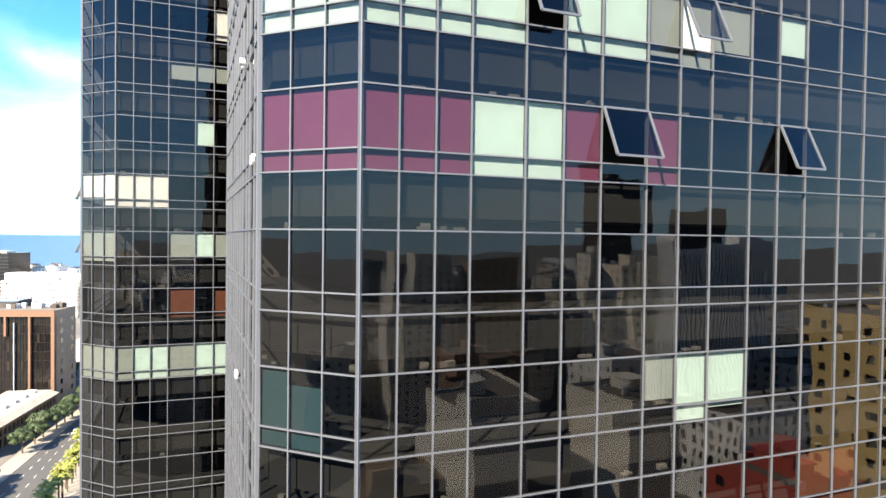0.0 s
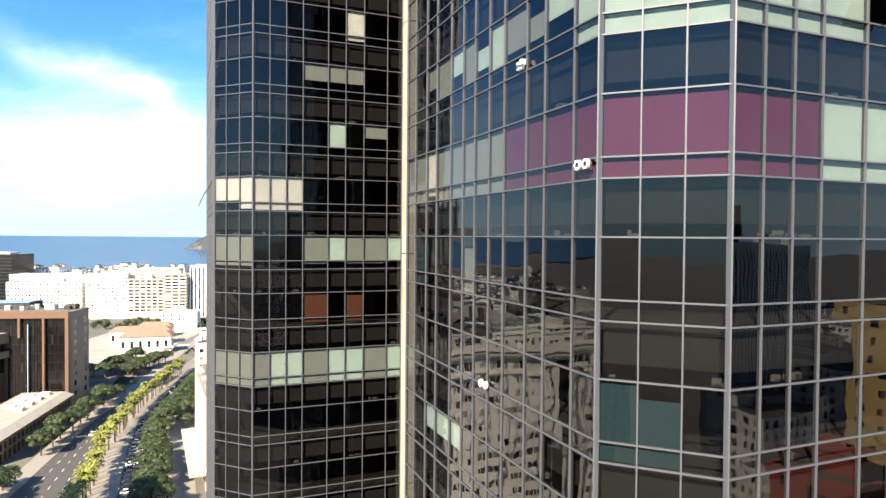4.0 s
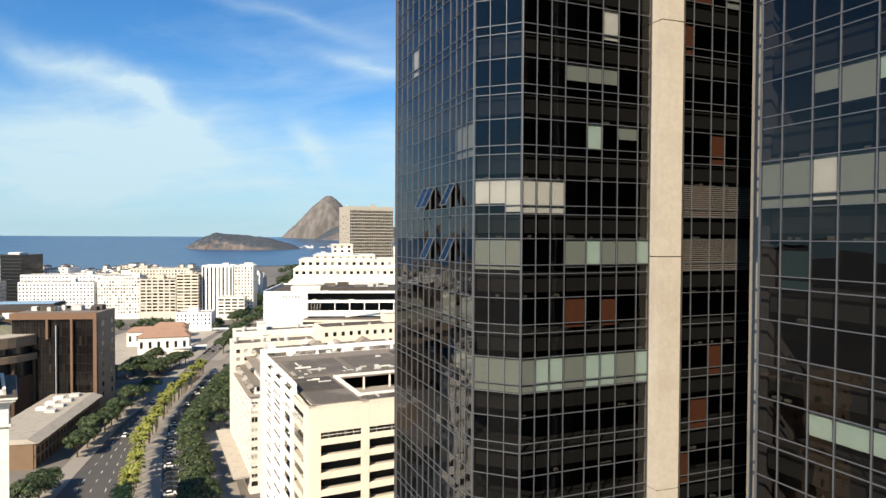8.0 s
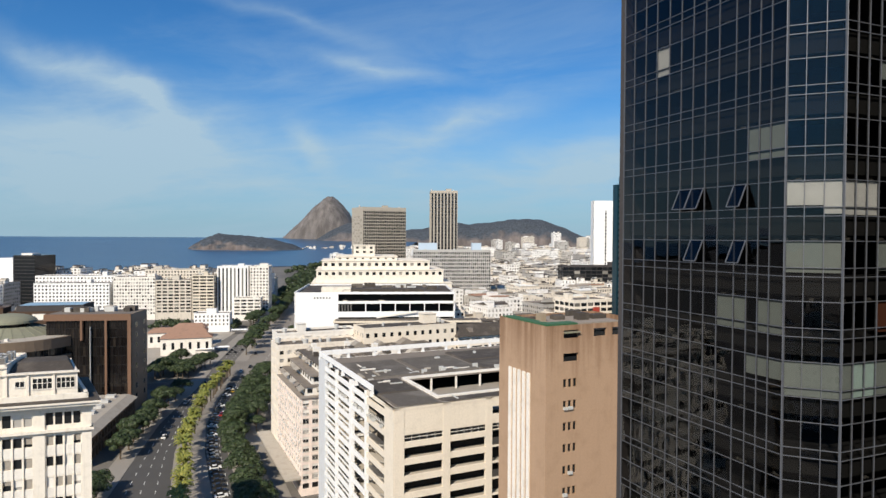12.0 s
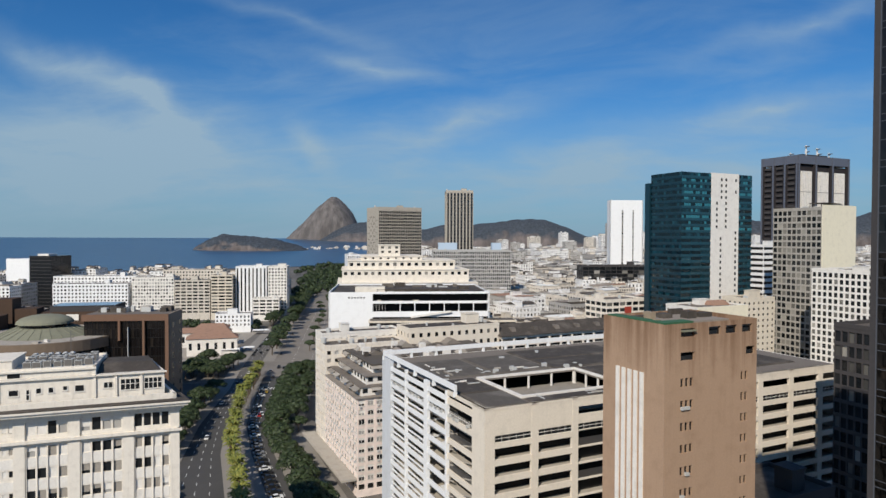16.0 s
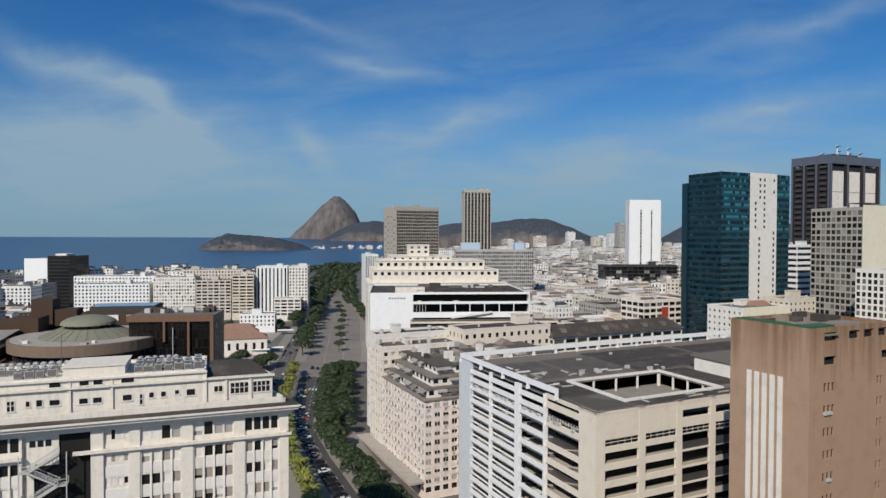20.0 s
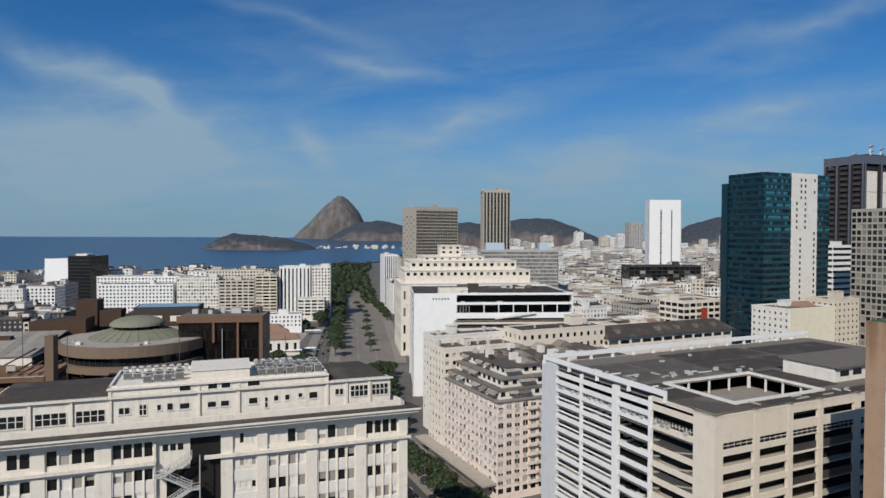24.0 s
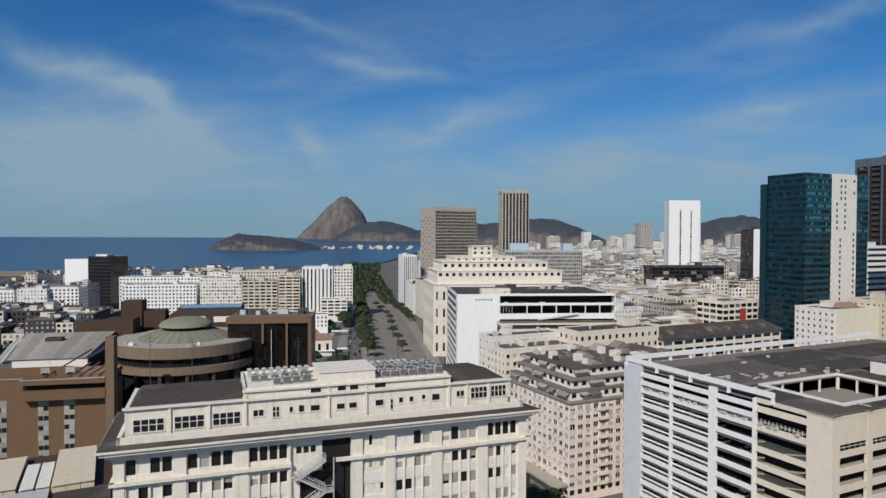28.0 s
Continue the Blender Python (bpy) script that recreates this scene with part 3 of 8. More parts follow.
class FarCity:
    """Far houses gathered into one mesh."""

    def __init__(self):
        self.g = G()
        self.mats = ["city_white", "city_cream", "city_grey", "win", "win_blind", "roof_grey", "roof_pale", "roof_dark", "void", "grey_dark"]

    def add(self, x, y, yaw, w, d, h, wall, rng, faces="fl"):
        place = pose(x, y, 0, 0, 0, yaw)
        block_geo(self.g, self.g, self.mats.index(wall), rng.choice((3, 4)), w, d, h, rng.uniform(3.2, 4.2), rng.uniform(3.0, 4.6), rng.uniform(0.4, 0.6), 1.0, 0.6, faces, 4.5, 0, place)
        extra = G()
        extra.box(0.1, 0.1, h - 0.3, w - 0.1, d - 0.1, h, rng.choice((5, 7, 7, 5, 6)))
        # near-black inner box in place of unlit rooms
        extra.box(0.5, 0.5, 0, w - 0.5, d - 0.5, h - 0.4, 8)
        for _ in range(rng.randint(2, 4)):
            # rooms built on the roof, some under pitched sheets
            a, b = rng.uniform(2, max(2.5, w * 0.5)), rng.uniform(2, max(2.5, d * 0.5))
            u, v = rng.uniform(0.5, w - a - 0.5), rng.uniform(0.5, d - b - 0.5)
            top = h + rng.uniform(1, 4.5)
            extra.box(u, v, h, u + a, v + b, top, rng.choice((0, 1, 2, 0, 1)))
            extra.prism([(u - 0.3, v - 0.3), (u + a + 0.3, v - 0.3), (u + a + 0.3, v + b + 0.3), (u - 0.3, v + b + 0.3)], top, top + rng.uniform(0.3, 1.4), rng.choice((5, 6, 7, 7, 9)), [(u, v + b * 0.45), (u + a, v + b * 0.45), (u + a, v + b * 0.55), (u, v + b * 0.55)])
        for _ in range(rng.randint(2, 6)):
            # tanks, hoods and stair heads
            a = rng.uniform(0.8, 2.2)
            u, v = rng.uniform(0.5, w - a - 0.5), rng.uniform(0.5, d - a - 0.5)
            extra.box(u, v, h, u + a, v + a * rng.uniform(0.6, 1.6), h + rng.uniform(0.8, 3.2), rng.choice((0, 2, 5, 8, 9)))
        k = len(self.g.v)
        self.g.v += [tuple(place @ Vector(q)) for q in extra.v]
        self.g.f += [tuple(i + k for i in q) for q in extra.f]
        self.g.m += extra.m

    def done(self, name, label):
        ob = new(name, self.g.mesh(name, *[M[m] for m in self.mats]))
        return tagged(ob, label, "far city", kind="stuff")

# ---- the glass office building beside the start of the flight ----
FLOOR, LEVEL0, SHORT, VISION = 3.36, 86.70, 0.50, 1.98
COS, SIN = math.cos(radians(22.5)), math.sin(radians(22.5))
LOW, HIGH = -25, 11


def inset(poly, k):
    cx, cy = sum(p[0] for p in poly) / len(poly), sum(p[1] for p in poly) / len(poly)
    return [(cx + (x - cx) * k, cy + (y - cy) * k) for x, y in poly]


def curtain_wall(o, f, widths, near_cols, near_floors, blinds, opened, rng, part_floors=(-6, 6), louvres=()):
    """Mullions, transoms, panes and blinds of one facade f of the tower o."""
    lines = [0.0]
    for w in widths:
        lines.append(lines[-1] + w)
    z0, z1 = LEVEL0 + LOW * FLOOR, LEVEL0 + HIGH * FLOOR
    for i, s in enumerate(lines):
        g = G()
        edge = 0.038 if 0 < i < len(lines) - 1 else 0.08
        f.box(g, s - edge / 2, s + edge / 2, -0.10, 0.015, z0, z1)
        part("mullion", g, M["alu"], o)
    rest, rest_panes, clutter = G(), G(), G()
    for k in range(LOW, HIGH):
        b = LEVEL0 + k * FLOOR
        for z in (b, b + SHORT, b + VISION):
            g = G() if part_floors[0] <= k <= part_floors[1] else rest
            f.box(g, 0, f.len, -0.09, 0.01, z - 0.019, z + 0.019)
            if g is not rest:
                part("transom", g, M["alu"], o)
        for r, (a, c) in enumerate(((b, b + SHORT), (b + SHORT, b + VISION), (b + VISION, b + FLOOR))):
            for i in range(len(widths)):
                s0, s1 = lines[i] + 0.02, lines[i + 1] - 0.02
                if (k, i) in louvres and r < 2:
                    g = G()
                    z = a + 0.05
                    while z < c - 0.05:
                        f.box(g, s0, s1, -0.12, -0.02, z, z + 0.05)
                        z += 0.13
                    part("louvre", g, M["louvre"], o)
                    continue
                hinge = (k, i) in opened and r == 1
                near = near_floors[0] <= k <= near_floors[1] and i in near_cols
                t1, t2 = rng.gauss(0, 0.006), rng.gauss(0, 0.006)
                w2, h2 = (s1 - s0) / 2, (c - a) / 2
                corners = []
                for ds, dz in ((-w2, -h2), (w2, -h2), (w2, h2), (-w2, h2)):
                    off = -0.03 + ds * t1 + dz * t2
                    zz = (a + c) / 2 + dz
                    if hinge:
                        lift = (h2 - dz) / (2 * h2)
                        off, zz = 0.05 + lift * 0.62, c - (c - zz) * 0.9
                    corners.append(f.p((s0 + s1) / 2 + ds, off, zz))
                if near or hinge:
                    g = G()
                    g.quad(*corners)
                    pane = part("pane", g, M["glass"], o)
                    pane.visible_shadow = False
                    if hinge:
                        g = G()
                        for p, q in zip(corners, corners[1:] + corners[:1]):
                            g.beam(p, q, 0.03)
                        part("sash", g, M["alu"], pane, "open top-hung aluminium sash")
                else:
                    rest_panes.quad(*corners)
                if r == 2 and rng.random() < 0.35 and part_floors[0] <= k <= part_floors[1]:
                    # papers, cables and boxes lying behind the foot of the spandrel glass
                    for _ in range(rng.randint(1, 3)):
                        x = rng.uniform(s0 + 0.1, s1 - 0.2)
                        f.box(clutter, x, min(s1 - 0.03, x + rng.uniform(0.08, 0.4)), -0.32, -0.2, a + 0.03, a + rng.uniform(0.06, 0.2))
        for i in range(len(widths)):
            spec = blinds.get((k, i))
            if spec is None:
                continue
            name, top, bottom = spec
            g = G()
            f.box(g, lines[i] + 0.015, lines[i + 1] - 0.015, -0.125, -0.11, b + 0.03 + (VISION - 0.06) * bottom, b + 0.03 + (VISION - 0.06) * top)
            part("blind", g, M[name], o)
    tagged(part("transoms_far", rest, M["alu"], o), kind="stuff")
    far = tagged(part("panes_far", rest_panes, M["glass"], o), kind="stuff")
    far.visible_shadow = False
    tagged(part("stored_clutter", clutter, M["clutter"], o), kind="stuff")


def tower_body(o, poly):
    """Floor slabs and a core behind the glass, shaded near black by colour."""
    for k in range(LOW, HIGH):
        b = LEVEL0 + k * FLOOR
        g = G()
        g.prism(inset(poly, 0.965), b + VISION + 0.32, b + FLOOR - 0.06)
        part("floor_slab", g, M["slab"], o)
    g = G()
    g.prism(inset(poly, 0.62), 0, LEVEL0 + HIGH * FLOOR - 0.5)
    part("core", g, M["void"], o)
    g = G()
    g.prism(inset(poly, 0.99), 0, LEVEL0 + LOW * FLOOR)
    g.prism(inset(poly, 1.0), LEVEL0 + HIGH * FLOOR, LEVEL0 + HIGH * FLOOR + 1.6)
    part("base_and_crown", g, M["grey_dark"], o)


def blind_set(rng, cols, explicit, share):
    out = {}
    for k in range(-8, 8):
        run, left = None, 0
        for i in range(cols):
            if left <= 0 and rng.random() < share:
                run, left = (rng.choice(["blind_grey", "blind_pale", "blind_white", "blind_grey"]), 1.0, rng.choice([0.0, 0.0, 0.25, 0.5])), rng.randint(1, 3)
            if left > 0:
                out[(k, i)] = run
                left -= 1
    for (k, cs), spec in explicit.items():
        for i in range(cols):
            if k in {key[0] for key in explicit} and i in cs:
                if spec is None:
                    out.pop((k, i), None)
                else:
                    out[(k, i)] = spec
    return out


rng = random.Random(4)
# near wing
CX, CY = -1.275, 14.93
NX, NY = CX + 2.88 * COS, CY - 2.88 * SIN
front_w = [0.94, 0.92, 0.92] + [1.5, 1.13, 1.16] * 5
left_w = [1.06, 1.4, 1.0, 1.38, 1.03, 1.09, 0.98, 1.11, 1.42, 1.12, 1.35, 1.05]
FL, LL = sum(front_w), sum(left_w)
wing = thing("glass_office_tower", "dark reflecting glass office tower with grey aluminium grid and purple blinds", "office building", (CX, CY, 0), 22.5)
# in the tower's own axes x runs along the front, y to the back
nx, ny = 2.88 * math.cos(radians(45)), -2.88 * math.sin(radians(45))
f_cham = Face(0, 0, math.cos(radians(-45)), math.sin(radians(-45)), 2.88)
f_front = Face(nx, ny, 1, 0, FL)
f_left = Face(0, LL, 0, -1, LL)
PU, PA, GR, WH, TE = ("blind_purple", 1, 0), ("blind_pale", 1, 0), ("blind_grey", 1, 0), ("blind_white", 1, 0), ("blind_teal", 1, 0)
bl = blind_set(rng, 18, {(0, tuple(range(18))): None, (1, tuple(range(18))): None, (-1, tuple(range(18))): None, (-2, tuple(range(18))): None, (-3, tuple(range(18))): None}, 0.05)
bl.update({(0, 0): PU, (0, 1): PU, (0, 2): PU, (0, 3): PA, (0, 4): PA, (0, 5): PU, (0, 7): PU,
           (1, 0): PA, (1, 1): PA, (1, 2): PA, (1, 3): PA, (1, 5): PA, (1, 6): PA, (1, 7): ("blind_grey", 1, 0.1), (1, 8): GR, (1, 9): ("blind_grey", 1, 0.3), (1, 11): ("blind_pale", 1, 0.4),
           (-2, 7): ("blind_grey", 1, 0.35), (-2, 8): PA, (-2, 9): ("blind_pale", 1, 0.15), (-3, 12): ("orange", 1, 0), (-3, 13): ("orange", 1, 0)})
curtain_wall(wing, f_front, front_w, range(12), (-3, 1), bl, {(0, 6), (0, 11), (1, 4), (1, 8)}, rng)
curtain_wall(wing, f_cham, [0.96] * 3, range(3), (-3, 1), {(0, 0): PU, (0, 1): PU, (0, 2): PU, (1, 0): PA, (1, 1): PA, (1, 2): PA, (-2, 0): TE, (-2, 1): ("blind_teal", 0.8, 0)}, set(), rng)
bl = blind_set(rng, 12, {(0, tuple(range(12))): None, (1, tuple(range(12))): None}, 0.025)
for i in range(12):
    j = 11 - i  # counted from the near corner
    bl[(0, i)] = PU if j < 4 else GR if j != 9 else ("blind_white", 1, 0.1)
    if 1 <= j <= 9:
        bl[(1, i)] = (rng.choice(["blind_pale", "blind_pale", "blind_grey"]), rng.choice([1, 1, 0.75]), rng.choice([0.4, 0.55, 0.2, 0.65]))
bl[(1, 11)] = PA
for i, c in ((1, "blind_teal"), (5, "blind_grey")):
    bl[(-1, i)] = (c, 0.8, 0.0)
curtain_wall(wing, f_left, left_w[::-1], range(12), (-2, 1), bl, set(), rng)
poly = [(0, 0), (nx, ny), (nx + FL, ny), (nx + FL, LL), (0, LL)]
tower_body(wing, poly)
g = G()
g.prism([(nx + FL + 0.02, ny), (nx + FL + 0.4, ny), (nx + FL + 0.4, LL + 0.4), (0.63, LL + 0.4), (0.63, LL + 0.03), (nx + FL + 0.02, LL + 0.03)], 0, LEVEL0 + HIGH * FLOOR)
part("rear_wall", g, M["grey_dark"], wing)
g = G()
g.box(2.15, LL + 1.2, 0, 3.7, LL + 2.4, LEVEL0 + HIGH * FLOOR)
part("corner_pier", g, M["pier"], wing, "grey weathered concrete pier")
# unseen wall, added to keep sky out of the rear wing's reflection
g = G()
g.box(16.2, LL + 0.45, 0, 17.0, 24.6, LEVEL0 + HIGH * FLOOR)
part("link_wall", g, M["grey_dark"], wing, "added unseen dark wall keeping sky out of the rear glass")
for s, z in ((0.55, 87.08), (5.95, 80.53)):
    lamp = part("floodlight_bracket", G(), M["alu"], wing)
    g = G()
    f_left.box(g, LL - s - 0.34, LL - s + 0.34, 0.03, 0.07, z - 0.04, z + 0.04)
    lamp.data = g.mesh("floodlight_bracket", M["alu"])
    for dx in (-0.17, 0.17):
        g = G()
        ring = 14
        for i in range(ring):
            a, b2 = math.tau * i / ring, math.tau * (i + 1) / ring
            p = [f_left.p(LL - s + dx + r * math.cos(t), 0.12, z + r * math.sin(t)) for t in (a, b2) for r in (0.075, 0.125)]
            g.quad(p[0], p[1], p[3], p[2])
            q = [f_left.p(LL - s + dx + r * math.cos(t), 0.04, z + r * math.sin(t)) for t in (a, b2) for r in (0.125,)]
            g.quad(p[1], q[0], q[1], p[3])
        part("lamp_ring", g, M["lamp"], lamp, "round white lamp housing")
g = G()
f_left.box(g, LL - 3.80, LL - 3.52, 0.03, 0.15, 90.12, 90.34)
f_left.box(g, LL - 3.52, LL - 3.40, 0.06, 0.20, 90.22, 90.36)
box_lamp = part("wall_floodlight", g, M["lamp"], wing, "small white box floodlight")
for dx in (-0.07, 0.07):
    g = G()
    f_left.box(g, LL - 3.66 + dx - 0.045, LL - 3.66 + dx + 0.045, 0.152, 0.17, 90.16, 90.27)
    part("lens", g, M["alu_dark"], box_lamp)

# rear wing with the concrete column
KX, KY = -15.9, 35.77
tower = thing("glass_office_tower", "dark glass office tower with pale blinds and cream concrete column", "office building", (KX, KY, 0), 22.5)
cl = 2.86
lx, ly = -cl * math.cos(radians(45)), cl * math.sin(radians(45))
b_front = [0.93, 0.93, 0.95, 1.48, 1.05, 1.12, 1.46, 0.95, 0.5, 1.2, 0.8, 0.8] + [1.5, 1.15, 1.15] * 3
b_left = [1.0, 0.78, 0.8, 0.95, 1.32, 1.1, 1.08, 1.09, 1.14, 1.25, 1.17, 1.23, 1.13]
BL = sum(b_left)
g_front = Face(0, 0, 1, 0, sum(b_front))
g_cham = Face(lx, ly, math.cos(radians(-45)), math.sin(radians(-45)), cl)
g_left = Face(lx, ly + BL, 0, -1, BL)
bl = blind_set(rng, 21, {(0, tuple(range(14))): None, (-3, tuple(range(14))): None}, 0.04)
for i in range(8):
    bl[(-3, i)] = PA if i % 3 else GR
    if i > 2:
        bl[(-1, i)] = ("blind_grey", 1, 0.15) if i in (3, 5, 6) else ("blind_pale", 1, 0.2)
for i in range(3):
    bl[(0, i)] = ("blind_white", 1, 0.02)
bl[(1, 4)] = ("blind_pale", 1, 0.22)
bl[(1, 6)] = ("blind_grey", 1, 0.6)
bl[(3, 5)] = ("blind_white", 1, 0.1)
bl[(-2, 3)], bl[(-2, 5)] = ("orange", 1, 0.1), ("orange", 0.9, 0.1)
for k in range(-8, 8):
    for i in (11, 12, 13):
        bl[(k, i)] = ("orange", 1, 0) if (k * 7 + i) % 4 == 0 else None
bl = {k: v for k, v in bl.items() if v}
curtain_wall(tower, g_front, b_front, range(9), (-5, 5), bl, set(), rng, (-7, 7), {(k, i) for k in (0, -1) for i in range(9, 21)})
bl = {(-3, i): GR for i in range(3)} | {(-1, i): ("blind_grey", 1, 0.1) for i in range(3)} | {(0, i): ("blind_white", 1, 0.3 if i < 2 else 0.05) for i in range(3)}
curtain_wall(tower, g_cham, [cl / 3] * 3, range(3), (-6, 5), bl, set(), rng, (-7, 7))
bl = blind_set(rng, 13, {(-3, tuple(range(9))): None}, 0.02)
for i in range(13):
    if i > 9:
        bl[(-3, i)] = ("blind_grey", 1, 0.4)
curtain_wall(tower, g_left, b_left[::-1], range(0), (0, 0), bl, {(0, 9), (0, 6), (-1, 9), (-1, 6), (0, 5)}, rng, (-7, 7))
tower_body(tower, [(lx, ly), (0, 0), (sum(b_front), 0), (sum(b_front), ly + BL), (lx, ly + BL)])
g = G()
bw = sum(b_front)
g.prism([(bw + 0.02, 0), (bw + 0.5, 0), (bw + 0.5, ly + BL + 0.5), (lx, ly + BL + 0.5), (lx, ly + BL + 0.03), (bw + 0.02, ly + BL + 0.03)], 0, LEVEL0 + HIGH * FLOOR)
part("rear_wall", g, M["grey_dark"], tower)
for k in range(9):
    # the column is cast in lifts with a thin joint between them
    z0, z1 = k * 14.1 - 0.3, (k + 1) * 14.1 - 0.36
    g = G()
    g.prism([(8.9, -0.85), (10.45, -0.95), (11.05, -0.45), (11.05, 0.3), (8.9, 0.3)], max(0, z0), z1)
    part("column_lift", g, M["column"], tower, "cream cast concrete column lift")

# ---- ground, bay and hills ----
def sheet(name, poly, z, material, label, category, thick=0.0):
    g = G()
    if thick:
        g.prism(poly, z - thick, z)
    else:
        g.v = [(x, y, z) for x, y in poly]
        g.f, g.m = [tuple(range(len(poly)))], [0]
    ob = part(name, g, material)
    return tagged(ob, label, category, kind="structure")


ring = [(4950 * math.cos(math.tau * i / 64), 4950 * math.sin(math.tau * i / 64)) for i in range(64)]
sheet("ground", ring, 0.0, M["ground"], "grey city ground of paving and dust", "ground")

# the bay: one sheet whose far edge lifts to the true horizon
def bay():
    g = G()
    shore = [(-4200, 1150), (-1500, 1300), (-900, 1500), (-620, 1640), (-420, 1800), (-330, 1980), (-300, 2400), (-250, 3000), (-220, 4930)]
    nx_, rings = 40, []
    for i in range(nx_ + 1):
        row = []
        u = i / nx_
        y = 1150 + (4900 - 1150) * u
        xr = np.interp(y, [p[1] for p in shore], [p[0] for p in shore])
        xl = -4700
        for j in range(41):
            x = xl + (xr - xl) * j / 40
            d = max(0.0, math.hypot(x, y) - 1500)
            row.append((x, y, 0.4 + min(70.0, 70.0 * (d / 3390) ** 2)))
        rings.append(row)
    k = 0
    for row in rings:
        g.v += row
    for i in range(nx_):
        for j in range(40):
            a = i * 41 + j
            g.f.append((a, a + 1, a + 42, a + 41))
            g.m.append(0)
    ob = part("water", g.mesh("water", M["water"], smooth=True), None)
    tagged(ob, "calm deep blue bay water with faint ripples", "water", kind="structure")


bay()


def ridge(name, label, pts, y, depth, material, foot=0.0, rough=0.05, seed=0, n=70, across=26):
    """A hill with its skyline through pts (x, height), rounded off to the front and the back."""
    xs, zs = [p[0] for p in pts], [p[1] for p in pts]
    g = G()
    x0, x1 = xs[0], xs[-1]
    for i in range(n + 1):
        x = x0 + (x1 - x0) * i / n
        h = max(0.5, float(np.interp(x, xs, zs)))
        for j in range(across + 1):
            a = math.pi * j / across
            q = Vector((x * 0.004 + seed, math.cos(a) * 2.2, seed * 3.1))
            w = 1 + rough * (noise.noise(q * 2) + 0.6 * noise.noise(q * 5) + 0.4 * noise.noise(q * 11))
            lift = max(0.0, math.sin(a)) ** 0.8
            g.v.append((x + 14 * rough * noise.noise(q * 7), y - math.cos(a) * depth * (0.35 + 0.65 * (h / max(zs)) ** 0.5) * w, foot + h * lift * (w if 0 < j < across else 1)))
    for i in range(n):
        for j in range(across):
            k = i * (across + 1) + j
            g.f.append((k, k + across + 1, k + across + 2, k + 1))
            g.m.append(0)
    ob = part(name, g.mesh(name, material, smooth=True), None)
    return tagged(ob, label, "hill", kind="structure")


ridge("sugarloaf_hill", "steep bare granite dome hill above the bay", [(-1300, 40), (-1269, 60), (-1185, 140), (-1091, 230), (-1040, 285), (-993, 335), (-950, 364), (-922, 382), (-890, 380), (-862, 360), (-835, 338), (-800, 300), (-768, 255), (-742, 205), (-722, 150), (-705, 50)], 4800, 260, M["rock"], rough=0.05, seed=2.3, n=90)
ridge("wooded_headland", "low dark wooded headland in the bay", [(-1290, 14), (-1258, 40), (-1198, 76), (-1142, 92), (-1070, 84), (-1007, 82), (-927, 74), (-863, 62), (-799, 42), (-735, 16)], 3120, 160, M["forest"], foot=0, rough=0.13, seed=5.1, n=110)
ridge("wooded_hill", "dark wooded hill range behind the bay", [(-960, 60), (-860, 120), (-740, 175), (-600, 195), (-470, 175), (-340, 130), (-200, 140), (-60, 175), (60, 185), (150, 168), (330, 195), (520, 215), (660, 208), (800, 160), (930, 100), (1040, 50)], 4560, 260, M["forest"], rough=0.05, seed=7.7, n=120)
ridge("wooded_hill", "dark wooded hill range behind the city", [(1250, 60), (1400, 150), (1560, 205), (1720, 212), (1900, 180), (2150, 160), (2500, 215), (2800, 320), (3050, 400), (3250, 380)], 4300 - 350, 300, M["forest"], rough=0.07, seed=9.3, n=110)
ridge("far_island", "faint low island on the horizon", [(-3900, 40), (-3700, 75), (-3560, 90), (-3460, 84), (-3380, 62)], 3560, 60, M["rock"], foot=40, rough=0.06, seed=3.3, n=30)
ridge("rocky_islet", "small flat rocky islet in the bay", [(-1480, 1), (-1450, 6), (-1400, 7), (-1360, 2)], 2500, 20, M["rock"], foot=5, rough=0.05, seed=1.3, n=20)

# ---- streets ----
def band(name, left, right, z, material, label, category, thick=0.0, parent=None):
    """A strip between two lines of points with the same number of points."""
    g = G()
    n = len(left)
    g.v = [(x, y, z) for x, y in left] + [(x, y, z) for x, y in right]
    if thick:
        g.v += [(x, y, z - thick) for x, y in left] + [(x, y, z - thick) for x, y in right]
        for i in range(n - 1):
            g.f += [(2 * n + i, i, i + 1, 2 * n + i + 1), (n + i, 3 * n + i, 3 * n + i + 1, n + i + 1)]
    g.f += [(i, n + i, n + i + 1, i + 1) for i in range(n - 1)]
    ob = part(name, g, material, parent)
    return tagged(ob, label, category, kind="structure")


Y_AV = [150, 190, 206, 247, 285, 320, 350, 385, 430, 480, 550, 620, 690, 760, 900, 1100, 1400]
X_LEFT = [-132, -143, -147, -157, -166, -171, -175, -182, -191, -199, -209, -217, -229, -241, -262, -294, -340]
X_ML = [-108, -121, -127, -143, -154, -162, -167, -173, -180, -188, -199, -209, -219, -231, -253, -285, -331]
X_MR = [-92, -107, -113, -131, -145, -153, -159, -166, -172, -180, -191, -201, -211, -223, -245, -277, -323]
X_RIGHT = [-82, -97, -104, -122, -137, -142, -146, -150, -135, -141, -152, -161, -172, -190, -216, -250, -298]


def lane(xs, dx=0.0):
    return [(x + dx, y) for x, y in zip(xs, Y_AV)]


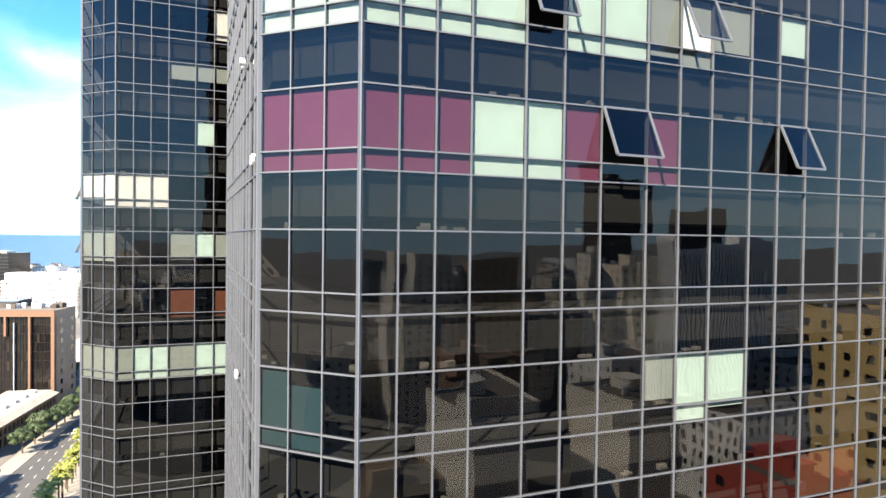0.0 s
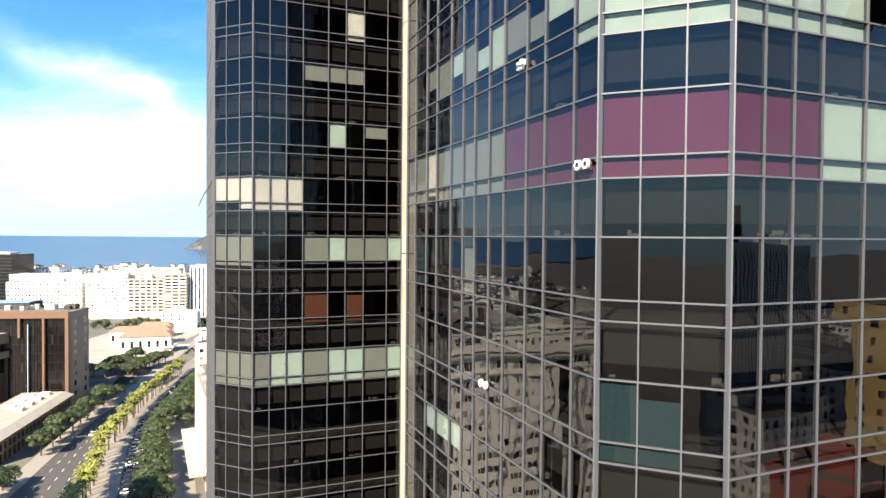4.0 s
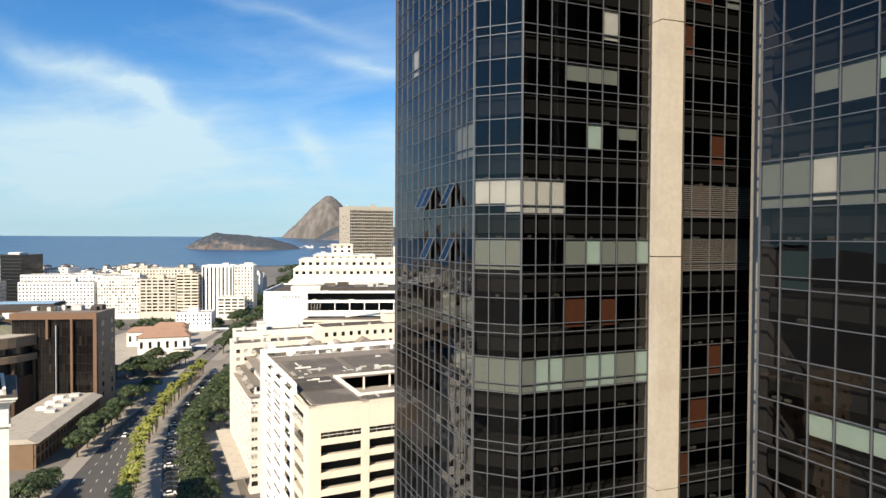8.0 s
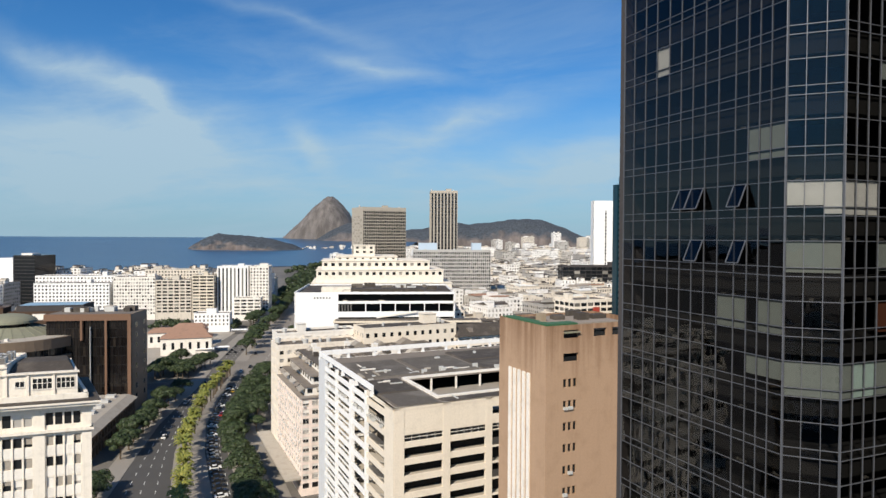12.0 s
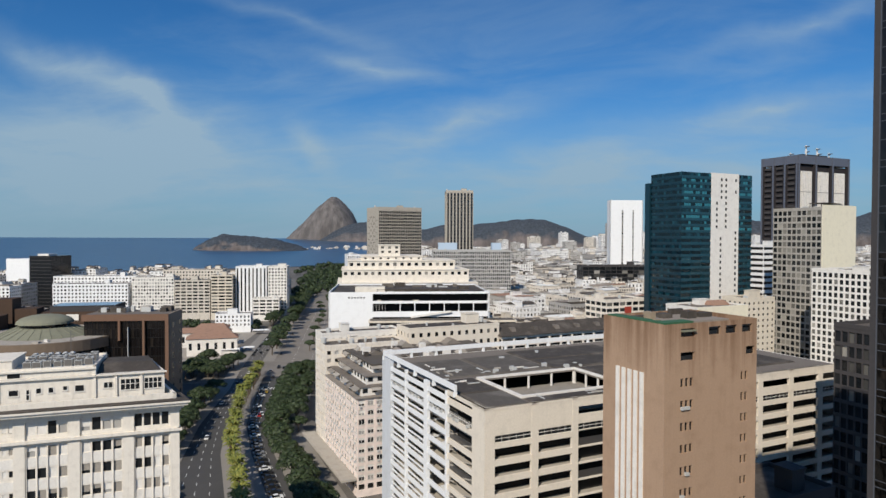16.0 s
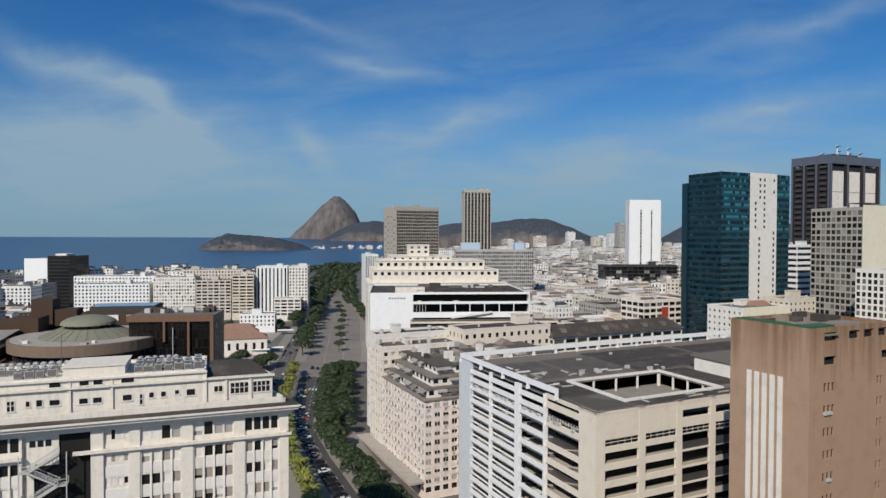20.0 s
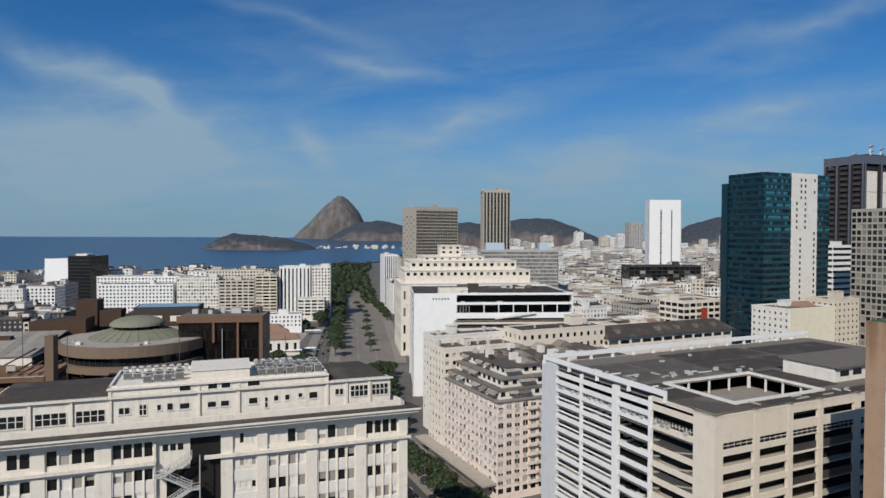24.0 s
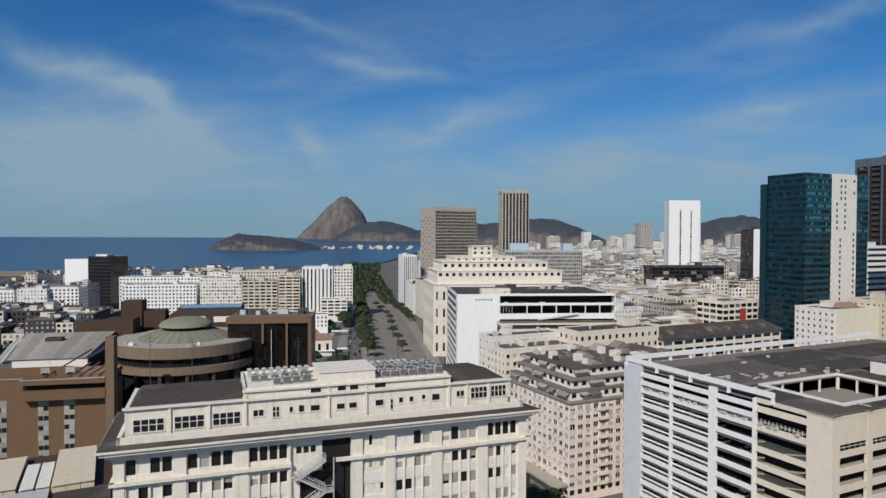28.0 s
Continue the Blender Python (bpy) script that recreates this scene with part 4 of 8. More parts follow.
band("road", lane(X_LEFT)[:8], lane(X_ML)[:8], 0.02, M["asphalt"], "worn grey asphalt avenue with lane marks", "road")
band("road", lane(X_LEFT)[7:], lane(X_ML)[7:], 0.02, M["mid_road"], "pale worn avenue beyond the crossing", "road")
band("road", lane(X_MR)[:8], lane(X_RIGHT)[:8], 0.02, M["asphalt"], "worn grey asphalt avenue with lane marks", "road")
band("road", lane(X_MR)[7:], lane(X_RIGHT)[7:], 0.02, M["worn_road"], "wide pale worn avenue beyond the crossing", "road")
band("median", lane(X_ML)[:8], lane(X_MR)[:8], 0.16, M["paving"], "paved median with a kerb and palms", "median", 0.16)
band("median", lane(X_ML)[8:], lane(X_MR)[8:], 0.16, M["paving"], "paved median with small trees", "median", 0.16)
band("road", lane(X_ML)[6:10], lane(X_MR)[6:10], 0.012, M["worn_road"], "asphalt crossing between the carriageways", "road")
band("pavement", lane(X_LEFT, -7), lane(X_LEFT), 0.15, M["paving"], "stone pavement with a kerb along the avenue", "pavement", 0.15)
band("pavement", lane(X_RIGHT)[:8], lane(X_RIGHT, 17)[:8], 0.15, M["paving"], "wide stone pavement under street trees", "pavement", 0.15)
band("pavement", lane(X_RIGHT)[8:], lane(X_RIGHT, 8)[8:], 0.15, M["paving"], "stone pavement with a kerb", "pavement", 0.15)
sheet("plaza", [(-250, 400), (-205, 400), (-212, 440), (-222, 560), (-300, 560), (-290, 430)], 0.05, M["lot"], "pale dusty paved lot beside the avenue", "lot")
sheet("side_street", [(-185, 352), (-260, 338), (-262, 352), (-184, 368)], 0.03, M["asphalt"], "asphalt side street meeting the avenue", "road")


def markings():
    g = G()
    for a, b, count in ((X_LEFT, X_ML, 4), (X_MR, X_RIGHT, 3)):
        for k in range(1, count):
            y = 192.0
            while y < 760:
                t = k / count
                x0 = np.interp(y, Y_AV, a) * (1 - t) + np.interp(y, Y_AV, b) * t
                x1 = np.interp(y + 3, Y_AV, a) * (1 - t) + np.interp(y + 3, Y_AV, b) * t
                if not 388 < y < 432:
                    g.quad((x0 - 0.1, y, 0.03), (x0 + 0.1, y, 0.03), (x1 + 0.1, y + 3, 0.03), (x1 - 0.1, y + 3, 0.03))
                y += 8.0
    for i in range(9):
        x = -163 + i * 1.9
        g.quad((x, 352, 0.035), (x + 0.9, 352, 0.035), (x + 0.7, 357, 0.035), (x - 0.2, 357, 0.035))
    tagged(part("road_markings", g, M["line"]), "white painted lane lines and crossing bars", "road marking", kind="stuff")


markings()

sheet("airfield", [(-1700, 1190), (-700, 1330), (-640, 1420), (-900, 1490), (-1700, 1560)], 1.2, M["earth"], "dry brown airfield by the bay", "ground")
sheet("runway", [(-1700, 1330), (-820, 1380), (-830, 1410), (-1700, 1380)], 1.3, M["worn_road"], "pale runway of the airfield", "runway")

# ---- buildings that stand out ----
def tan_tower():
    """Windowless tan flank with white ribs and a few small window groups."""
    stained = surface("stained_tan_render", (0.40, 0.272, 0.182), (0.20, 0.125, 0.075), amount=0.35, streak=0.6)
    n, l = stained.node_tree.nodes, stained.node_tree.links
    b = next(q for q in n if q.type == "BSDF_PRINCIPLED")
    base = b.inputs["Base Color"].links[0].from_socket
    # rust-brown runs from the parapet down
    run = noise_tex(n, l, 0.55, 5, 0.6, (1, 1, 0.05))
    sep = n.new("ShaderNodeSeparateXYZ")
    l.new(n.new("ShaderNodeTexCoord").outputs["Object"], sep.inputs[0])
    reach = n.new("ShaderNodeMapRange")
    reach.inputs[1].default_value, reach.inputs[2].default_value = 50.0, 72.0
    l.new(sep.outputs[2], reach.inputs[0])
    wet = n.new("ShaderNodeMath")
    wet.operation = "MULTIPLY"
    l.new(run.outputs[0], wet.inputs[0])
    l.new(reach.outputs[0], wet.inputs[1])
    base = mixc(n, l, ramp(n, l, wet.outputs[0], [(0.3, (0, 0, 0)), (0.62, (0.8, 0.8, 0.8))]), base, (0.13, 0.062, 0.03))
    l.new(base, b.inputs["Base Color"])
    o = thing("tan_tower", "tan rendered slab tower with white ribs and small windows", "tower", (-21.3, 102.2, 0), 25.5)
    w, d, h = 20.8, 14.6, 71.2
    g = G()
    front, left = faces_of(w, d, "f")[0], faces_of(w, d, "l")[0]
    wins = [(3.9, 63.2 - 0.3 - 4.0 * k) for k in range(16)]
    cols = [(3.4, 4.1), (4.4, 5.1), (5.4, 6.1)]
    cols2 = [(17.0, 17.65), (17.95, 18.6)]
    cuts = cols + cols2
    tops = [(3.6, 6.6)]
    sh = Shell(g)
    rows = [(61.0 - 3.55 * k, 62.4 - 3.55 * k) for k in range(16)[::-1] if 61.0 - 3.55 * k > 2]
    sh.wall(front, 0, 62.5, sorted(cuts), rows, 0.45)
    holes = {69.0: [(3.4, 6.4), (9.5, 12.2), (13.4, 16.0), (17.2, 19.6)], 65.2: [(3.4, 6.4), (18.2, 20.3)]}
    sh.wall(front, 62.5, 67.5, holes[65.2], [(65.2, 66.55)], 0.5)
    sh.wall(front, 67.5, h, holes[69.0], [(69.0, 70.35)], 0.5)
    for f in faces_of(w, d, "lrb"):
        sh.wall(f, 0, h)
    part("wall", g, stained, o)
    g = G()
    g.box(0.5, 0.9, 0, w - 0.5, d - 0.5, h - 1.2)
    part("core", g, M["void"], o)
    g = G()
    g.box(0.5, 0.5, h - 1.3, w - 0.5, d - 0.5, h - 1.0)
    part("roof", g, M["roof_grey"], o)
    g = G()
    g.box(1.5, 3.2, h - 1.0, w - 3, d - 1.2, h - 0.3)
    part("roof_cover", g, M["roof_brown"], o, "brown weathered roof sheets")
    for q in ((0.45, 3.0, 2.6, d - 0.5, 0.12), (0.45, 0.5, 6.6, 2.9, 0.2)):
        g = G()
        g.box(q[0], q[1], h - 1.0, q[2], q[3], h + q[4])
        part("roof_net", g, M["net"], o, "green netting on the roof edge")
    for i in range(9):
        g = G()
        x, y = 2 + (i * 5.3) % 14, 4 + (i * 3.7) % 8
        g.box(x, y, h - 0.3, x + 1.0 + i % 3, y + 0.8 + i % 2, h + 0.2 + 0.25 * (i % 4))
        part("roof_box", g, M["roof_dark"] if i % 3 else M["earth"], o)
    rng = random.Random(3)
    for i in range(5):
        g = G()
        s = 3.5 + i * 1.45
        left.box(g, s, s + 0.8, 0, 0.22, 6, 62.8)
        part("rib", g, M["white"], o, "white painted vertical rib")
    for k in range(16):
        z0 = 61.0 - 3.55 * k
        if z0 < 2:
            continue
        for a, b in cuts:
            g = G()
            front.quad(g, a - 0.05, b + 0.05, -0.3, z0 - 0.05, z0 + 1.45)
            part("window", g, M["win_dark"], o)
            if rng.random() < 0.14:
                g = G()
                front.box(g, a, b + 0.1, -0.1, 0.35, z0 - 0.05, z0 + 0.4)
                part("window_unit", g, M["ac"], o)
    for z0, cells in holes.items():
        for a, b in cells:
            g = G()
            front.quad(g, a - 0.05, b + 0.05, -0.4, z0 - 0.05, z0 + 0.75)
            part("window", g, M["win_dark"], o)
    g = G()
    front.box(g, 3.4, 6.4, -0.2, 0.5, 69.9, 70.1)
    part("awning", g, M["copper"], o)


tan_tower()


def small_car(paint, name="car", label="small parked car"):
    o = thing(name, label, "car", group="cars")
    g = G()
    g.prism([(-0.85, -2.1), (0.85, -2.1), (0.85, 2.1), (-0.85, 2.1)], 0.3, 0.85, 0, [(-0.82, -2.05), (0.82, -2.05), (0.82, 2.05), (-0.82, 2.05)])
    part("body", g, paint, o)
    g = G()
    g.prism([(-0.78, -1.5), (0.78, -1.5), (0.78, 1.0), (-0.78, 1.0)], 0.85, 1.42, 0, [(-0.62, -1.1), (0.62, -1.1), (0.62, 0.4), (-0.62, 0.4)])
    part("cabin", g, M["win_dark"], o)
    g = G()
    g.box(-0.62, -1.1, 1.42, 0.62, 0.4, 1.47)
    part("roof", g, paint, o)
    for x in (-0.8, 0.8):
        for y in (-1.3, 1.3):
            g = G()
            for i in range(10):
                a, b = math.tau * i / 10, math.tau * (i + 1) / 10
                for r0, r1 in ((0, 0.32),):
                    g.quad((x + 0.1, y, 0.32), (x + 0.1, y + r1 * math.cos(a), 0.32 + r1 * math.sin(a)), (x + 0.1, y + r1 * math.cos(b), 0.32 + r1 * math.sin(b)), (x + 0.1, y, 0.32))
                g.quad((x - 0.1, y + 0.32 * math.cos(a), 0.32 + 0.32 * math.sin(a)), (x - 0.1, y + 0.32 * math.cos(b), 0.32 + 0.32 * math.sin(b)), (x + 0.1, y + 0.32 * math.cos(b), 0.32 + 0.32 * math.sin(b)), (x + 0.1, y + 0.32 * math.cos(a), 0.32 + 0.32 * math.sin(a)))
            part("wheel", g, M["tyre"], o)
    return o


paints = [plain("car_paint_white", (0.75, 0.75, 0.74), 0.25), plain("car_paint_silver", (0.22, 0.225, 0.23), 0.35), plain("car_paint_black", (0.02, 0.02, 0.022), 0.2), plain("car_paint_red", (0.35, 0.03, 0.02), 0.25), plain("taxi_yellow", (0.65, 0.42, 0.03), 0.3)]
car_words = ["small white car on the asphalt", "silver car on the asphalt", "black car on the asphalt", "red car on the asphalt", "yellow taxi on the asphalt"]
CARS = [small_car(p, "car", w) for p, w in zip(paints, car_words)]
PLACED = [0] * 5


def put_car(x, y, z, yaw, k):
    m = pose(x, y, z, 0, 0, yaw)
    if PLACED[k] == 0:
        CARS[k].matrix_basis = m
    else:
        copy_thing(CARS[k], m)
    PLACED[k] += 1


M["pale_grey"] = surface("pale_blue_grey_paint", (0.60, 0.62, 0.64), amount=0.25)


def garage():
    """Parking decks: cream front with wide openings, white banded flank, roof with a sunken court."""
    X, Y, yaw, w, d, h = -47.8, 129.0, 25.5, 112.0, 59.4, 50.5
    o = thing("parking_garage", "cream and white multi-storey parking garage with open decks", "garage", (X, Y, 0), yaw)
    front, left, right, back = faces_of(w, d, "flrb")
    pitch, rng = 3.55, random.Random(8)
    decks = [44.6 - pitch * (k + 1) for k in range(12)]
    # front: solid corner, then bays of openings
    bays = [(2.4, 11.2), (12.9, 21.5), (23.1, 31.3), (32.9, 43.8)] + [(46.0 + 11.6 * i, 56.0 + 11.6 * i) for i in range(5)] + [(104.2, 110.5)]
    def slab(name, f, *q):
        g = G()
        f.box(g, *q)
        part(name, g, M["cream"], o)

    prev = 0.0
    for a, b in bays + [(w, w)]:
        slab("pier", front, prev, a, -0.7, 0, 0, h)
        prev = b
    for i, (a, b) in enumerate(bays):
        slab("spandrel", front, a, b, -0.55, -0.06, 48.4 if i > 1 else 44.7, h)
        if i > 1:
            slab("spandrel", front, a, b, -0.55, -0.06, 44.7, 46.7)
        if i != 3:
            slab("spandrel", front, a, b, -0.55, -0.06, 42.05 if i != 2 else 43.2, 43.3)
            for z in decks:
                slab("spandrel", front, a, b, -0.55, -0.06, z - 2.55 if i != 2 else z - 1.6, z - 1.25)
    for i, (a, b) in enumerate(bays):
        g = G()
        front.quad(g, a, b, -0.4, 43.3, 44.7)
        strip = part("glazing_strip", g, M["win_dark"], o)
        g = G()
        n = max(3, int((b - a) / 1.5))
        for j in range(n + 1):
            s = a + (b - a) * j / n
            front.box(g, s - 0.03, s + 0.03, -0.38, -0.34, 43.3, 44.7)
        front.box(g, a, b, -0.38, -0.3, 43.95, 44.03)
        part("glazing_grille", g, M["white"], strip)
        if i == 2 or i == 3:
            for z in decks[::2]:
                g = G()
                front.box(g, a + 0.1, b - 0.1, -0.4, -0.36, z - 1.3, z + 0.4)
                part("screen", g, M["alu_dark"], o, "dark glazed screen")
    # flank: cream part near the corner, white bands beyond it
    slab("corner_pier", left, d - 5.4, d - 0.7, -0.7, 0, 0, h)
    cream = d - 17.6
    for z in [h - 1.7] + [44.7] + decks:
        slab("spandrel", left, cream, d - 5.4, -0.5, -0.05, z - 2.4 if z < 44 else z - 1.3, z - 1.2 if z < 44 else z)
    slab("spandrel", left, cream, d - 5.4, -0.5, -0.05, h - 1.0, h)
    for z in decks[::2]:
        g = G()
        left.box(g, cream + 0.4, d - 5.6, -0.75, -0.68, z - 1.25, z + 0.3)
        part("screen", g, M["alu_dark"], o, "dark glazed screen")
    edges = [(17.2, 0.28), (30.4, 1.0), (cream, 0.35)]
    for s, hw in edges:
        g = G()
        left.box(g, s - hw, s + hw, -0.6, 0.25, 0, h - 0.2)
        part("pier", g, M["white_bright"], o, "white painted pier")
    g = G()
    left.box(g, 0, 6.6, -0.8, 0.3, 0, h + 0.4)
    part("end_pier", g, M["pale_grey"], o, "broad pale grey end pier")
    for z in [h - 1.9, 46.4] + [zz - 0.35 for zz in [44.6] + decks]:
        g = G()
        left.box(g, 6.6, cream, -0.25, 0.12, z - 0.62, z + 0.55)
        part("deck_parapet", g, M["white_bright"], o, "white painted deck parapet")
        if z < 44:
            g = G()
            left.box(g, 6.6, 29.4, -0.55, -0.3, z + 1.1, z + 1.5)
            part("deck_rail", g, M["white_bright"], o, "white painted guard beam")
    cells = [(6.8, 16.9), (17.5, 29.4), (31.4, cream - 0.4), (cream + 0.4, d - 5.6)]
    for s0, s1 in cells:
        g = G()
        left.quad(g, s0, s1, -0.5, 44.9, 46.0)
        row = part("glazing_strip", g, M["win"], o)
        g = G()
        n = 12
        for j in range(n + 1):
            s = s0 + (s1 - s0) * j / n
            left.box(g, s - 0.04, s + 0.04, -0.48, -0.4, 44.9, 46.0)
        left.box(g, s0, s1, -0.48, -0.4, 45.4, 45.48)
        part("glazing_grille", g, M["white"], row)
        for _ in range(5):
            s = s0 + 0.5 + (s1 - s0 - 1.6) * rng.random()
            g = G()
            left.box(g, s, s + 0.8, -0.35, 0.3, 44.75, 45.25)
            part("window_unit", g, M["ac"], row)
    for s in (d - 52, d - 40, d - 29, d - 18, d - 8):
        for z in decks[:9]:
            g = G()
            g.beam(left.p(s - 2.6, -0.6, z - 1.2), left.p(s + 2.6, -0.6, z + 0.1), 0.14)
            part("ramp_edge", g, M["concrete"], o)
    # decks inside
    for z in decks + [44.6]:
        g = G()
        g.box(0.6, 0.6, z - 1.45 - 0.35, w - 0.6, d - 0.6, z - 1.45)
        part("deck", g, M["concrete"], o)
    # solids added behind the decks, near black for the shade inside
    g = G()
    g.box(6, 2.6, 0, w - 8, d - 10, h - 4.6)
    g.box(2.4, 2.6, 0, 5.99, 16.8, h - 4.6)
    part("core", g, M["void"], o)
    for f in (right, back):
        g = G()
        f.box(g, 0, f.len, -0.4, 0, 0, h - 0.5)
        part("rear_wall", g, M["white"], o)
    for z in decks[:9]:
        for k in range(3):
            c, sn = math.cos(radians(yaw)), math.sin(radians(yaw))
            lx_, ly_ = 3.6, rng.uniform(19, 50)
            put_car(X + lx_ * c - ly_ * sn, Y + lx_ * sn + ly_ * c, z - 1.45, yaw + 90, rng.choice((0, 1, 2, 2)))
    # roof with its court
    cx0, cx1, cy0, cy1 = 13.0, 41.0, 6.4, 25.5
    g = G()
    zr = h - 0.5
    g.box(0.6, 0.6, zr - 0.4, w - 0.5, cy0, zr)
    g.box(0.6, cy1, zr - 0.4, w - 0.5, d - 0.5, zr)
    g.box(0.6, cy0, zr - 0.4, cx0, cy1, zr)
    g.box(cx1, cy0, zr - 0.4, w - 0.5, cy1, zr)
    part("roof", g, M["roof_grey"], o)
    for a, b, c2, e in ((1.2, 1.2, 11.6, 13), (1.2, 13.6, 11.6, 27), (12.4, 1.2, 36, 5.2), (36.6, 1.2, 60, 5.2), (3, 29, 19, 50), (19.6, 29, 36, 50), (37, 28, 70, 40), (37, 40.6, 70, 54), (43, 8.5, 51, 26.5), (87, 8, 104, 30), (72, 31, 104, 52)):
        g = G()
        g.prism([(a, b), (c2, b), (c2, e), (a, e)], zr, zr + 0.35, 0, [(a + 0.5, b + 0.5), (c2 - 0.5, b + 0.5), (c2 - 0.5, e - 0.5), (a + 0.5, e - 0.5)])
        part("roof_sheet", g, M["roof_dark"] if (a + b) % 2 > 0.7 else M["roof_mid"], o, "dark felt roof sheet")
    g = G()
    for x0, y0, x1, y1 in ((cx0 - 0.8, cy0 - 0.8, cx1 + 0.8, cy0), (cx0 - 0.8, cy1, cx1 + 0.8, cy1 + 0.8), (cx0 - 0.8, cy0, cx0, cy1), (cx1, cy0, cx1 + 0.8, cy1)):
        g.box(x0, y0, zr, x1, y1, zr + 0.5)
    part("court_coping", g, M["white"], o, "white coping round the court")
    g = G()
    g.box(cx0 - 2, cy0 - 2, zr - 4.0, cx1 + 2, cy1 + 2, zr - 3.6)
    part("court_floor", g, M["roof_pale"], o)
    for i in range(5):
        for x, y in ((cx0 + (cx1 - cx0) * i / 4, cy1 + 0.2), (cx1 + 0.2, cy0 + (cy1 - cy0) * i / 4), (cx0 - 0.4, cy0 + (cy1 - cy0) * i / 4)):
            g = G()
            g.box(x - 0.2, y - 0.2, zr - 3.6, x + 0.2, y + 0.2, zr - 0.2)
            part("court_post", g, M["white"], o)
    # rail beams on posts along the far and the side edge
    for a, b in (((0.4, d - 0.8), (w - 1, d - 0.8)), ((-0.1, 13.0), (-0.1, d - 1.0))):
        g = G()
        g.box(min(a[0], b[0]) - 0.25, min(a[1], b[1]) - 0.35, h + 0.8, max(a[0], b[0]) + 0.25, max(a[1], b[1]) + 0.35, h + 2.0)
        part("roof_beam", g, M["white_bright"], o, "white concrete roof beam")
        n = 14 if b[0] > 10 else 4
        for i in range(n + 1):
            x, y = a[0] + (b[0] - a[0]) * i / n, a[1] + (b[1] - a[1]) * i / n
            g = G()
            g.prism([(x - 0.45, y - 0.3), (x + 0.45, y - 0.3), (x + 0.45, y + 0.3), (x - 0.45, y + 0.3)], zr, h + 0.92, 0, [(x - 0.25, y - 0.25), (x + 0.25, y - 0.25), (x + 0.25, y + 0.25), (x - 0.25, y + 0.25)])
            part("beam_post", g, M["white_bright"], o)
    g = G()
    g.box(0, 0, h - 0.5, w, 0.5, h + 0.0)
    g.box(0, 0, h - 0.5, 0.5, 13, h + 0.0)
    part("parapet", g, M["cream"], o)
    # planks, pipes and rails left lying on the roof
    for i in range(26):
        g = G()
        L_ = rng.uniform(1.0, 5.0)
        x, y = (rng.uniform(3, 9), rng.uniform(8, 44)) if i % 2 else (rng.uniform(10, 48), rng.choice((2.6, 4.0, 30, 32.5)) + rng.uniform(-0.6, 0.6))
        along = rng.random() < 0.7
        g.box(x, y, zr + 0.35, x + (L_ if along else 0.3), y + (0.25 if along else L_), zr + rng.uniform(0.45, 0.75))
        part("roof_plank", g, rng.choice((M["white"], M["roof_pale"], M["ac"])), o)
    # plant house
    g = G()
    g.box(52, 10, zr, 86, 24, zr + 3.6)
    house = part("plant_house", g, M["white"], o)
    g = G()
    g.prism([(51.5, 9), (86.5, 9), (86.5, 25), (51.5, 25)], zr + 3.6, zr + 4.0)
    part("plant_roof", g, M["roof_grey"], house)
    for i in range(6):
        g = G()
        g.box(54 + i * 5, 9.93, zr + 1.3, 57.4 + i * 5, 9.99, zr + 2.7)
        part("window", g, M["win_dark"], house)
    for i in range(14):
        g = G()
        x, y = rng.uniform(2, 50), rng.choice((28.0, 30.3, 31, rng.uniform(30, 55)))
        g.box(x, y, zr, x + rng.uniform(0.6, 1.6), y + 0.7, zr + rng.uniform(0.4, 1.2))
        part("roof_box", g, M["ac"], o)


garage()


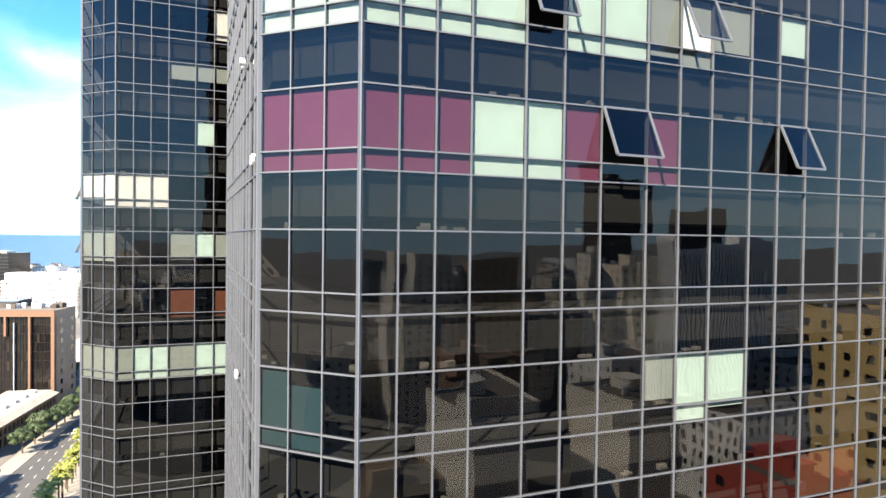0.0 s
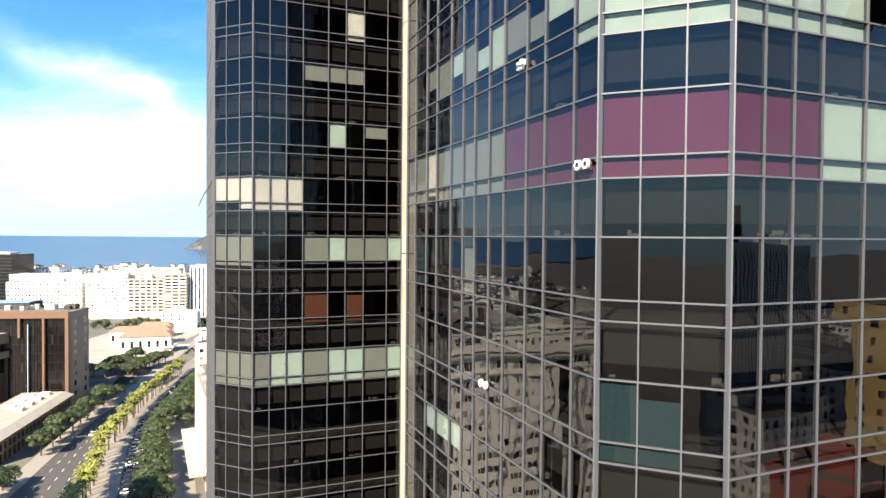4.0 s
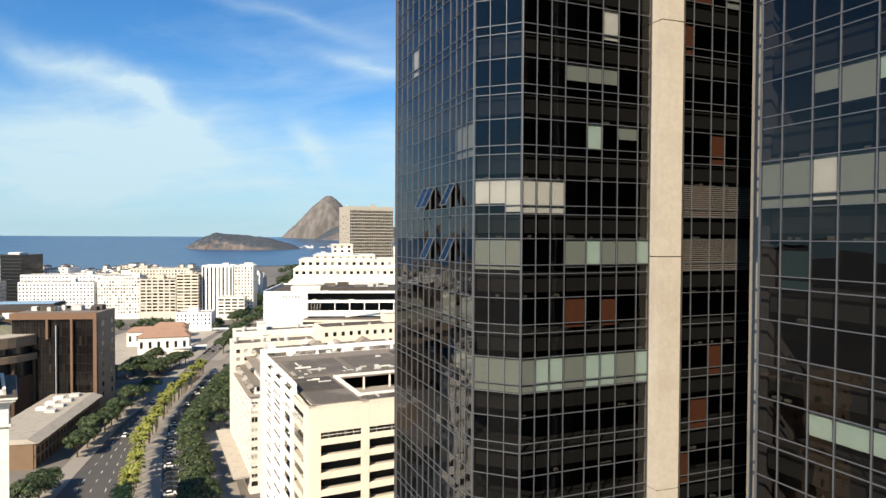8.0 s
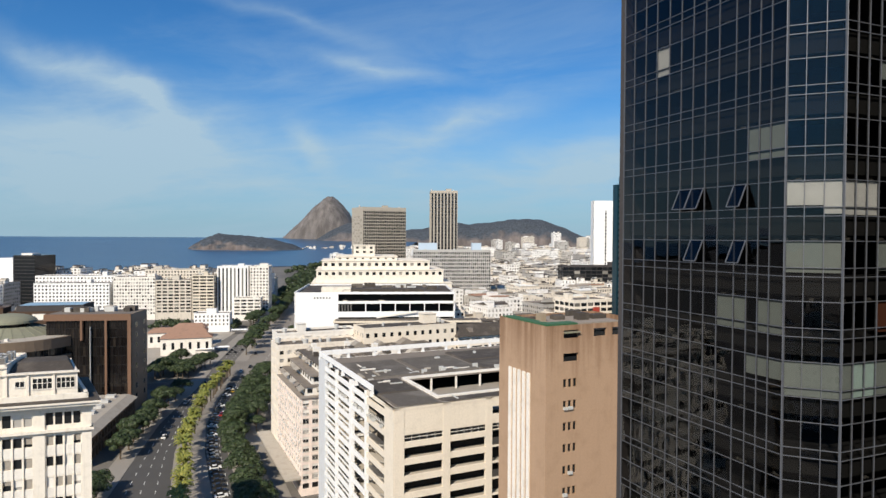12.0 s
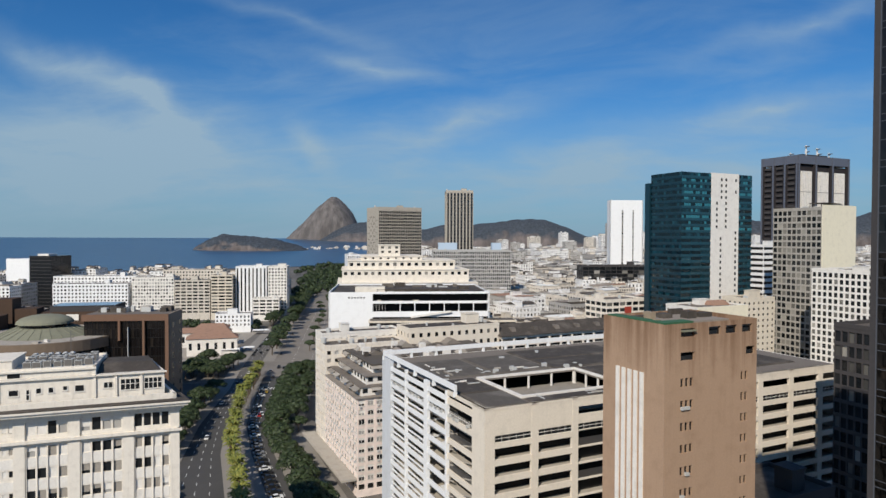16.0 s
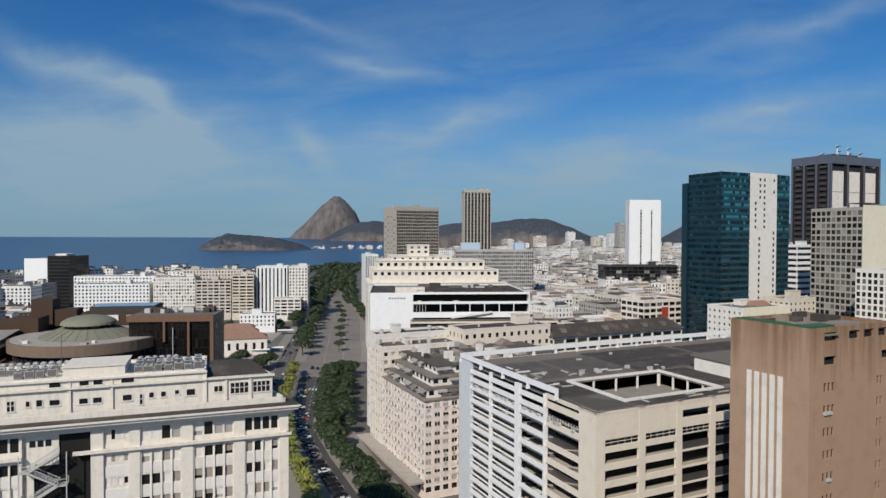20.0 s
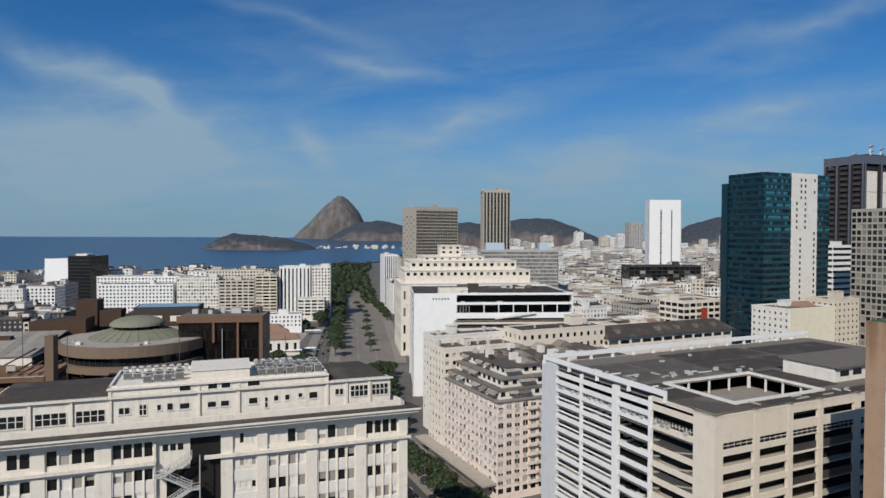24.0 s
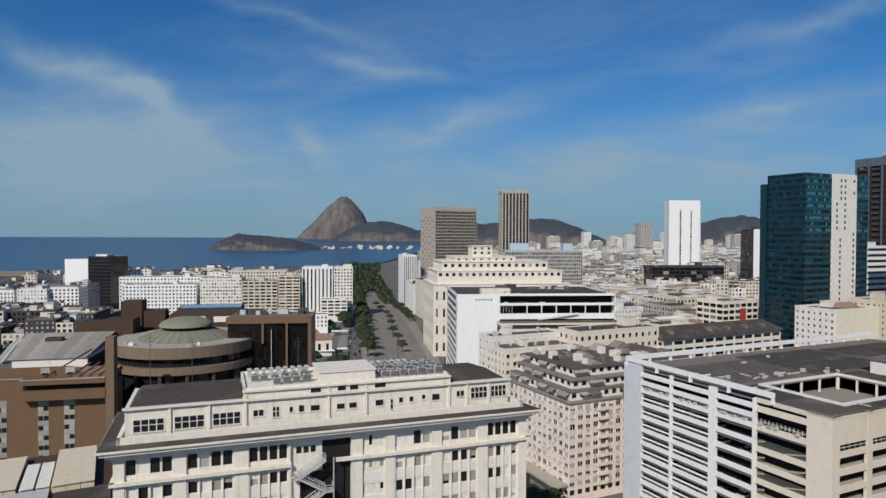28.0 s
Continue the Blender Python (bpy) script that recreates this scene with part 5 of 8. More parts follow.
def office_palace():
    """White classical office block with a deep cornice, an attic and cooling plant on the roof."""
    yaw, w, d, h = 20.0, 71.5, 19.5, 52.9
    c, s = math.cos(radians(yaw)), math.sin(radians(yaw))
    # near right corner of the wall, set back under the cornice tip
    X, Y = -108.0 - w * c, 126.9 - w * s
    o = thing("white_office_block", "weathered white classical office block with deep cornice and attic", "office building", (X, Y, 0), yaw)
    front, right, left = faces_of(w, d, "f")[0], faces_of(w, d, "r")[0], faces_of(w, d, "l")[0]
    rng = random.Random(12)
    bays = [(1.6, 8.6, 4), (10.6, 17.8, 4), (20.2, 26.6, 4), (39.4, 43.5, 0), (45.3, 52.2, 4), (54.2, 61.4, 4), (63.4, 69.8, 4)]
    slot = (27.0, 37.4)
    def slab(name, f, *q):
        g = G()
        f.box(g, *q)
        part(name, g, M["lime"], o)

    prev = 0.0
    for a, b in sorted([(x[0], x[1]) for x in bays] + [slot]) + [(w, w)]:
        slab("pilaster", front, prev, a, -1.0, 0.0, 0, h - 2.0)
        prev = b
    rowz = [(48.0, 50.5)] + [(44.0 - 4.1 * k, 45.9 - 4.1 * k) for k in range(10)]
    for a, b, n in bays:
        z_prev = h - 2.0
        for zi, (z0, z1) in enumerate(rowz):
            slab("wall_band", front, a, b, -1.0, -0.35 if zi else -0.2, z1, z_prev)
            z_prev = z0
        slab("wall_band", front, a, b, -1.0, -0.35, 0, z_prev)
    for f in (left, right, faces_of(w, d, "b")[0]):
        slab("side_wall", f, 1.0 if f is not left else 0.0, f.len - (1.0 if f is left else 0.0), -1.0, 0, 0, h - 2.0)
    low_panes, low_bars = G(), G()
    for a, b, n in bays:
        n = n or 4
        step = (b - a) / n
        for zi, (z0, z1) in enumerate(rowz):
            for i in range(n if zi > 5 else 0):
                # the storeys near the street stay joined
                front.quad(low_panes, a + step * (i + 0.1), a + step * (i + 0.9), -0.62, z0, z1)
                front.box(low_bars, a + step * (i + 0.9), min(b, a + step * (i + 1.1)), -1.0, -0.42, z0, z1)
            for i in range(n if zi <= 5 else 0):
                s0, s1 = a + step * i, a + step * (i + 1)
                small = n == 4 and b - a < 6.1
                ww = 0.2 if small else 0.1
                g = G()
                front.quad(g, s0 + step * ww, s1 - step * ww, -0.62, z0 if not small else z0 + 0.7, z1)
                kind = rng.random()
                win = part("window", g, M["win_dark"] if kind < 0.6 else M["win_blind"], o)
                g = G()
                front.box(g, s1 - step * ww, min(b, s1 + step * ww), -1.0, -0.42, z0, z1)
                part("mullion", g, M["lime"], win)
                if i == 0:
                    g = G()
                    front.box(g, a, a + step * ww, -1.0, -0.42, z0, z1)
                    part("mullion", g, M["lime"], win)
                if small:
                    g = G()
                    front.box(g, s0 + step * ww, s1 - step * ww, -1.0, -0.44, z0, z0 + 0.7)
                    part("sill_wall", g, M["lime"], win)
                if kind > (0.3 if zi else 0.62):
                    g = G()
                    drop = rng.choice((0.45, 0.7, 1.0, 1.0, 1.0) if zi else (0.35, 0.7, 1.0)) * (z1 - z0)
                    front.box(g, s0 + step * ww, s1 - step * ww, -0.6, -0.5, z1 - drop, z1 - 0.02)
                    part("shutter", g, M["white" if kind > 0.6 else "shutter"], win, "lowered pale roller shutter")
                if not small and zi:
                    g = G()
                    front.box(g, s0 + step * 0.05, s0 + step * 0.13, -0.4, -0.12, z0 - 2.1, z1)
                    part("fin", g, M["lime"], o)
        if n:
            for zi, (z0, z1) in enumerate(rowz[1:6]):
                g = G()
                front.box(g, a + 0.1, b - 0.1, -0.36, -0.30, z0 - 1.9, z0 - 0.12)
                part("spandrel", g, M["white"], o)
    tagged(part("lower_panes", low_panes, M["win_dark"], o), kind="stuff")
    tagged(part("lower_mullions", low_bars, M["lime"], o), kind="stuff")
    # side windows
    for f in (left, right):
        for zi, (z0, z1) in enumerate(rowz[:5]):
            for i in range(6):
                g = G()
                s0 = 1.6 + i * 2.8
                f.box(g, s0, s0 + 1.6, -0.3, 0.015, z0, z1)
                part("window", g, M["win_blind"], o)
    # belt course and cornice
    g = G()
    for f in faces_of(w, d, "flr"):
        if f is not None and f.ux == 1:
            f.box(g, -0.5, slot[0], -0.2, 0.55, 46.7, 47.25)
            f.box(g, 34.7, w + 0.5, -0.2, 0.55, 46.7, 47.25)
        else:
            f.box(g, -0.5, f.len + 0.5, -0.2, 0.55, 46.7, 47.25)
    part("belt_course", g, M["lime"], o)
    steps = [(0.35, h - 2.2, h - 1.6), (0.9, h - 1.6, h - 1.0), (1.7, h - 1.0, h - 0.45), (2.1, h - 0.45, h - 0.1)]
    for q, z0, z1 in steps:
        g = G()
        g.box(-q, -q, z0, w + q, d + q, z1)
        part("cornice_step", g, M["lime"], o, "projecting moulded white cornice")
    g = G()
    g.box(-2.0, -2.0, h - 0.1, w + 2.0, d + 2.0, h + 0.02)
    part("cornice_cover", g, M["roof_dark"], o, "dark weathered cornice covering")
    g = G()
    for f in faces_of(w, d, "flrb"):
        f.box(g, 0.4, f.len - 0.4, -1.0, -0.4, h, h + 1.05)
    part("blocking_course", g, M["lime"], o)
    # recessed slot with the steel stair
    # front of this box is painted near black as the well's shade
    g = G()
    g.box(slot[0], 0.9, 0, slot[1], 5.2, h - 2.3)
    part("recess_back", g, M["void"], o, "recessed light well, its shade painted near black")
    g = G()
    g.box(slot[0] - 0.1, 0.6, 45.2, 32.4, 1.4, h - 2.4)
    g.box(slot[0] - 0.1, 0.6, 0, 28.6, 1.4, 45.2)
    part("recess_wall", g, M["lime"], o)
    for x in (28.0, 29.2, 30.4):
        g = G()
        g.box(x, 0.52, 48.6, x + 0.85, 0.58, 49.7)
        part("window", g, M["win_dark"], o)
    stair = thing("fire_stair", "galvanised steel outside fire stair with railings", "stair", (X, Y, 0), yaw)
    for k in range(9):
        z0 = 47.6 - 2.7 * k
        sgn = 1 if k % 2 else -1
        a, b = (28.2, 32.7) if sgn > 0 else (32.7, 28.2)
        for off in (0.5, 1.7):
            g = G()
            g.beam((a, -off, z0), (b, -off, z0 - 2.7), 0.13)
            part("stringer", g, M["ac"], stair)
            g = G()
            g.beam((a, -off, z0 + 1.0), (b, -off, z0 - 1.7), 0.05)
            for i in range(9):
                t = i / 8
                x, z = a + (b - a) * t, z0 - 2.7 * t
                g.beam((x, -off, z), (x, -off, z + 1.0), 0.035)
            part("railing", g, M["ac"], stair)
        for i in range(10):
            t = (i + 0.5) / 10
            x, z = a + (b - a) * t, z0 - 2.7 * t
            g = G()
            g.box(x - 0.17, -1.65, z - 0.02, x + 0.17, -0.55, z + 0.03)
            part("tread", g, M["ac"], stair)
        g = G()
        x = b
        g.box(min(x, x - sgn * -1.3), -1.8, z0 - 2.85, max(x, x - sgn * -1.3), 0.2, z0 - 2.7)
        part("landing", g, M["ac"], stair)
        g = G()
        for xx in (x, x + sgn * 1.3):
            for yy in (-1.75, -0.1):
                g.beam((xx, yy, z0 - 2.7), (xx, yy, z0 - 1.6), 0.04)
        g.beam((x + sgn * 1.3, -1.75, z0 - 1.6), (x + sgn * 1.3, -0.1, z0 - 1.6), 0.04)
        g.beam((x, -1.75, z0 - 1.6), (x + sgn * 1.3, -1.75, z0 - 1.6), 0.04)
        part("railing", g, M["ac"], stair)
    for x in (26.9, 34.0):
        g = G()
        g.beam((x, -1.7, 0), (x, -1.7, 48.0), 0.08)
        part("stair_post", g, M["ac"], stair)
    # attic
    A0, A1, AY = 1.4, w - 2.2, 2.4
    g = G()
    g.box(A0, AY, h, A1, d - 3, h + 5.3)
    attic = part("attic_wall", g, M["lime"], o, "weathered white attic storey")
    g = G()
    g.box(19.5, AY - 0.15, h + 5.3, 56.5, d - 3, h + 6.7)
    part("upper_attic", g, M["lime"], o)
    g = G()
    for a, b, z in ((A0 - 0.3, 19.5, h + 5.0), (56.5, A1 + 0.3, h + 5.0), (19.3, 56.7, h + 4.95), (19.3, 56.7, h + 6.45)):
        g.box(a, AY - 0.55, z, b, AY + 0.1, z + 0.3)
    part("attic_moulding", g, M["lime"], o)
    for k, (s0, ww, z0, zh, n) in enumerate([(2.6, 4.6, 1.3, 1.9, 4), (8.7, 4.6, 1.3, 1.9, 4), (14.6, 4.4, 1.3, 1.9, 4), (57.9, 1.7, 2.6, 1.0, 2), (61.0, 3.6, 2.0, 2.0, 4), (65.4, 3.4, 2.0, 2.0, 4),
                                            (21.0, 1.8, 2.2, 1.0, 2), (24.2, 1.2, 1.8, 1.7, 2), (27.0, 0.7, 2.4, 0.9, 1), (28.6, 1.0, 2.3, 1.1, 1), (30.6, 1.7, 2.3, 0.9, 1), (35.2, 1.5, 2.2, 0.9, 1), (37.4, 1.5, 2.2, 0.9, 1),
                                            (42.2, 1.6, 2.2, 1.0, 1), (45.0, 0.6, 1.3, 1.8, 1), (46.6, 0.9, 2.4, 0.9, 1), (48.6, 0.9, 2.4, 0.9, 1), (51.0, 0.8, 2.7, 0.7, 1), (53.0, 1.6, 2.3, 1.1, 1),
                                            (30.6, 1.9, 5.5, 0.8, 1), (35.3, 1.6, 5.5, 0.8, 1), (37.5, 1.6, 5.5, 0.8, 1), (42.0, 2.2, 5.5, 0.8, 1)]):
        g = G()
        y0 = AY - (0.16 if z0 > 5 else 0.02)
        g.box(s0, y0 - 0.02, h + z0, s0 + ww, y0 + 0.05, h + z0 + zh)
        win = part("window", g, M["win_dark"], attic)
        g = G()
        for i in range(n + 1):
            x = s0 + ww * i / n
            g.box(x - 0.07, y0 - 0.07, h + z0 - 0.05, x + 0.07, y0 - 0.02, h + z0 + zh + 0.05)
        if zh > 1.5:
            g.box(s0, y0 - 0.06, h + z0 + zh * 0.52, s0 + ww, y0 - 0.021, h + z0 + zh * 0.52 + 0.1)
        g.box(s0 - 0.15, y0 - 0.14, h + z0 - 0.2, s0 + ww + 0.15, y0 - 0.02, h + z0 - 0.06)
        part("frame", g, M["white"], win)
    for x in (8.0, 14.0, 19.8, 33.8, 40.5, 56.4, 60.2, 64.9):
        g = G()
        g.box(x - 0.22, AY - 0.3, h, x + 0.22, AY, h + (6.6 if 19 < x < 56.6 else 5.1))
        part("pilaster", g, M["lime"], attic)
    g = G()
    g.prism([(A0 + 0.6, AY + 0.4), (19.3, AY + 0.4), (19.3, d - 4), (A0 + 0.6, d - 4)], h + 5.3, h + 6.4, 0, [(A0 + 1.6, AY + 5), (19.3, AY + 5), (19.3, d - 6), (A0 + 1.6, d - 6)])
    part("felt_roof", g, M["roof_dark"], o, "dark felt roof over the attic")
    g = G()
    g.prism([(56.7, AY + 0.6), (A1 - 0.5, AY + 0.6), (A1 - 0.5, d - 4), (56.7, d - 4)], h + 5.3, h + 6.5, 0, [(56.7, AY + 5), (A1 - 1.5, AY + 5), (A1 - 1.5, d - 6), (56.7, d - 6)])
    part("felt_roof", g, M["roof_dark"], o, "dark felt roof over the attic")
    g = G()
    for x0, y0, x1, y1 in ((19.5, AY, 56.5, AY + 0.4), (19.5, d - 3.4, 56.5, d - 3), (19.5, AY, 19.9, d - 3), (56.1, AY, 56.5, d - 3)):
        g.box(x0, y0, h + 6.7, x1, y1, h + 7.1)
    part("roof_parapet", g, M["lime"], o)
    g = G()
    g.box(32.5, AY + 1.2, h + 6.7, 42.5, AY + 10, h + 8.5)
    g.box(32.3, AY + 1.0, h + 8.5, 42.7, AY + 10.2, h + 8.7)
    part("stair_head", g, M["lime"], o)
    spots = [(43.9 + 1.72 * i, AY + 1.9 + 2.3 * j) for j in range(4) for i in range(7)] + [(24.6 + 1.72 * i, AY + 2.6) for i in range(4)] + [(21.0 + 1.72 * i, AY + 6.2) for i in range(6)]
    for x, y in spots:
        x, y = x + rng.uniform(-0.12, 0.12), y + rng.uniform(-0.2, 0.2)
        a, b2, z = rng.uniform(1.2, 1.5), rng.uniform(0.85, 1.1), rng.choice((1.15, 1.25, 1.4, 1.5))
        unit = thing("cooling_unit", "pale grey steel rooftop cooling unit with fan grille", "cooling unit", (X + x * c - y * s, Y + x * s + y * c, h + 6.7), yaw, "rooftop cooling units")
        g = G()
        g.box(0, 0, 0.12, a, b2, z)
        part("casing", g, M["unit"], unit)
        g = G()
        g.disc(a / 2, b2 / 2, 0.33, 0.33, z, z + 0.12, 12)
        part("fan_ring", g, M["alu_dark"], unit)
        g = G()
        g.box(0.06, -0.03, 0.22, a - 0.06, -0.005, z - 0.1)
        part("grille", g, M["louvre"], unit)
        for fx in (0.05, a - 0.15):
            g = G()
            g.box(fx, 0.05, 0, fx + 0.1, b2 - 0.05, 0.12)
            part("foot", g, M["alu_dark"], unit)
    for i in range(15):
        # upright cowls in a row behind the units
        x = 20.6 + i * 1.3 + (11.5 if i > 8 else 0)
        g = G()
        g.box(x, AY + 10.2, h + 6.7, x + 0.7, AY + 11.0, h + 8.0)
        g.prism([(x - 0.15, AY + 10.0), (x + 0.85, AY + 10.0), (x + 0.85, AY + 11.2), (x - 0.15, AY + 11.2)], h + 8.0, h + 8.25, 0, [(x + 0.1, AY + 10.3), (x + 0.6, AY + 10.3), (x + 0.6, AY + 10.9), (x + 0.1, AY + 10.9)])
        part("vent_cowl", g, M["unit"], o)
    for x, zz in ((4, 10), (30, 8), (50, 7), (11, 9)):
        g = G()
        g.beam((x, 15, h + 5.3), (x, 15, h + 5.3 + zz), 0.05)
        for j in range(3):
            g.beam((x - 0.8 + 0.2 * j, 15, h + 4.4 + zz - j * 0.6), (x + 0.8 - 0.2 * j, 15, h + 4.4 + zz - j * 0.6), 0.025)
        part("antenna", g, M["alu_dark"], o)
    # the side towards the avenue runs back at a slant
    for ob in o.children_recursive:
        for v in ob.data.vertices:
            if v.co.x > 57.5 and v.co.y > 0:
                v.co.x -= 0.29 * v.co.y * min(1.0, (v.co.x - 57.5) / 13.0)



office_palace()


def old_apartments():
    """Long faded pink and cream apartment block with stepped-back top storeys."""
    yaw = 25.5
    c, s = math.cos(radians(yaw)), math.sin(radians(yaw))
    o = thing("apartment_block", "faded pink apartment block with set-back tiled top storeys and window units", "apartment block", (-84.2, 207.0, 0), yaw)
    rng = random.Random(21)
    w, d, h, fh = 62.0, 40.0, 32.2, 3.05
    front, left = faces_of(w, d, "f")[0], faces_of(w, d, "l")[0]
    g, bays = G(), []
    sh = Shell(g)
    rows = [(h - fh * (10 - k) + 0.65, h - fh * (10 - k) + 2.45) for k in range(10)]
    for f, n in ((front, 20), (left, 13)):
        cuts = bay_cuts(f, f.len / n, 0.68)
        sh.wall(f, 0, h, cuts, rows, 0.4)
        bays += [(f, p, q, z0) for z0, z1 in rows for p, q in cuts]
    for f in faces_of(w, d, "rb"):
        sh.wall(f, 0, h)
    part("wall", g, M["pinkish"], o)
    for f, a, b, z0 in bays:
        if f is front and a > 22 or z0 < 5:
            continue
        g = G()
        f.quad(g, a - 0.05, b + 0.05, -0.32, z0 - 0.05, z0 + 1.85)
        win = part("window", g, rng.choice((M["win"], M["win_dark"], M["win_blind"])), o)
        g = G()
        drop = rng.choice((0.0, 0.3, 0.5, 0.7, 0.8, 1.2))
        f.box(g, a, b, -0.3, -0.2, z0 + 1.8 - max(0.12, drop), z0 + 1.8)
        f.box(g, (a + b) / 2 - 0.05, (a + b) / 2 + 0.05, -0.3, -0.22, z0, z0 + 1.8)
        f.box(g, a, a + 0.1, -0.3, -0.22, z0, z0 + 1.8)
        f.box(g, b - 0.1, b, -0.3, -0.22, z0, z0 + 1.8)
        f.box(g, a - 0.1, b + 0.1, -0.2, 0.14, z0 - 0.14, z0)
        part("shutter", g, M["white"], win)
        if rng.random() < 0.4:
            g = G()
            f.box(g, a + 0.15, a + 0.85, -0.05, 0.45, z0 - 0.5, z0 - 0.05)
            part("window_unit", g, M["ac"], win)
    g = G()
    g.box(0.6, 0.6, 0, w - 0.6, d - 0.6, h - 0.2)
    part("core", g, M["void"], o)
    # stepped tops
    tiers = [(0.0, h, h + 0.35, "roof_brown", -0.5), (1.8, h + 0.3, h + 3.0, "white", 0), (1.5, h + 3.0, h + 3.3, "roof_grey", 0), (4.6, h + 3.3, h + 6.0, "white", 0), (3.9, h + 6.0, h + 6.35, "roof_brown", 0), (8.0, h + 6.35, h + 9.0, "white", 0), (7.2, h + 9.0, h + 9.4, "roof_grey", 0)]
    for q, z0, z1, m, ex in tiers:
        g = G()
        q += ex
        g.box(q, q, z0, w - 1, d - 1, z1)
        tier = part("roof_tier" if m.startswith("roof") else "top_storey", g, M[m], o)
        if m == "white":
            for f, L in ((Face(q, q, 1, 0, w - q - 1), w - q - 1), (Face(q, d - 1, 0, -1, d - q - 1), d - q - 1)):
                n = int(L / 3.2)
                for i in range(min(n, 12)):
                    j = i if f.ux else n - 1 - i
                    g = G()
                    f.box(g, 0.6 + j * L / n, 0.6 + j * L / n + 1.7, -0.1, 0.03, z0 + 0.9, z1 - 0.35)
                    part("window", g, M["win_dark"], tier)
    for i in range(26):
        g = G()
        x, y, z = rng.uniform(9, w - 8), rng.uniform(9, d - 4), h + 9.4
        a, b = rng.uniform(3, 8), rng.uniform(3, 6)
        x, y = min(x, w - a - 1.5), min(y, d - b - 1.5)
        t = rng.uniform(0.8, 2.2)
        ridge_x = x + a / 2
        g.prism([(x, y), (x + a, y), (x + a, y + b), (x, y + b)], z, z + t, 0, [(ridge_x - 0.2, y), (ridge_x + 0.2, y), (ridge_x + 0.2, y + b), (ridge_x - 0.2, y + b)])
        part("lean_to_roof", g, rng.choice((M["roof_brown"], M["roof_grey"], M["roof_grey"], M["roof_pale"])), o)
    for i in range(14):
        g = G()
        x, y = rng.uniform(9, w - 26), rng.uniform(8.6, d - 6)
        g.box(x, y, h + 9.4, x + rng.uniform(1.2, 3.5), y + rng.uniform(1.2, 3.0), h + rng.uniform(10.6, 12.4))
        part("roof_hut", g, M["white"] if i % 3 else M["roof_dark"], o)
    # awnings and glazed-in terraces along the set-backs
    for q, z0 in ((0.4, h + 2.6), (3.2, h + 5.6), (6.4, h + 8.6)):
        for f in (Face(q, q, 1, 0, w - q - 20), Face(q, d - 1, 0, -1, d - q - 1)):
            s0 = 0.5
            while s0 < f.len - 5:
                a = rng.uniform(2.5, 6.5)
                if rng.random() < 0.55:
                    g = G()
                    u, dz = rng.uniform(0.1, 0.7), rng.uniform(0.15, 0.6)
                    p = [f.p(s0, u, z0 - dz), f.p(s0 + a, u, z0 - dz), f.p(s0 + a, -1.6, z0 + 0.45), f.p(s0, -1.6, z0 + 0.45)]
                    g.quad(*p)
                    g.quad(*[(x, y, z - 0.14) for x, y, z in reversed(p)])
                    f.box(g, s0, s0 + a, u - 0.06, u, z0 - dz - 0.25, z0 - dz)
                    part("awning", g, rng.choice((M["roof_brown"], M["roof_pale"], M["roof_pale"], M["roof_grey"])), o)
                s0 += a + rng.uniform(0.2, 2.0)
    # street canopy along the avenue side
    g = G()
    left.box(g, -16, d, 0.05, 5.2, 5.6, 6.2)
    part("street_canopy", g, M["concrete"], o, "grey concrete canopy over the pavement")
    # balconies on the corner
    for k in range(9):
        z0 = h - fh * (9 - k)
        g = G()
        front.box(g, 11.4, 15.0, 0.02, 1.1, z0 - 0.12, z0 + 0.05)
        for q in ((11.4, 15.0, 1.02, 1.1), (11.4, 11.5, 0.02, 1.1), (14.9, 15.0, 0.02, 1.1)):
            front.box(g, *q, z0 + 0.05, z0 + 0.95)
        part("balcony", g, M["pinkish"] if k % 2 else M["sand"], o)
    # cream continuation along the avenue
    block("apartment_block", "long cream apartment block beside the avenue", "apartment block", -84.2 - 40.2 * s, 207 + 40.2 * c, yaw, 33, 14, 42.5, M["sand"], 3.05, 3.0, 0.5, 0.8, 0.8, "fl", seed=31, roof=M["roof_grey"], tops=8, glass=M["win_blind"])
    block("apartment_block", "pale narrow apartment block with arcade at street level", "apartment block", -84.2 - 54.6 * s + 2.5 * c, 207 + 54.6 * c + 2.5 * s, yaw, 34, 11, 45.0, M["white"], 3.05, 3.0, 0.45, 0.8, 0.9, "flr", seed=32, tops=6, base=6.5, glass=M["win_blind"])


old_apartments()


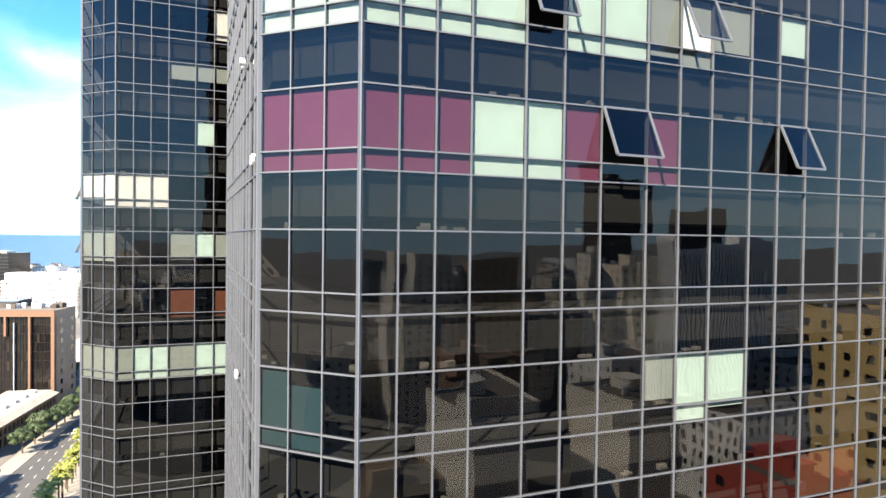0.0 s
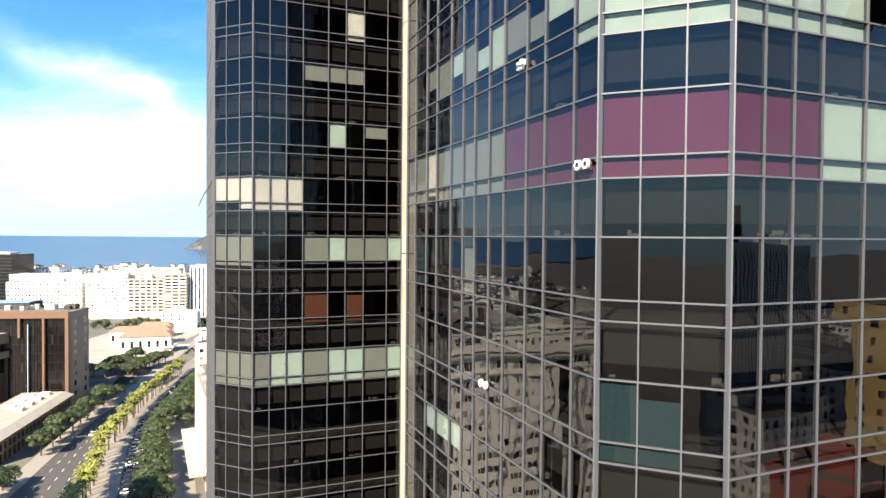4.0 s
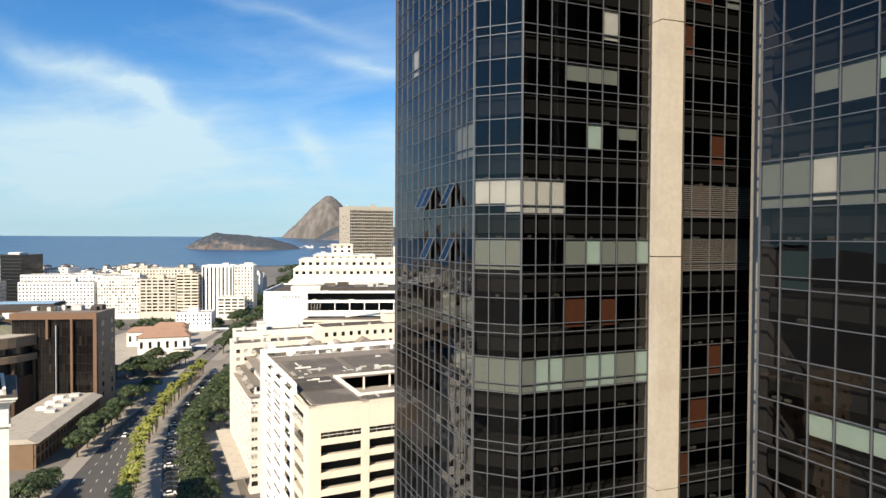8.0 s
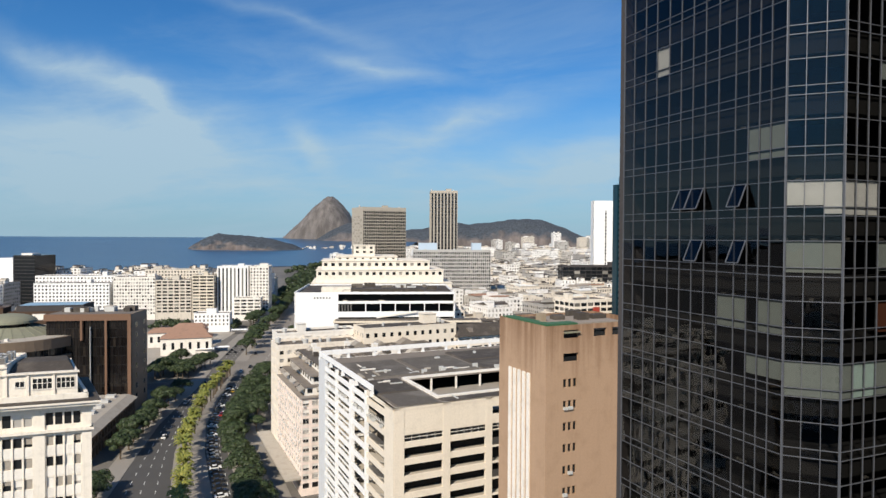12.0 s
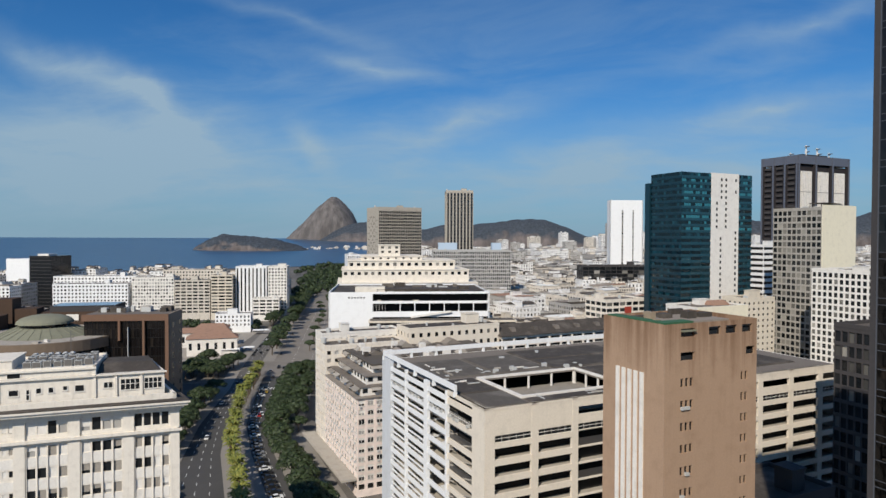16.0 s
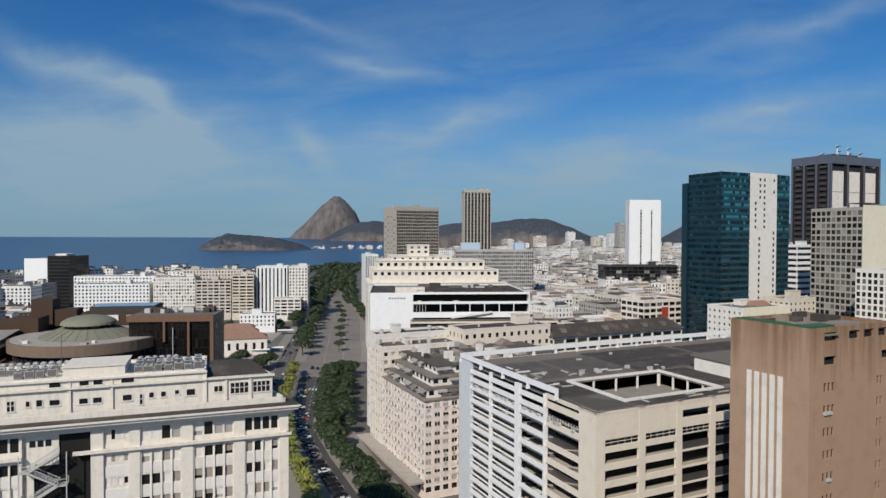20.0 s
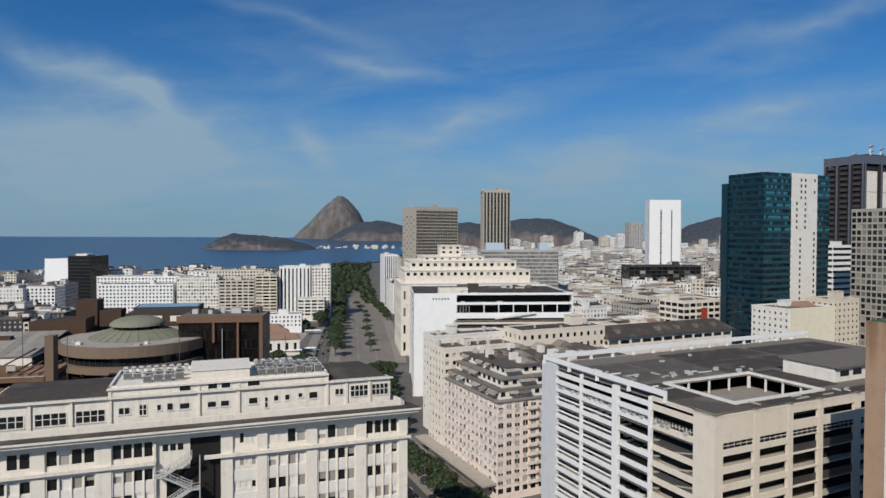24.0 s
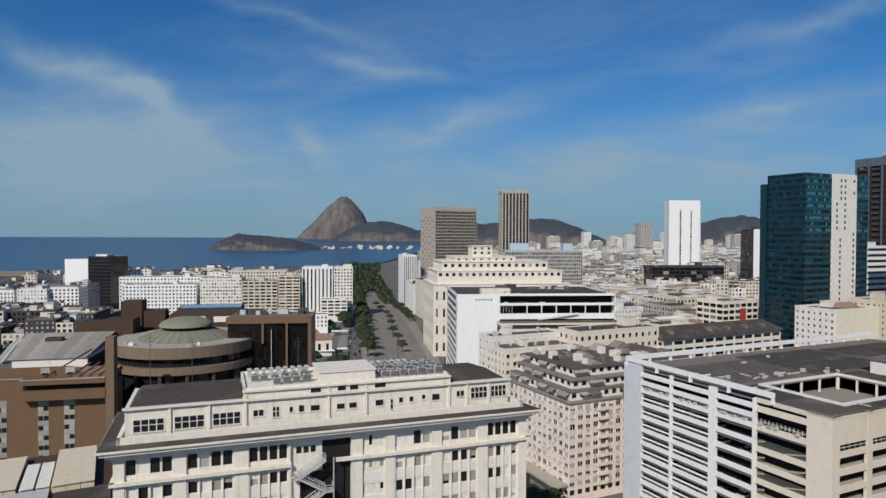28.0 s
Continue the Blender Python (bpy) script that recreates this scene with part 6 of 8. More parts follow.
def hall_block():
    """Cream office block and a long hall with a dark pitched roof, side by side."""
    yaw = 25.5
    block("cream_office_block", "cream rendered office block with paired windows", "office building", -70.4, 258.4, yaw, 42, 14, 47.4, M["cream"], 4.2, 3.6, 0.42, 1.2, 1.2, "fl", seed=34, parapet=0.5, tops=5, glass=M["win_dark"], roof=M["roof_dark"])
    hall = block("long_hall", "long cream hall with a dark pitched roof", "building", -31.5, 274.5, yaw, 74, 16, 42.0, M["sand"], 3.2, 6.0, 0.84, 1.1, 0.5, "fl", seed=35, parapet=0, tops=0, glass=M["win_dark"], roof=M["roof_grey"])
    g = G()
    g.prism([(-0.8, -1.0), (74.8, -1.0), (74.8, 17.0), (-0.8, 17.0)], 42.05, 42.3)
    g.prism([(-0.8, -1.0), (74.8, -1.0), (74.8, 17.0), (-0.8, 17.0)], 42.3, 46.4, 0, [(3, 7.8), (71, 7.8), (71, 8.2), (3, 8.2)])
    part("pitched_roof", g, M["roof_dark"], hall, "dark weathered pitched roof")
    for k in range(6):
        g = G()
        x = 6 + k * 11.5
        g.prism([(x, 1.5), (x + 2.4, 1.5), (x + 2.4, 4.5), (x, 4.5)], 43.0, 45.2, 0, [(x + 0.2, 2.2), (x + 2.2, 2.2), (x + 2.2, 4.5), (x + 0.2, 4.5)])
        part("dormer", g, M["roof_grey"], hall)


hall_block()


def banded_block():
    """White modern block: blank white end, deep dark strip windows and an open terrace."""
    yaw = 5.0
    o = thing("white_modern_block", "white modern block with blank end wall and dark strip windows", "office building", (-118.5, 341.0, 0), yaw)
    w, d, h = 87.0, 60.0, 55.0
    front, left = faces_of(w, d, "f")[0], faces_of(w, d, "l")[0]
    def slab(name, f, *q):
        g = G()
        f.box(g, *q)
        part(name, g, M["white_bright"], o)

    slab("end_wall", front, 0, 23.5, -0.6, 0, 0, h)
    for z0, z1 in ((h - 1.0, h + 0.2), (h - 6.2, h - 4.8), (h - 13.5, h - 10.5), (h - 20, h - 15.5), (0, h - 20)):
        slab("band", front, 23.5, w, -0.6, 0, z0, z1)
    for s0 in (38, 46, 54, 62, 70, 78):
        slab("post", front, s0, s0 + 0.5, -0.5, -0.1, h - 11, h - 6)
    for k in range(13):
        slab("band", left, 0, d, -0.6, 0.0, 3 + k * 4.0 + 2.7, 3 + k * 4.0 + 4.0)
    slab("pier", left, 0, 1.5, -0.6, 0.02, 0, h)
    slab("pier", left, d - 1.5, d, -0.6, 0.02, 0, h)
    slab("band", left, 0, d, -0.6, 0, h - 0.3, h + 0.2)
    for f in faces_of(w, d, "rb"):
        slab("rear_wall", f, 0, f.len, -0.6, 0, 0, h)
    # near-black core puts the shade of the open floors into colour
    g = G()
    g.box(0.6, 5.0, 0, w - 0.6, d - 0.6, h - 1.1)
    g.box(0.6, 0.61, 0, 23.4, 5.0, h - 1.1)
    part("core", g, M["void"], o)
    for z in (h - 6.1, h - 13.4):
        g = G()
        g.box(23.6, 0.61, z, w - 0.6, 4.99, z + 0.4)
        part("floor_slab", g, M["concrete"], o)
    for k in range(5):
        # glazed bay at the end of the open floor
        g = G()
        front.box(g, 23.8 + k * 1.6, 23.95 + k * 1.6, -0.9, -0.7, h - 10.5, h - 6.2)
        part("glazing_bar", g, M["white"], o)
    rp = random.Random(6)
    for k in range(9):
        # planters along the open floors
        g = G()
        x = 25 + rp.random() * 28
        z = h - 5.7 if k % 2 else h - 13.0
        g.box(x, 0.8, z, x + rp.uniform(1.5, 5), 2.0, z + rp.uniform(0.8, 1.7))
        part("planter", g, rp.choice((M["ac"], M["grey_dark"], M["ochre_pale"])), o)
    for k in range(6):
        g = G()
        s0 = 10.5 + k * 1.6
        front.box(g, s0, s0 + 0.8, -0.3, 0.02, h - 3.4, h - 2.6)
        part("vent", g, M["void"], o)
    for k in range(13):
        z = 3 + k * 4.0
        g = G()
        left.quad(g, 1.5, d - 1.5, -0.3, z, z + 2.7)
        part("glazing_strip", g, M["win_dark"], o)
    g = G()
    g.box(0.5, 0.5, h - 1.1, w - 0.5, d - 0.5, h - 0.8)
    part("roof", g, M["roof_dark"], o)
    g = G()
    g.box(14, 4, h - 0.8, 30, 11, h + 2.4)
    part("plant_house", g, M["ivory"], o)
    g = G()
    g.box(30, 3, h - 0.8, 70, 13, h + 1.5)
    part("plant_house", g, M["roof_dark"], o)
    rw = random.Random(17)
    for i in range(26):
        g = G()
        x, y, a = rw.uniform(25, 82), rw.uniform(1.5, 50), rw.uniform(1.5, 7)
        g.box(x, y, h - 0.8, x + a, y + rw.uniform(1, 4), h + rw.uniform(-0.2, 1.6))
        part("roof_box", g, rw.choice((M["roof_dark"], M["roof_grey"], M["ac"], M["roof_dark"])), o)
    for i in range(12):
        g = G()
        x = 26 + i * 5.0
        g.beam((x, 0.5, h), (x, 0.5, h + 1.3), 0.12)
        part("rail_post", g, M["roof_dark"], o)
    g = G()
    g.beam((26, 0.5, h + 1.3), (86, 0.5, h + 1.3), 0.1)
    part("roof_rail", g, M["roof_dark"], o)
    g = G()
    g.beam((44, -0.9, h - 13.5), (66, -0.9, h - 10.5), 0.5)
    part("ramp", g, M["white"], o)
    g = G()
    g.box(22, -9.0, 0, 100, -0.65, h - 17.6)
    g.box(22, -8.0, h - 17.6, 100, -0.65, h - 15.4)
    podium = part("podium", g, M["grey_dark"], o, "dark glazed podium floor")
    g = G()
    g.box(21.6, -9.3, h - 15.4, 100.3, -0.65, h - 14.4)
    g.box(21.6, -9.3, h - 18.6, 100.3, -9.05, h - 17.4)
    part("terrace", g, M["ochre_pale"], podium, "tan edge of the terrace roof")
    g = G()
    g.box(22.4, -8.6, h - 14.4, 99.5, -0.7, h - 14.2)
    part("terrace_roof", g, M["roof_mid"], podium)


banded_block()


def stepped_ministry():
    """Large ivory office building with set-back top storeys and a roof pavilion."""
    yaw = 9.0
    o = thing("stepped_office_building", "ivory stepped office building with a roof pavilion", "office building", (-133.0, 455.0, 0), yaw)
    W, D = 102.0, 60.0

    def tier(x0, y0, x1, y1, z0, z1, fh, bay, win, sill, rows, label=""):
        g, p = G(), G()
        sh = Shell(g)
        zr = [(z1 - fh * (rows - k) + sill, z1 - fh * (rows - k) + sill + fh * 0.5) for k in range(rows)]
        w_, d_ = x1 - x0, y1 - y0
        for i, f in enumerate((Face(x0, y0, 1, 0, w_), Face(x0, y1, 0, -1, d_), Face(x1, y0, 0, 1, d_), Face(x1, y1, -1, 0, w_))):
            cuts = bay_cuts(f, bay, win) if i < 2 else ()
            sh.wall(f, z0, z1, cuts, zr, 0.5)
            for zb, zt in zr:
                for s0, s1 in cuts:
                    f.quad(p, s0 - 0.02, s1 + 0.02, -0.42, zb - 0.02, zt + 0.02)
        wall = part("wall", g, M["ivory"], o, label)
        tagged(part("panes", p, M["win_dark"], wall), kind="stuff")
        g = G()
        g.box(x0 + 0.6, y0 + 0.6, z0, x1 - 0.3, y1 - 0.6, z1 + 0.02)
        part("core", g, M["void"], wall)
        g = G()
        g.box(x0 - 0.5, y0 - 0.5, z1, x1 + 0.3, y1 + 0.5, z1 + 0.7)
        part("cornice", g, M["ivory"], wall)

    tier(0, 0, W, D, 0, 51.0, 12.2, 5.2, 0.3, 1.5, 4)
    tier(3.0, 3.0, W - 6, D - 4, 51.7, 60.4, 4.6, 5.0, 0.48, 1.2, 1)
    tier(7, 6, W - 16, D - 6, 61.1, 67.0, 4.6, 5.2, 0.48, 1.1, 1)
    tier(17, 9, 62, D - 9, 67.7, 70.2, 2.4, 6, 0.3, 0.6, 1)
    tier(30, 12, 45.5, 26, 70.9, 78.4, 3.2, 5.0, 0.4, 0.9, 2, "ivory roof pavilion with square windows")


stepped_ministry()


def lattice_tower(name, label, x, y, yaw, w, d, h, fins, beams, frame_mat, glass, front_only=False, crown=2.0, side="blank", depth=0.8, seed=5, half=0.22, beam_mat=None):
    """A tower whose front is a grid of fins and beams over glass."""
    o = thing(name, label, "tower", (x, y, 0), yaw)
    front, left, right = faces_of(w, d, "flr")
    for f, nf in ((front, fins), (left, max(2, round(fins * d / w)))):
        if f is left and side == "blank":
            g = G()
            f.box(g, 0, d, -0.6, 0, 0, h)
            part("end_wall", g, frame_mat, o)
            continue
        for i in range(nf + 1):
            g = G()
            s = f.len * i / nf
            f.box(g, max(0, s - half), min(f.len, s + half), -depth, 0.02, 0, h)
            part("fin", g, frame_mat, o)
        for k in range(beams):
            g = G()
            z = (h - crown) * (k + 1) / beams
            f.box(g, 0, f.len, -depth, -0.06, z - 1.0, z - 0.1)
            part("spandrel", g, beam_mat or frame_mat, o)
    g = G()
    g.box(depth * 0.8, depth * 0.8, 0, w - 0.4, d - 0.4, h - 0.4)
    part("glass_body", g, glass, o)
    g = G()
    for f in faces_of(w, d, "rb"):
        f.box(g, 0, f.len, -0.4, 0, 0, h)
    part("rear_wall", g, frame_mat, o)
    g = G()
    g.box(-0.1, -0.1, h - crown, w + 0.1, d + 0.1, h)
    part("crown", g, frame_mat, o)
    rooftop(o, w, d, h, random.Random(seed), frame_mat, None, 3)
    return o


def dotted_wall(o, f, cols, rows, z0, dz, w, h, material):
    for i in cols:
        for k in range(rows):
            g = G()
            f.box(g, i, i + w, -0.2, 0.02, z0 + dz * k + (dz / 2 if int(i * 3) % 2 else 0), z0 + dz * k + h + (dz / 2 if int(i * 3) % 2 else 0))
            part("window", g, material, o)


t = lattice_tower("gridded_office_tower", "concrete office tower with a dark gridded front and dotted end wall", -138, 775, 26, 57, 44, 121.5, 24, 30, M["concrete"], M["win_dark"], crown=4, depth=0.45, half=0.2, beam_mat=M["concrete"])
dotted_wall(t, faces_of(57, 44, "l")[0], [4 + i * 4.2 for i in range(9)], 9, 40, 8.0, 1.2, 2.4, M["void"])
lattice_tower("slim_office_tower", "slim ribbed concrete office tower", -55.5, 787, 4, 33.5, 30, 142.6, 8, 34, M["concrete"], M["win_dark"], crown=3, side="open", depth=1.2, half=0.8, beam_mat=M["alu_dark"])
t = thing("white_slab_tower", "bright white slab tower with two dark window slits", "tower", (142, 768, 0), 2)
g = G()
f = Face(0, 0, 1, 0, 40)
prev = 0
for a, b in ((14.2, 16.2), (27.3, 28.9), (40, 40)):
    f.box(g, prev, a, -1, 0, 0, 130)
    prev = b
f.box(g, 14.2, 28.9, -1, -0.1, 118, 130)
faces_of(40, 12, "l")[0].box(g, 0, 12, -1, 0, 0, 130)
faces_of(40, 12, "r")[0].box(g, 0, 12, -1, 0, 0, 130)
part("wall", g, M["white_bright"], t)
g = G()
g.box(1, 0.8, 0, 39, 11, 129)
part("core", g, M["grey"], t)
g = G()
for k in range(30):
    f.box(g, 14.2, 16.2, -0.6, -0.3, k * 4.0 + 1, k * 4.0 + 3)
    f.box(g, 27.3, 28.9, -0.6, -0.3, k * 4.0 + 1, k * 4.0 + 3)
tagged(part("panes", g, M["win_dark"], t), kind="stuff")

block("gridded_office_block", "low wide office block with a pale gridded front", "office building", -68, 609, 4, 75, 24, 71.8, M["grey"], 3.5, 2.0, 0.62, 0.6, 0.5, "fl", seed=41, glass=M["win_dark"], tops=4)
t = thing("rooftop_plant_house", "pale blue rooftop plant house on the office block", "plant house", (-63, 613, 71.8), 4)
for x in (0, 52):
    g = G()
    g.box(x, 0, 0, x + (18 if x == 0 else 9), 9, 7.5)
    part("plant_room", g, plain("pale_blue_paint", (0.42, 0.52, 0.62), 0.7), t)


def teal_tower():
    o = thing("teal_glass_tower", "teal glass office tower with a white windowed strip", "tower", (77.4, 362.0, 0), 25.5)
    w, d, h, fh = 57.0, 24.0, 122.4, 3.45
    front, left = faces_of(w, d, "f")[0], faces_of(w, d, "l")[0]
    g = G()
    front.box(g, 23.0, 45.5, -0.5, 0.25, 0, h + 0.3)
    part("white_strip", g, M["white"], o, "white rendered strip")
    for k in range(26):
        z = h - 2.6 - fh * k
        for s in ((30.5, 34.2) if k < 4 else (26.8, 34.2) if k < 9 else ()) + ((42.3,) if k in (0, 2) or k >= 9 else ()) + ((30.1,) if k >= 10 else ()):
            g = G()
            front.box(g, s, s + 1.3, 0.0, 0.28, z - 1.7, z)
            part("window", g, M["void"], o)
    panes, bright = G(), G()
    rng = random.Random(19)
    for k in range(36):
        z = h - fh * k
        if z < fh:
            break
        for f, spans in ((front, ((0, 23.0), (45.5, w))), (left, ((0, d),))):
            for a, b in spans:
                wide = f is front and k > 10
                n = 3 if wide else max(2, int((b - a) / 1.7))
                for i in range(n):
                    gap = 0.45 if wide else 0.06
                    s0, s1 = a + (b - a) * i / n + gap, a + (b - a) * (i + 1) / n - gap
                    lit = f is front and k < 10 and rng.random() < (0.55 if k % 2 else 0.2)
                    f.quad(bright if lit else panes, s0, s1, 0.0, z - 2.0, z - 0.35)
                    if wide:
                        f.box(panes, (s0 + s1) / 2 - 0.04, (s0 + s1) / 2 + 0.04, -0.1, 0.02, z - 2.0, z - 0.35)
                # flank spandrels take a darker teal: that side's shade is in the colour
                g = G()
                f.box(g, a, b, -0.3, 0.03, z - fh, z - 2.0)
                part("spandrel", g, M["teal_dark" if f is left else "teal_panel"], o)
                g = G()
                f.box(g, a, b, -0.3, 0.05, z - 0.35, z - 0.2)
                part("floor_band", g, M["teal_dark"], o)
    tagged(part("bright_panes", bright, M["teal_blind"], o), kind="stuff")
    tagged(part("panes", panes, M["win_teal"], o), kind="stuff")
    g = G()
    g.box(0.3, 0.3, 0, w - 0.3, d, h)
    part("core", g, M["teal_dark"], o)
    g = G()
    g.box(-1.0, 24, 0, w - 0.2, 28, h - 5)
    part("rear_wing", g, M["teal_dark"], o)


# on the flank, teal_dark is the front's teal with shade put in
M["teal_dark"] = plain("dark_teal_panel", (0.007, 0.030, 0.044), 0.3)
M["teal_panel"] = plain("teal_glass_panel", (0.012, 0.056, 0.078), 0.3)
M["teal_blind"] = plain("teal_glass_over_blinds", (0.03, 0.16, 0.20), 0.25, 0.35)
teal_tower()


def dark_tower():
    o = thing("dark_ribbed_tower", "dark ribbed office tower with white blinds and rooftop dishes", "tower", (194, 455, 0), 25.5)
    w, d, h = 56.0, 28.0, 137.0
    front, left = faces_of(w, d, "f")[0], faces_of(w, d, "l")[0]
    g = G()
    g.box(0.8, 0.8, 0, w - 0.8, d - 0.8, h)
    part("core", g, M["char"], o)
    for f, n in ((front, 3), (left, 3)):
        for i in range(n + 1):
            g = G()
            s = f.len * i / n
            f.box(g, max(-0.6, s - 1.7), min(f.len + 0.6, s + 1.7), -1, 0.9, 0, h + 1)
            part("pier", g, M["char"], o)
            g = G()
            f.box(g, max(-0.6, s - 0.6), min(f.len + 0.6, s + 0.6), 0.9, 1.3, 0, h + 7)
            part("rib", g, M["grey_blue"], o)
    g = G()
    for i in range(3):
        s0 = w * i / 3 + 2.3
        for j in range(8):
            for k in range(9):
                front.box(g, s0 + j * 1.8, s0 + j * 1.8 + 0.95, -0.8, -0.3, h - 4 - 15 * k - 14.7, h - 4 - 15 * k)
    tagged(part("blinds", g, M["white"], o), kind="stuff")
    for k in range(32):
        for i in range(3):
            g = G()
            z = h - 4.0 * k
            s0 = d * i / 3 + 1.75
            left.box(g, s0, s0 + d / 3 - 3.5, -0.6, 0.35, z - 2.0, z - 0.3)
            part("spandrel", g, M["grey_dark"], o)
    g = G()
    g.box(-0.8, -0.8, h + 1, w + 0.8, d + 0.8, h + 7)
    part("crown", g, M["grey_blue"], o)
    g = G()
    g.box(16, 8, h + 7, 44, 20, h + 9.5)
    part("plant_house", g, M["char"], o)
    for x, y, z in ((20, 8, 9), (26, 12, 6), (34, 9, 8), (40, 12, 5), (46, 8, 5), (14, 16, 4)):
        g = G()
        g.beam((x, y, h + 7), (x, y, h + 7 + z), 0.35)
        g.beam((x - 1.6, y, h + 6 + z), (x + 1.6, y, h + 6 + z), 0.25)
        g.disc(x, y - 1, 0.3, 1.9, h + 5.5 + z, h + 6.2 + z, 10)
        part("dish", g, M["white"], o)


M["char"] = surface("charcoal_cladding", (0.030, 0.026, 0.027), (0.05, 0.045, 0.045), amount=0.3)
M["grey_blue"] = plain("blue_grey_panel", (0.10, 0.11, 0.14), 0.5)
dark_tower()
M["grey_brown"] = surface("grey_brown_concrete", (0.36, 0.34, 0.305), (0.16, 0.14, 0.12), amount=0.4)
# gridded flank with a cream end: its long side faces the avenue
block("gridded_apartment_tower", "grey gridded apartment tower with a cream end wall", "tower", 153.5, 357, 25.5, 30, 30, 101.5, M["grey_brown"], 3.6, 3.0, 0.8, 0.75, 0.35, "l", seed=44, glass=M["win"], tops=8)
t = thing("roof_garden", "green shrubs and a shade roof on the apartment tower", "roof garden", (160, 366, 101.52), 25.5)
g = G()
g.box(0, 0, 3.4, 11, 9, 3.8)
for qx in (0.3, 10.5):
    for qy in (0.3, 8.5):
        g.box(qx, qy, 0, qx + 0.3, qy + 0.3, 3.4)
part("shade_roof", g, M["roof_dark"], t)
g = G()
rs = random.Random(4)
for _ in range(260):
    p = Vector((rs.uniform(12, 20), rs.uniform(1, 9), rs.uniform(0.3, 3.6)))
    q = Vector((rs.gauss(0, 1), rs.gauss(0, 1), rs.gauss(0, 1))).normalized()
    u = q.orthogonal().normalized() * rs.uniform(0.35, 0.7)
    v = q.cross(u)
    g.quad(tuple(p - u), tuple(p - v), tuple(p + u), tuple(p + v))
tagged(part("shrubs", g, M["leaf"], t), kind="stuff")
t = thing("cream_end_wall", "cream rendered end wall of the apartment tower", "wall", (153.5, 357, 0), 25.5, kind="structure")
g = G()
g.box(0.3, -0.4, 0, 30, -0.01, 103.5)
part("wall", g, M["cream_yellow"], t)
block("white_lattice_block", "white office block with a deep square window lattice", "office building", 149, 302, 25.5, 40, 34, 68.5, M["white"], 3.3, 2.9, 0.66, 0.5, 0.5, "fl", seed=45, glass=M["win_dark"])
white_end = block("white_office_block", "white office block with small windows and a cream end", "office building", 73, 326, 25.5, 36, 22, 48.5, M["white"], 3.3, 3.2, 0.36, 1.2, 0.8, "l", seed=46)
g = G()
g.box(0.25, -0.35, 0, 36, -0.01, 49.3)
part("end_wall", g, M["cream_yellow"], white_end, "plain cream end wall")
g = G()
g.prism([(20, 8), (33, 8), (33, 17), (20, 17)], 48.6, 51.0, 0, [(21, 12), (32, 12), (32, 13), (21, 13)])
part("tiled_roof", g, M["tile"], white_end, "red clay tile roof")
block("tan_rooftop_block", "narrow tan block with small square windows", "building", 107, 345, 25.5, 22, 16, 51.5, M["ochre_pale"], 3.2, 3.4, 0.4, 1.0, 0.9, "fl", seed=52, tops=6, glass=M["win_dark"])
block("black_office_slab", "black glass office slab with a white end", "office building", 214, 705, 10, 16, 22, 94, M["grey_dark"], 3.5, 2.5, 0.7, 0.6, 0.4, "l", seed=47, glass=M["win_dark"])
t = thing("white_end_wall", "plain white end wall of the black office slab", "wall", (214, 705, 0), 10, kind="structure")
g = G()
g.box(0.3, -0.5, 0, 16.2, -0.01, 94.9)
part("wall", g, M["white_bright"], t)
block("black_low_block", "long low black glass block", "office building", 82, 640, 6, 76, 20, 56, M["grey_dark"], 3.6, 6.0, 0.96, 0.3, 0.2, "fl", seed=48, glass=M["win_dark"])
red = block("banded_garage", "cream banded block with a red panel", "office building", 40, 380, 25.5, 30, 20, 47, M["sand"], 3.6, 5, 0.86, 1.0, 0.5, "fl", seed=49, glass=M["win_dark"])
g = G()
g.box(14, -0.3, 30, 19, -0.02, 43)
part("red_panel", g, M["red"], red, "faded red facade panel")
# tower of white bands between the tall ones
block("white_banded_tower", "white banded tower with dark strip windows", "tower", 159, 432, 25.5, 22, 20, 79.5, M["white_bright"], 3.9, 20, 0.96, 1.9, 0.2, "fl", seed=50, glass=M["bronze"])


M["drum_side"] = surface("brown_stone_cladding", (0.27, 0.215, 0.165), (0.12, 0.09, 0.07), amount=0.35)
M["terracotta"] = surface("terracotta_cladding", (0.17, 0.10, 0.066), (0.09, 0.055, 0.04), amount=0.25)


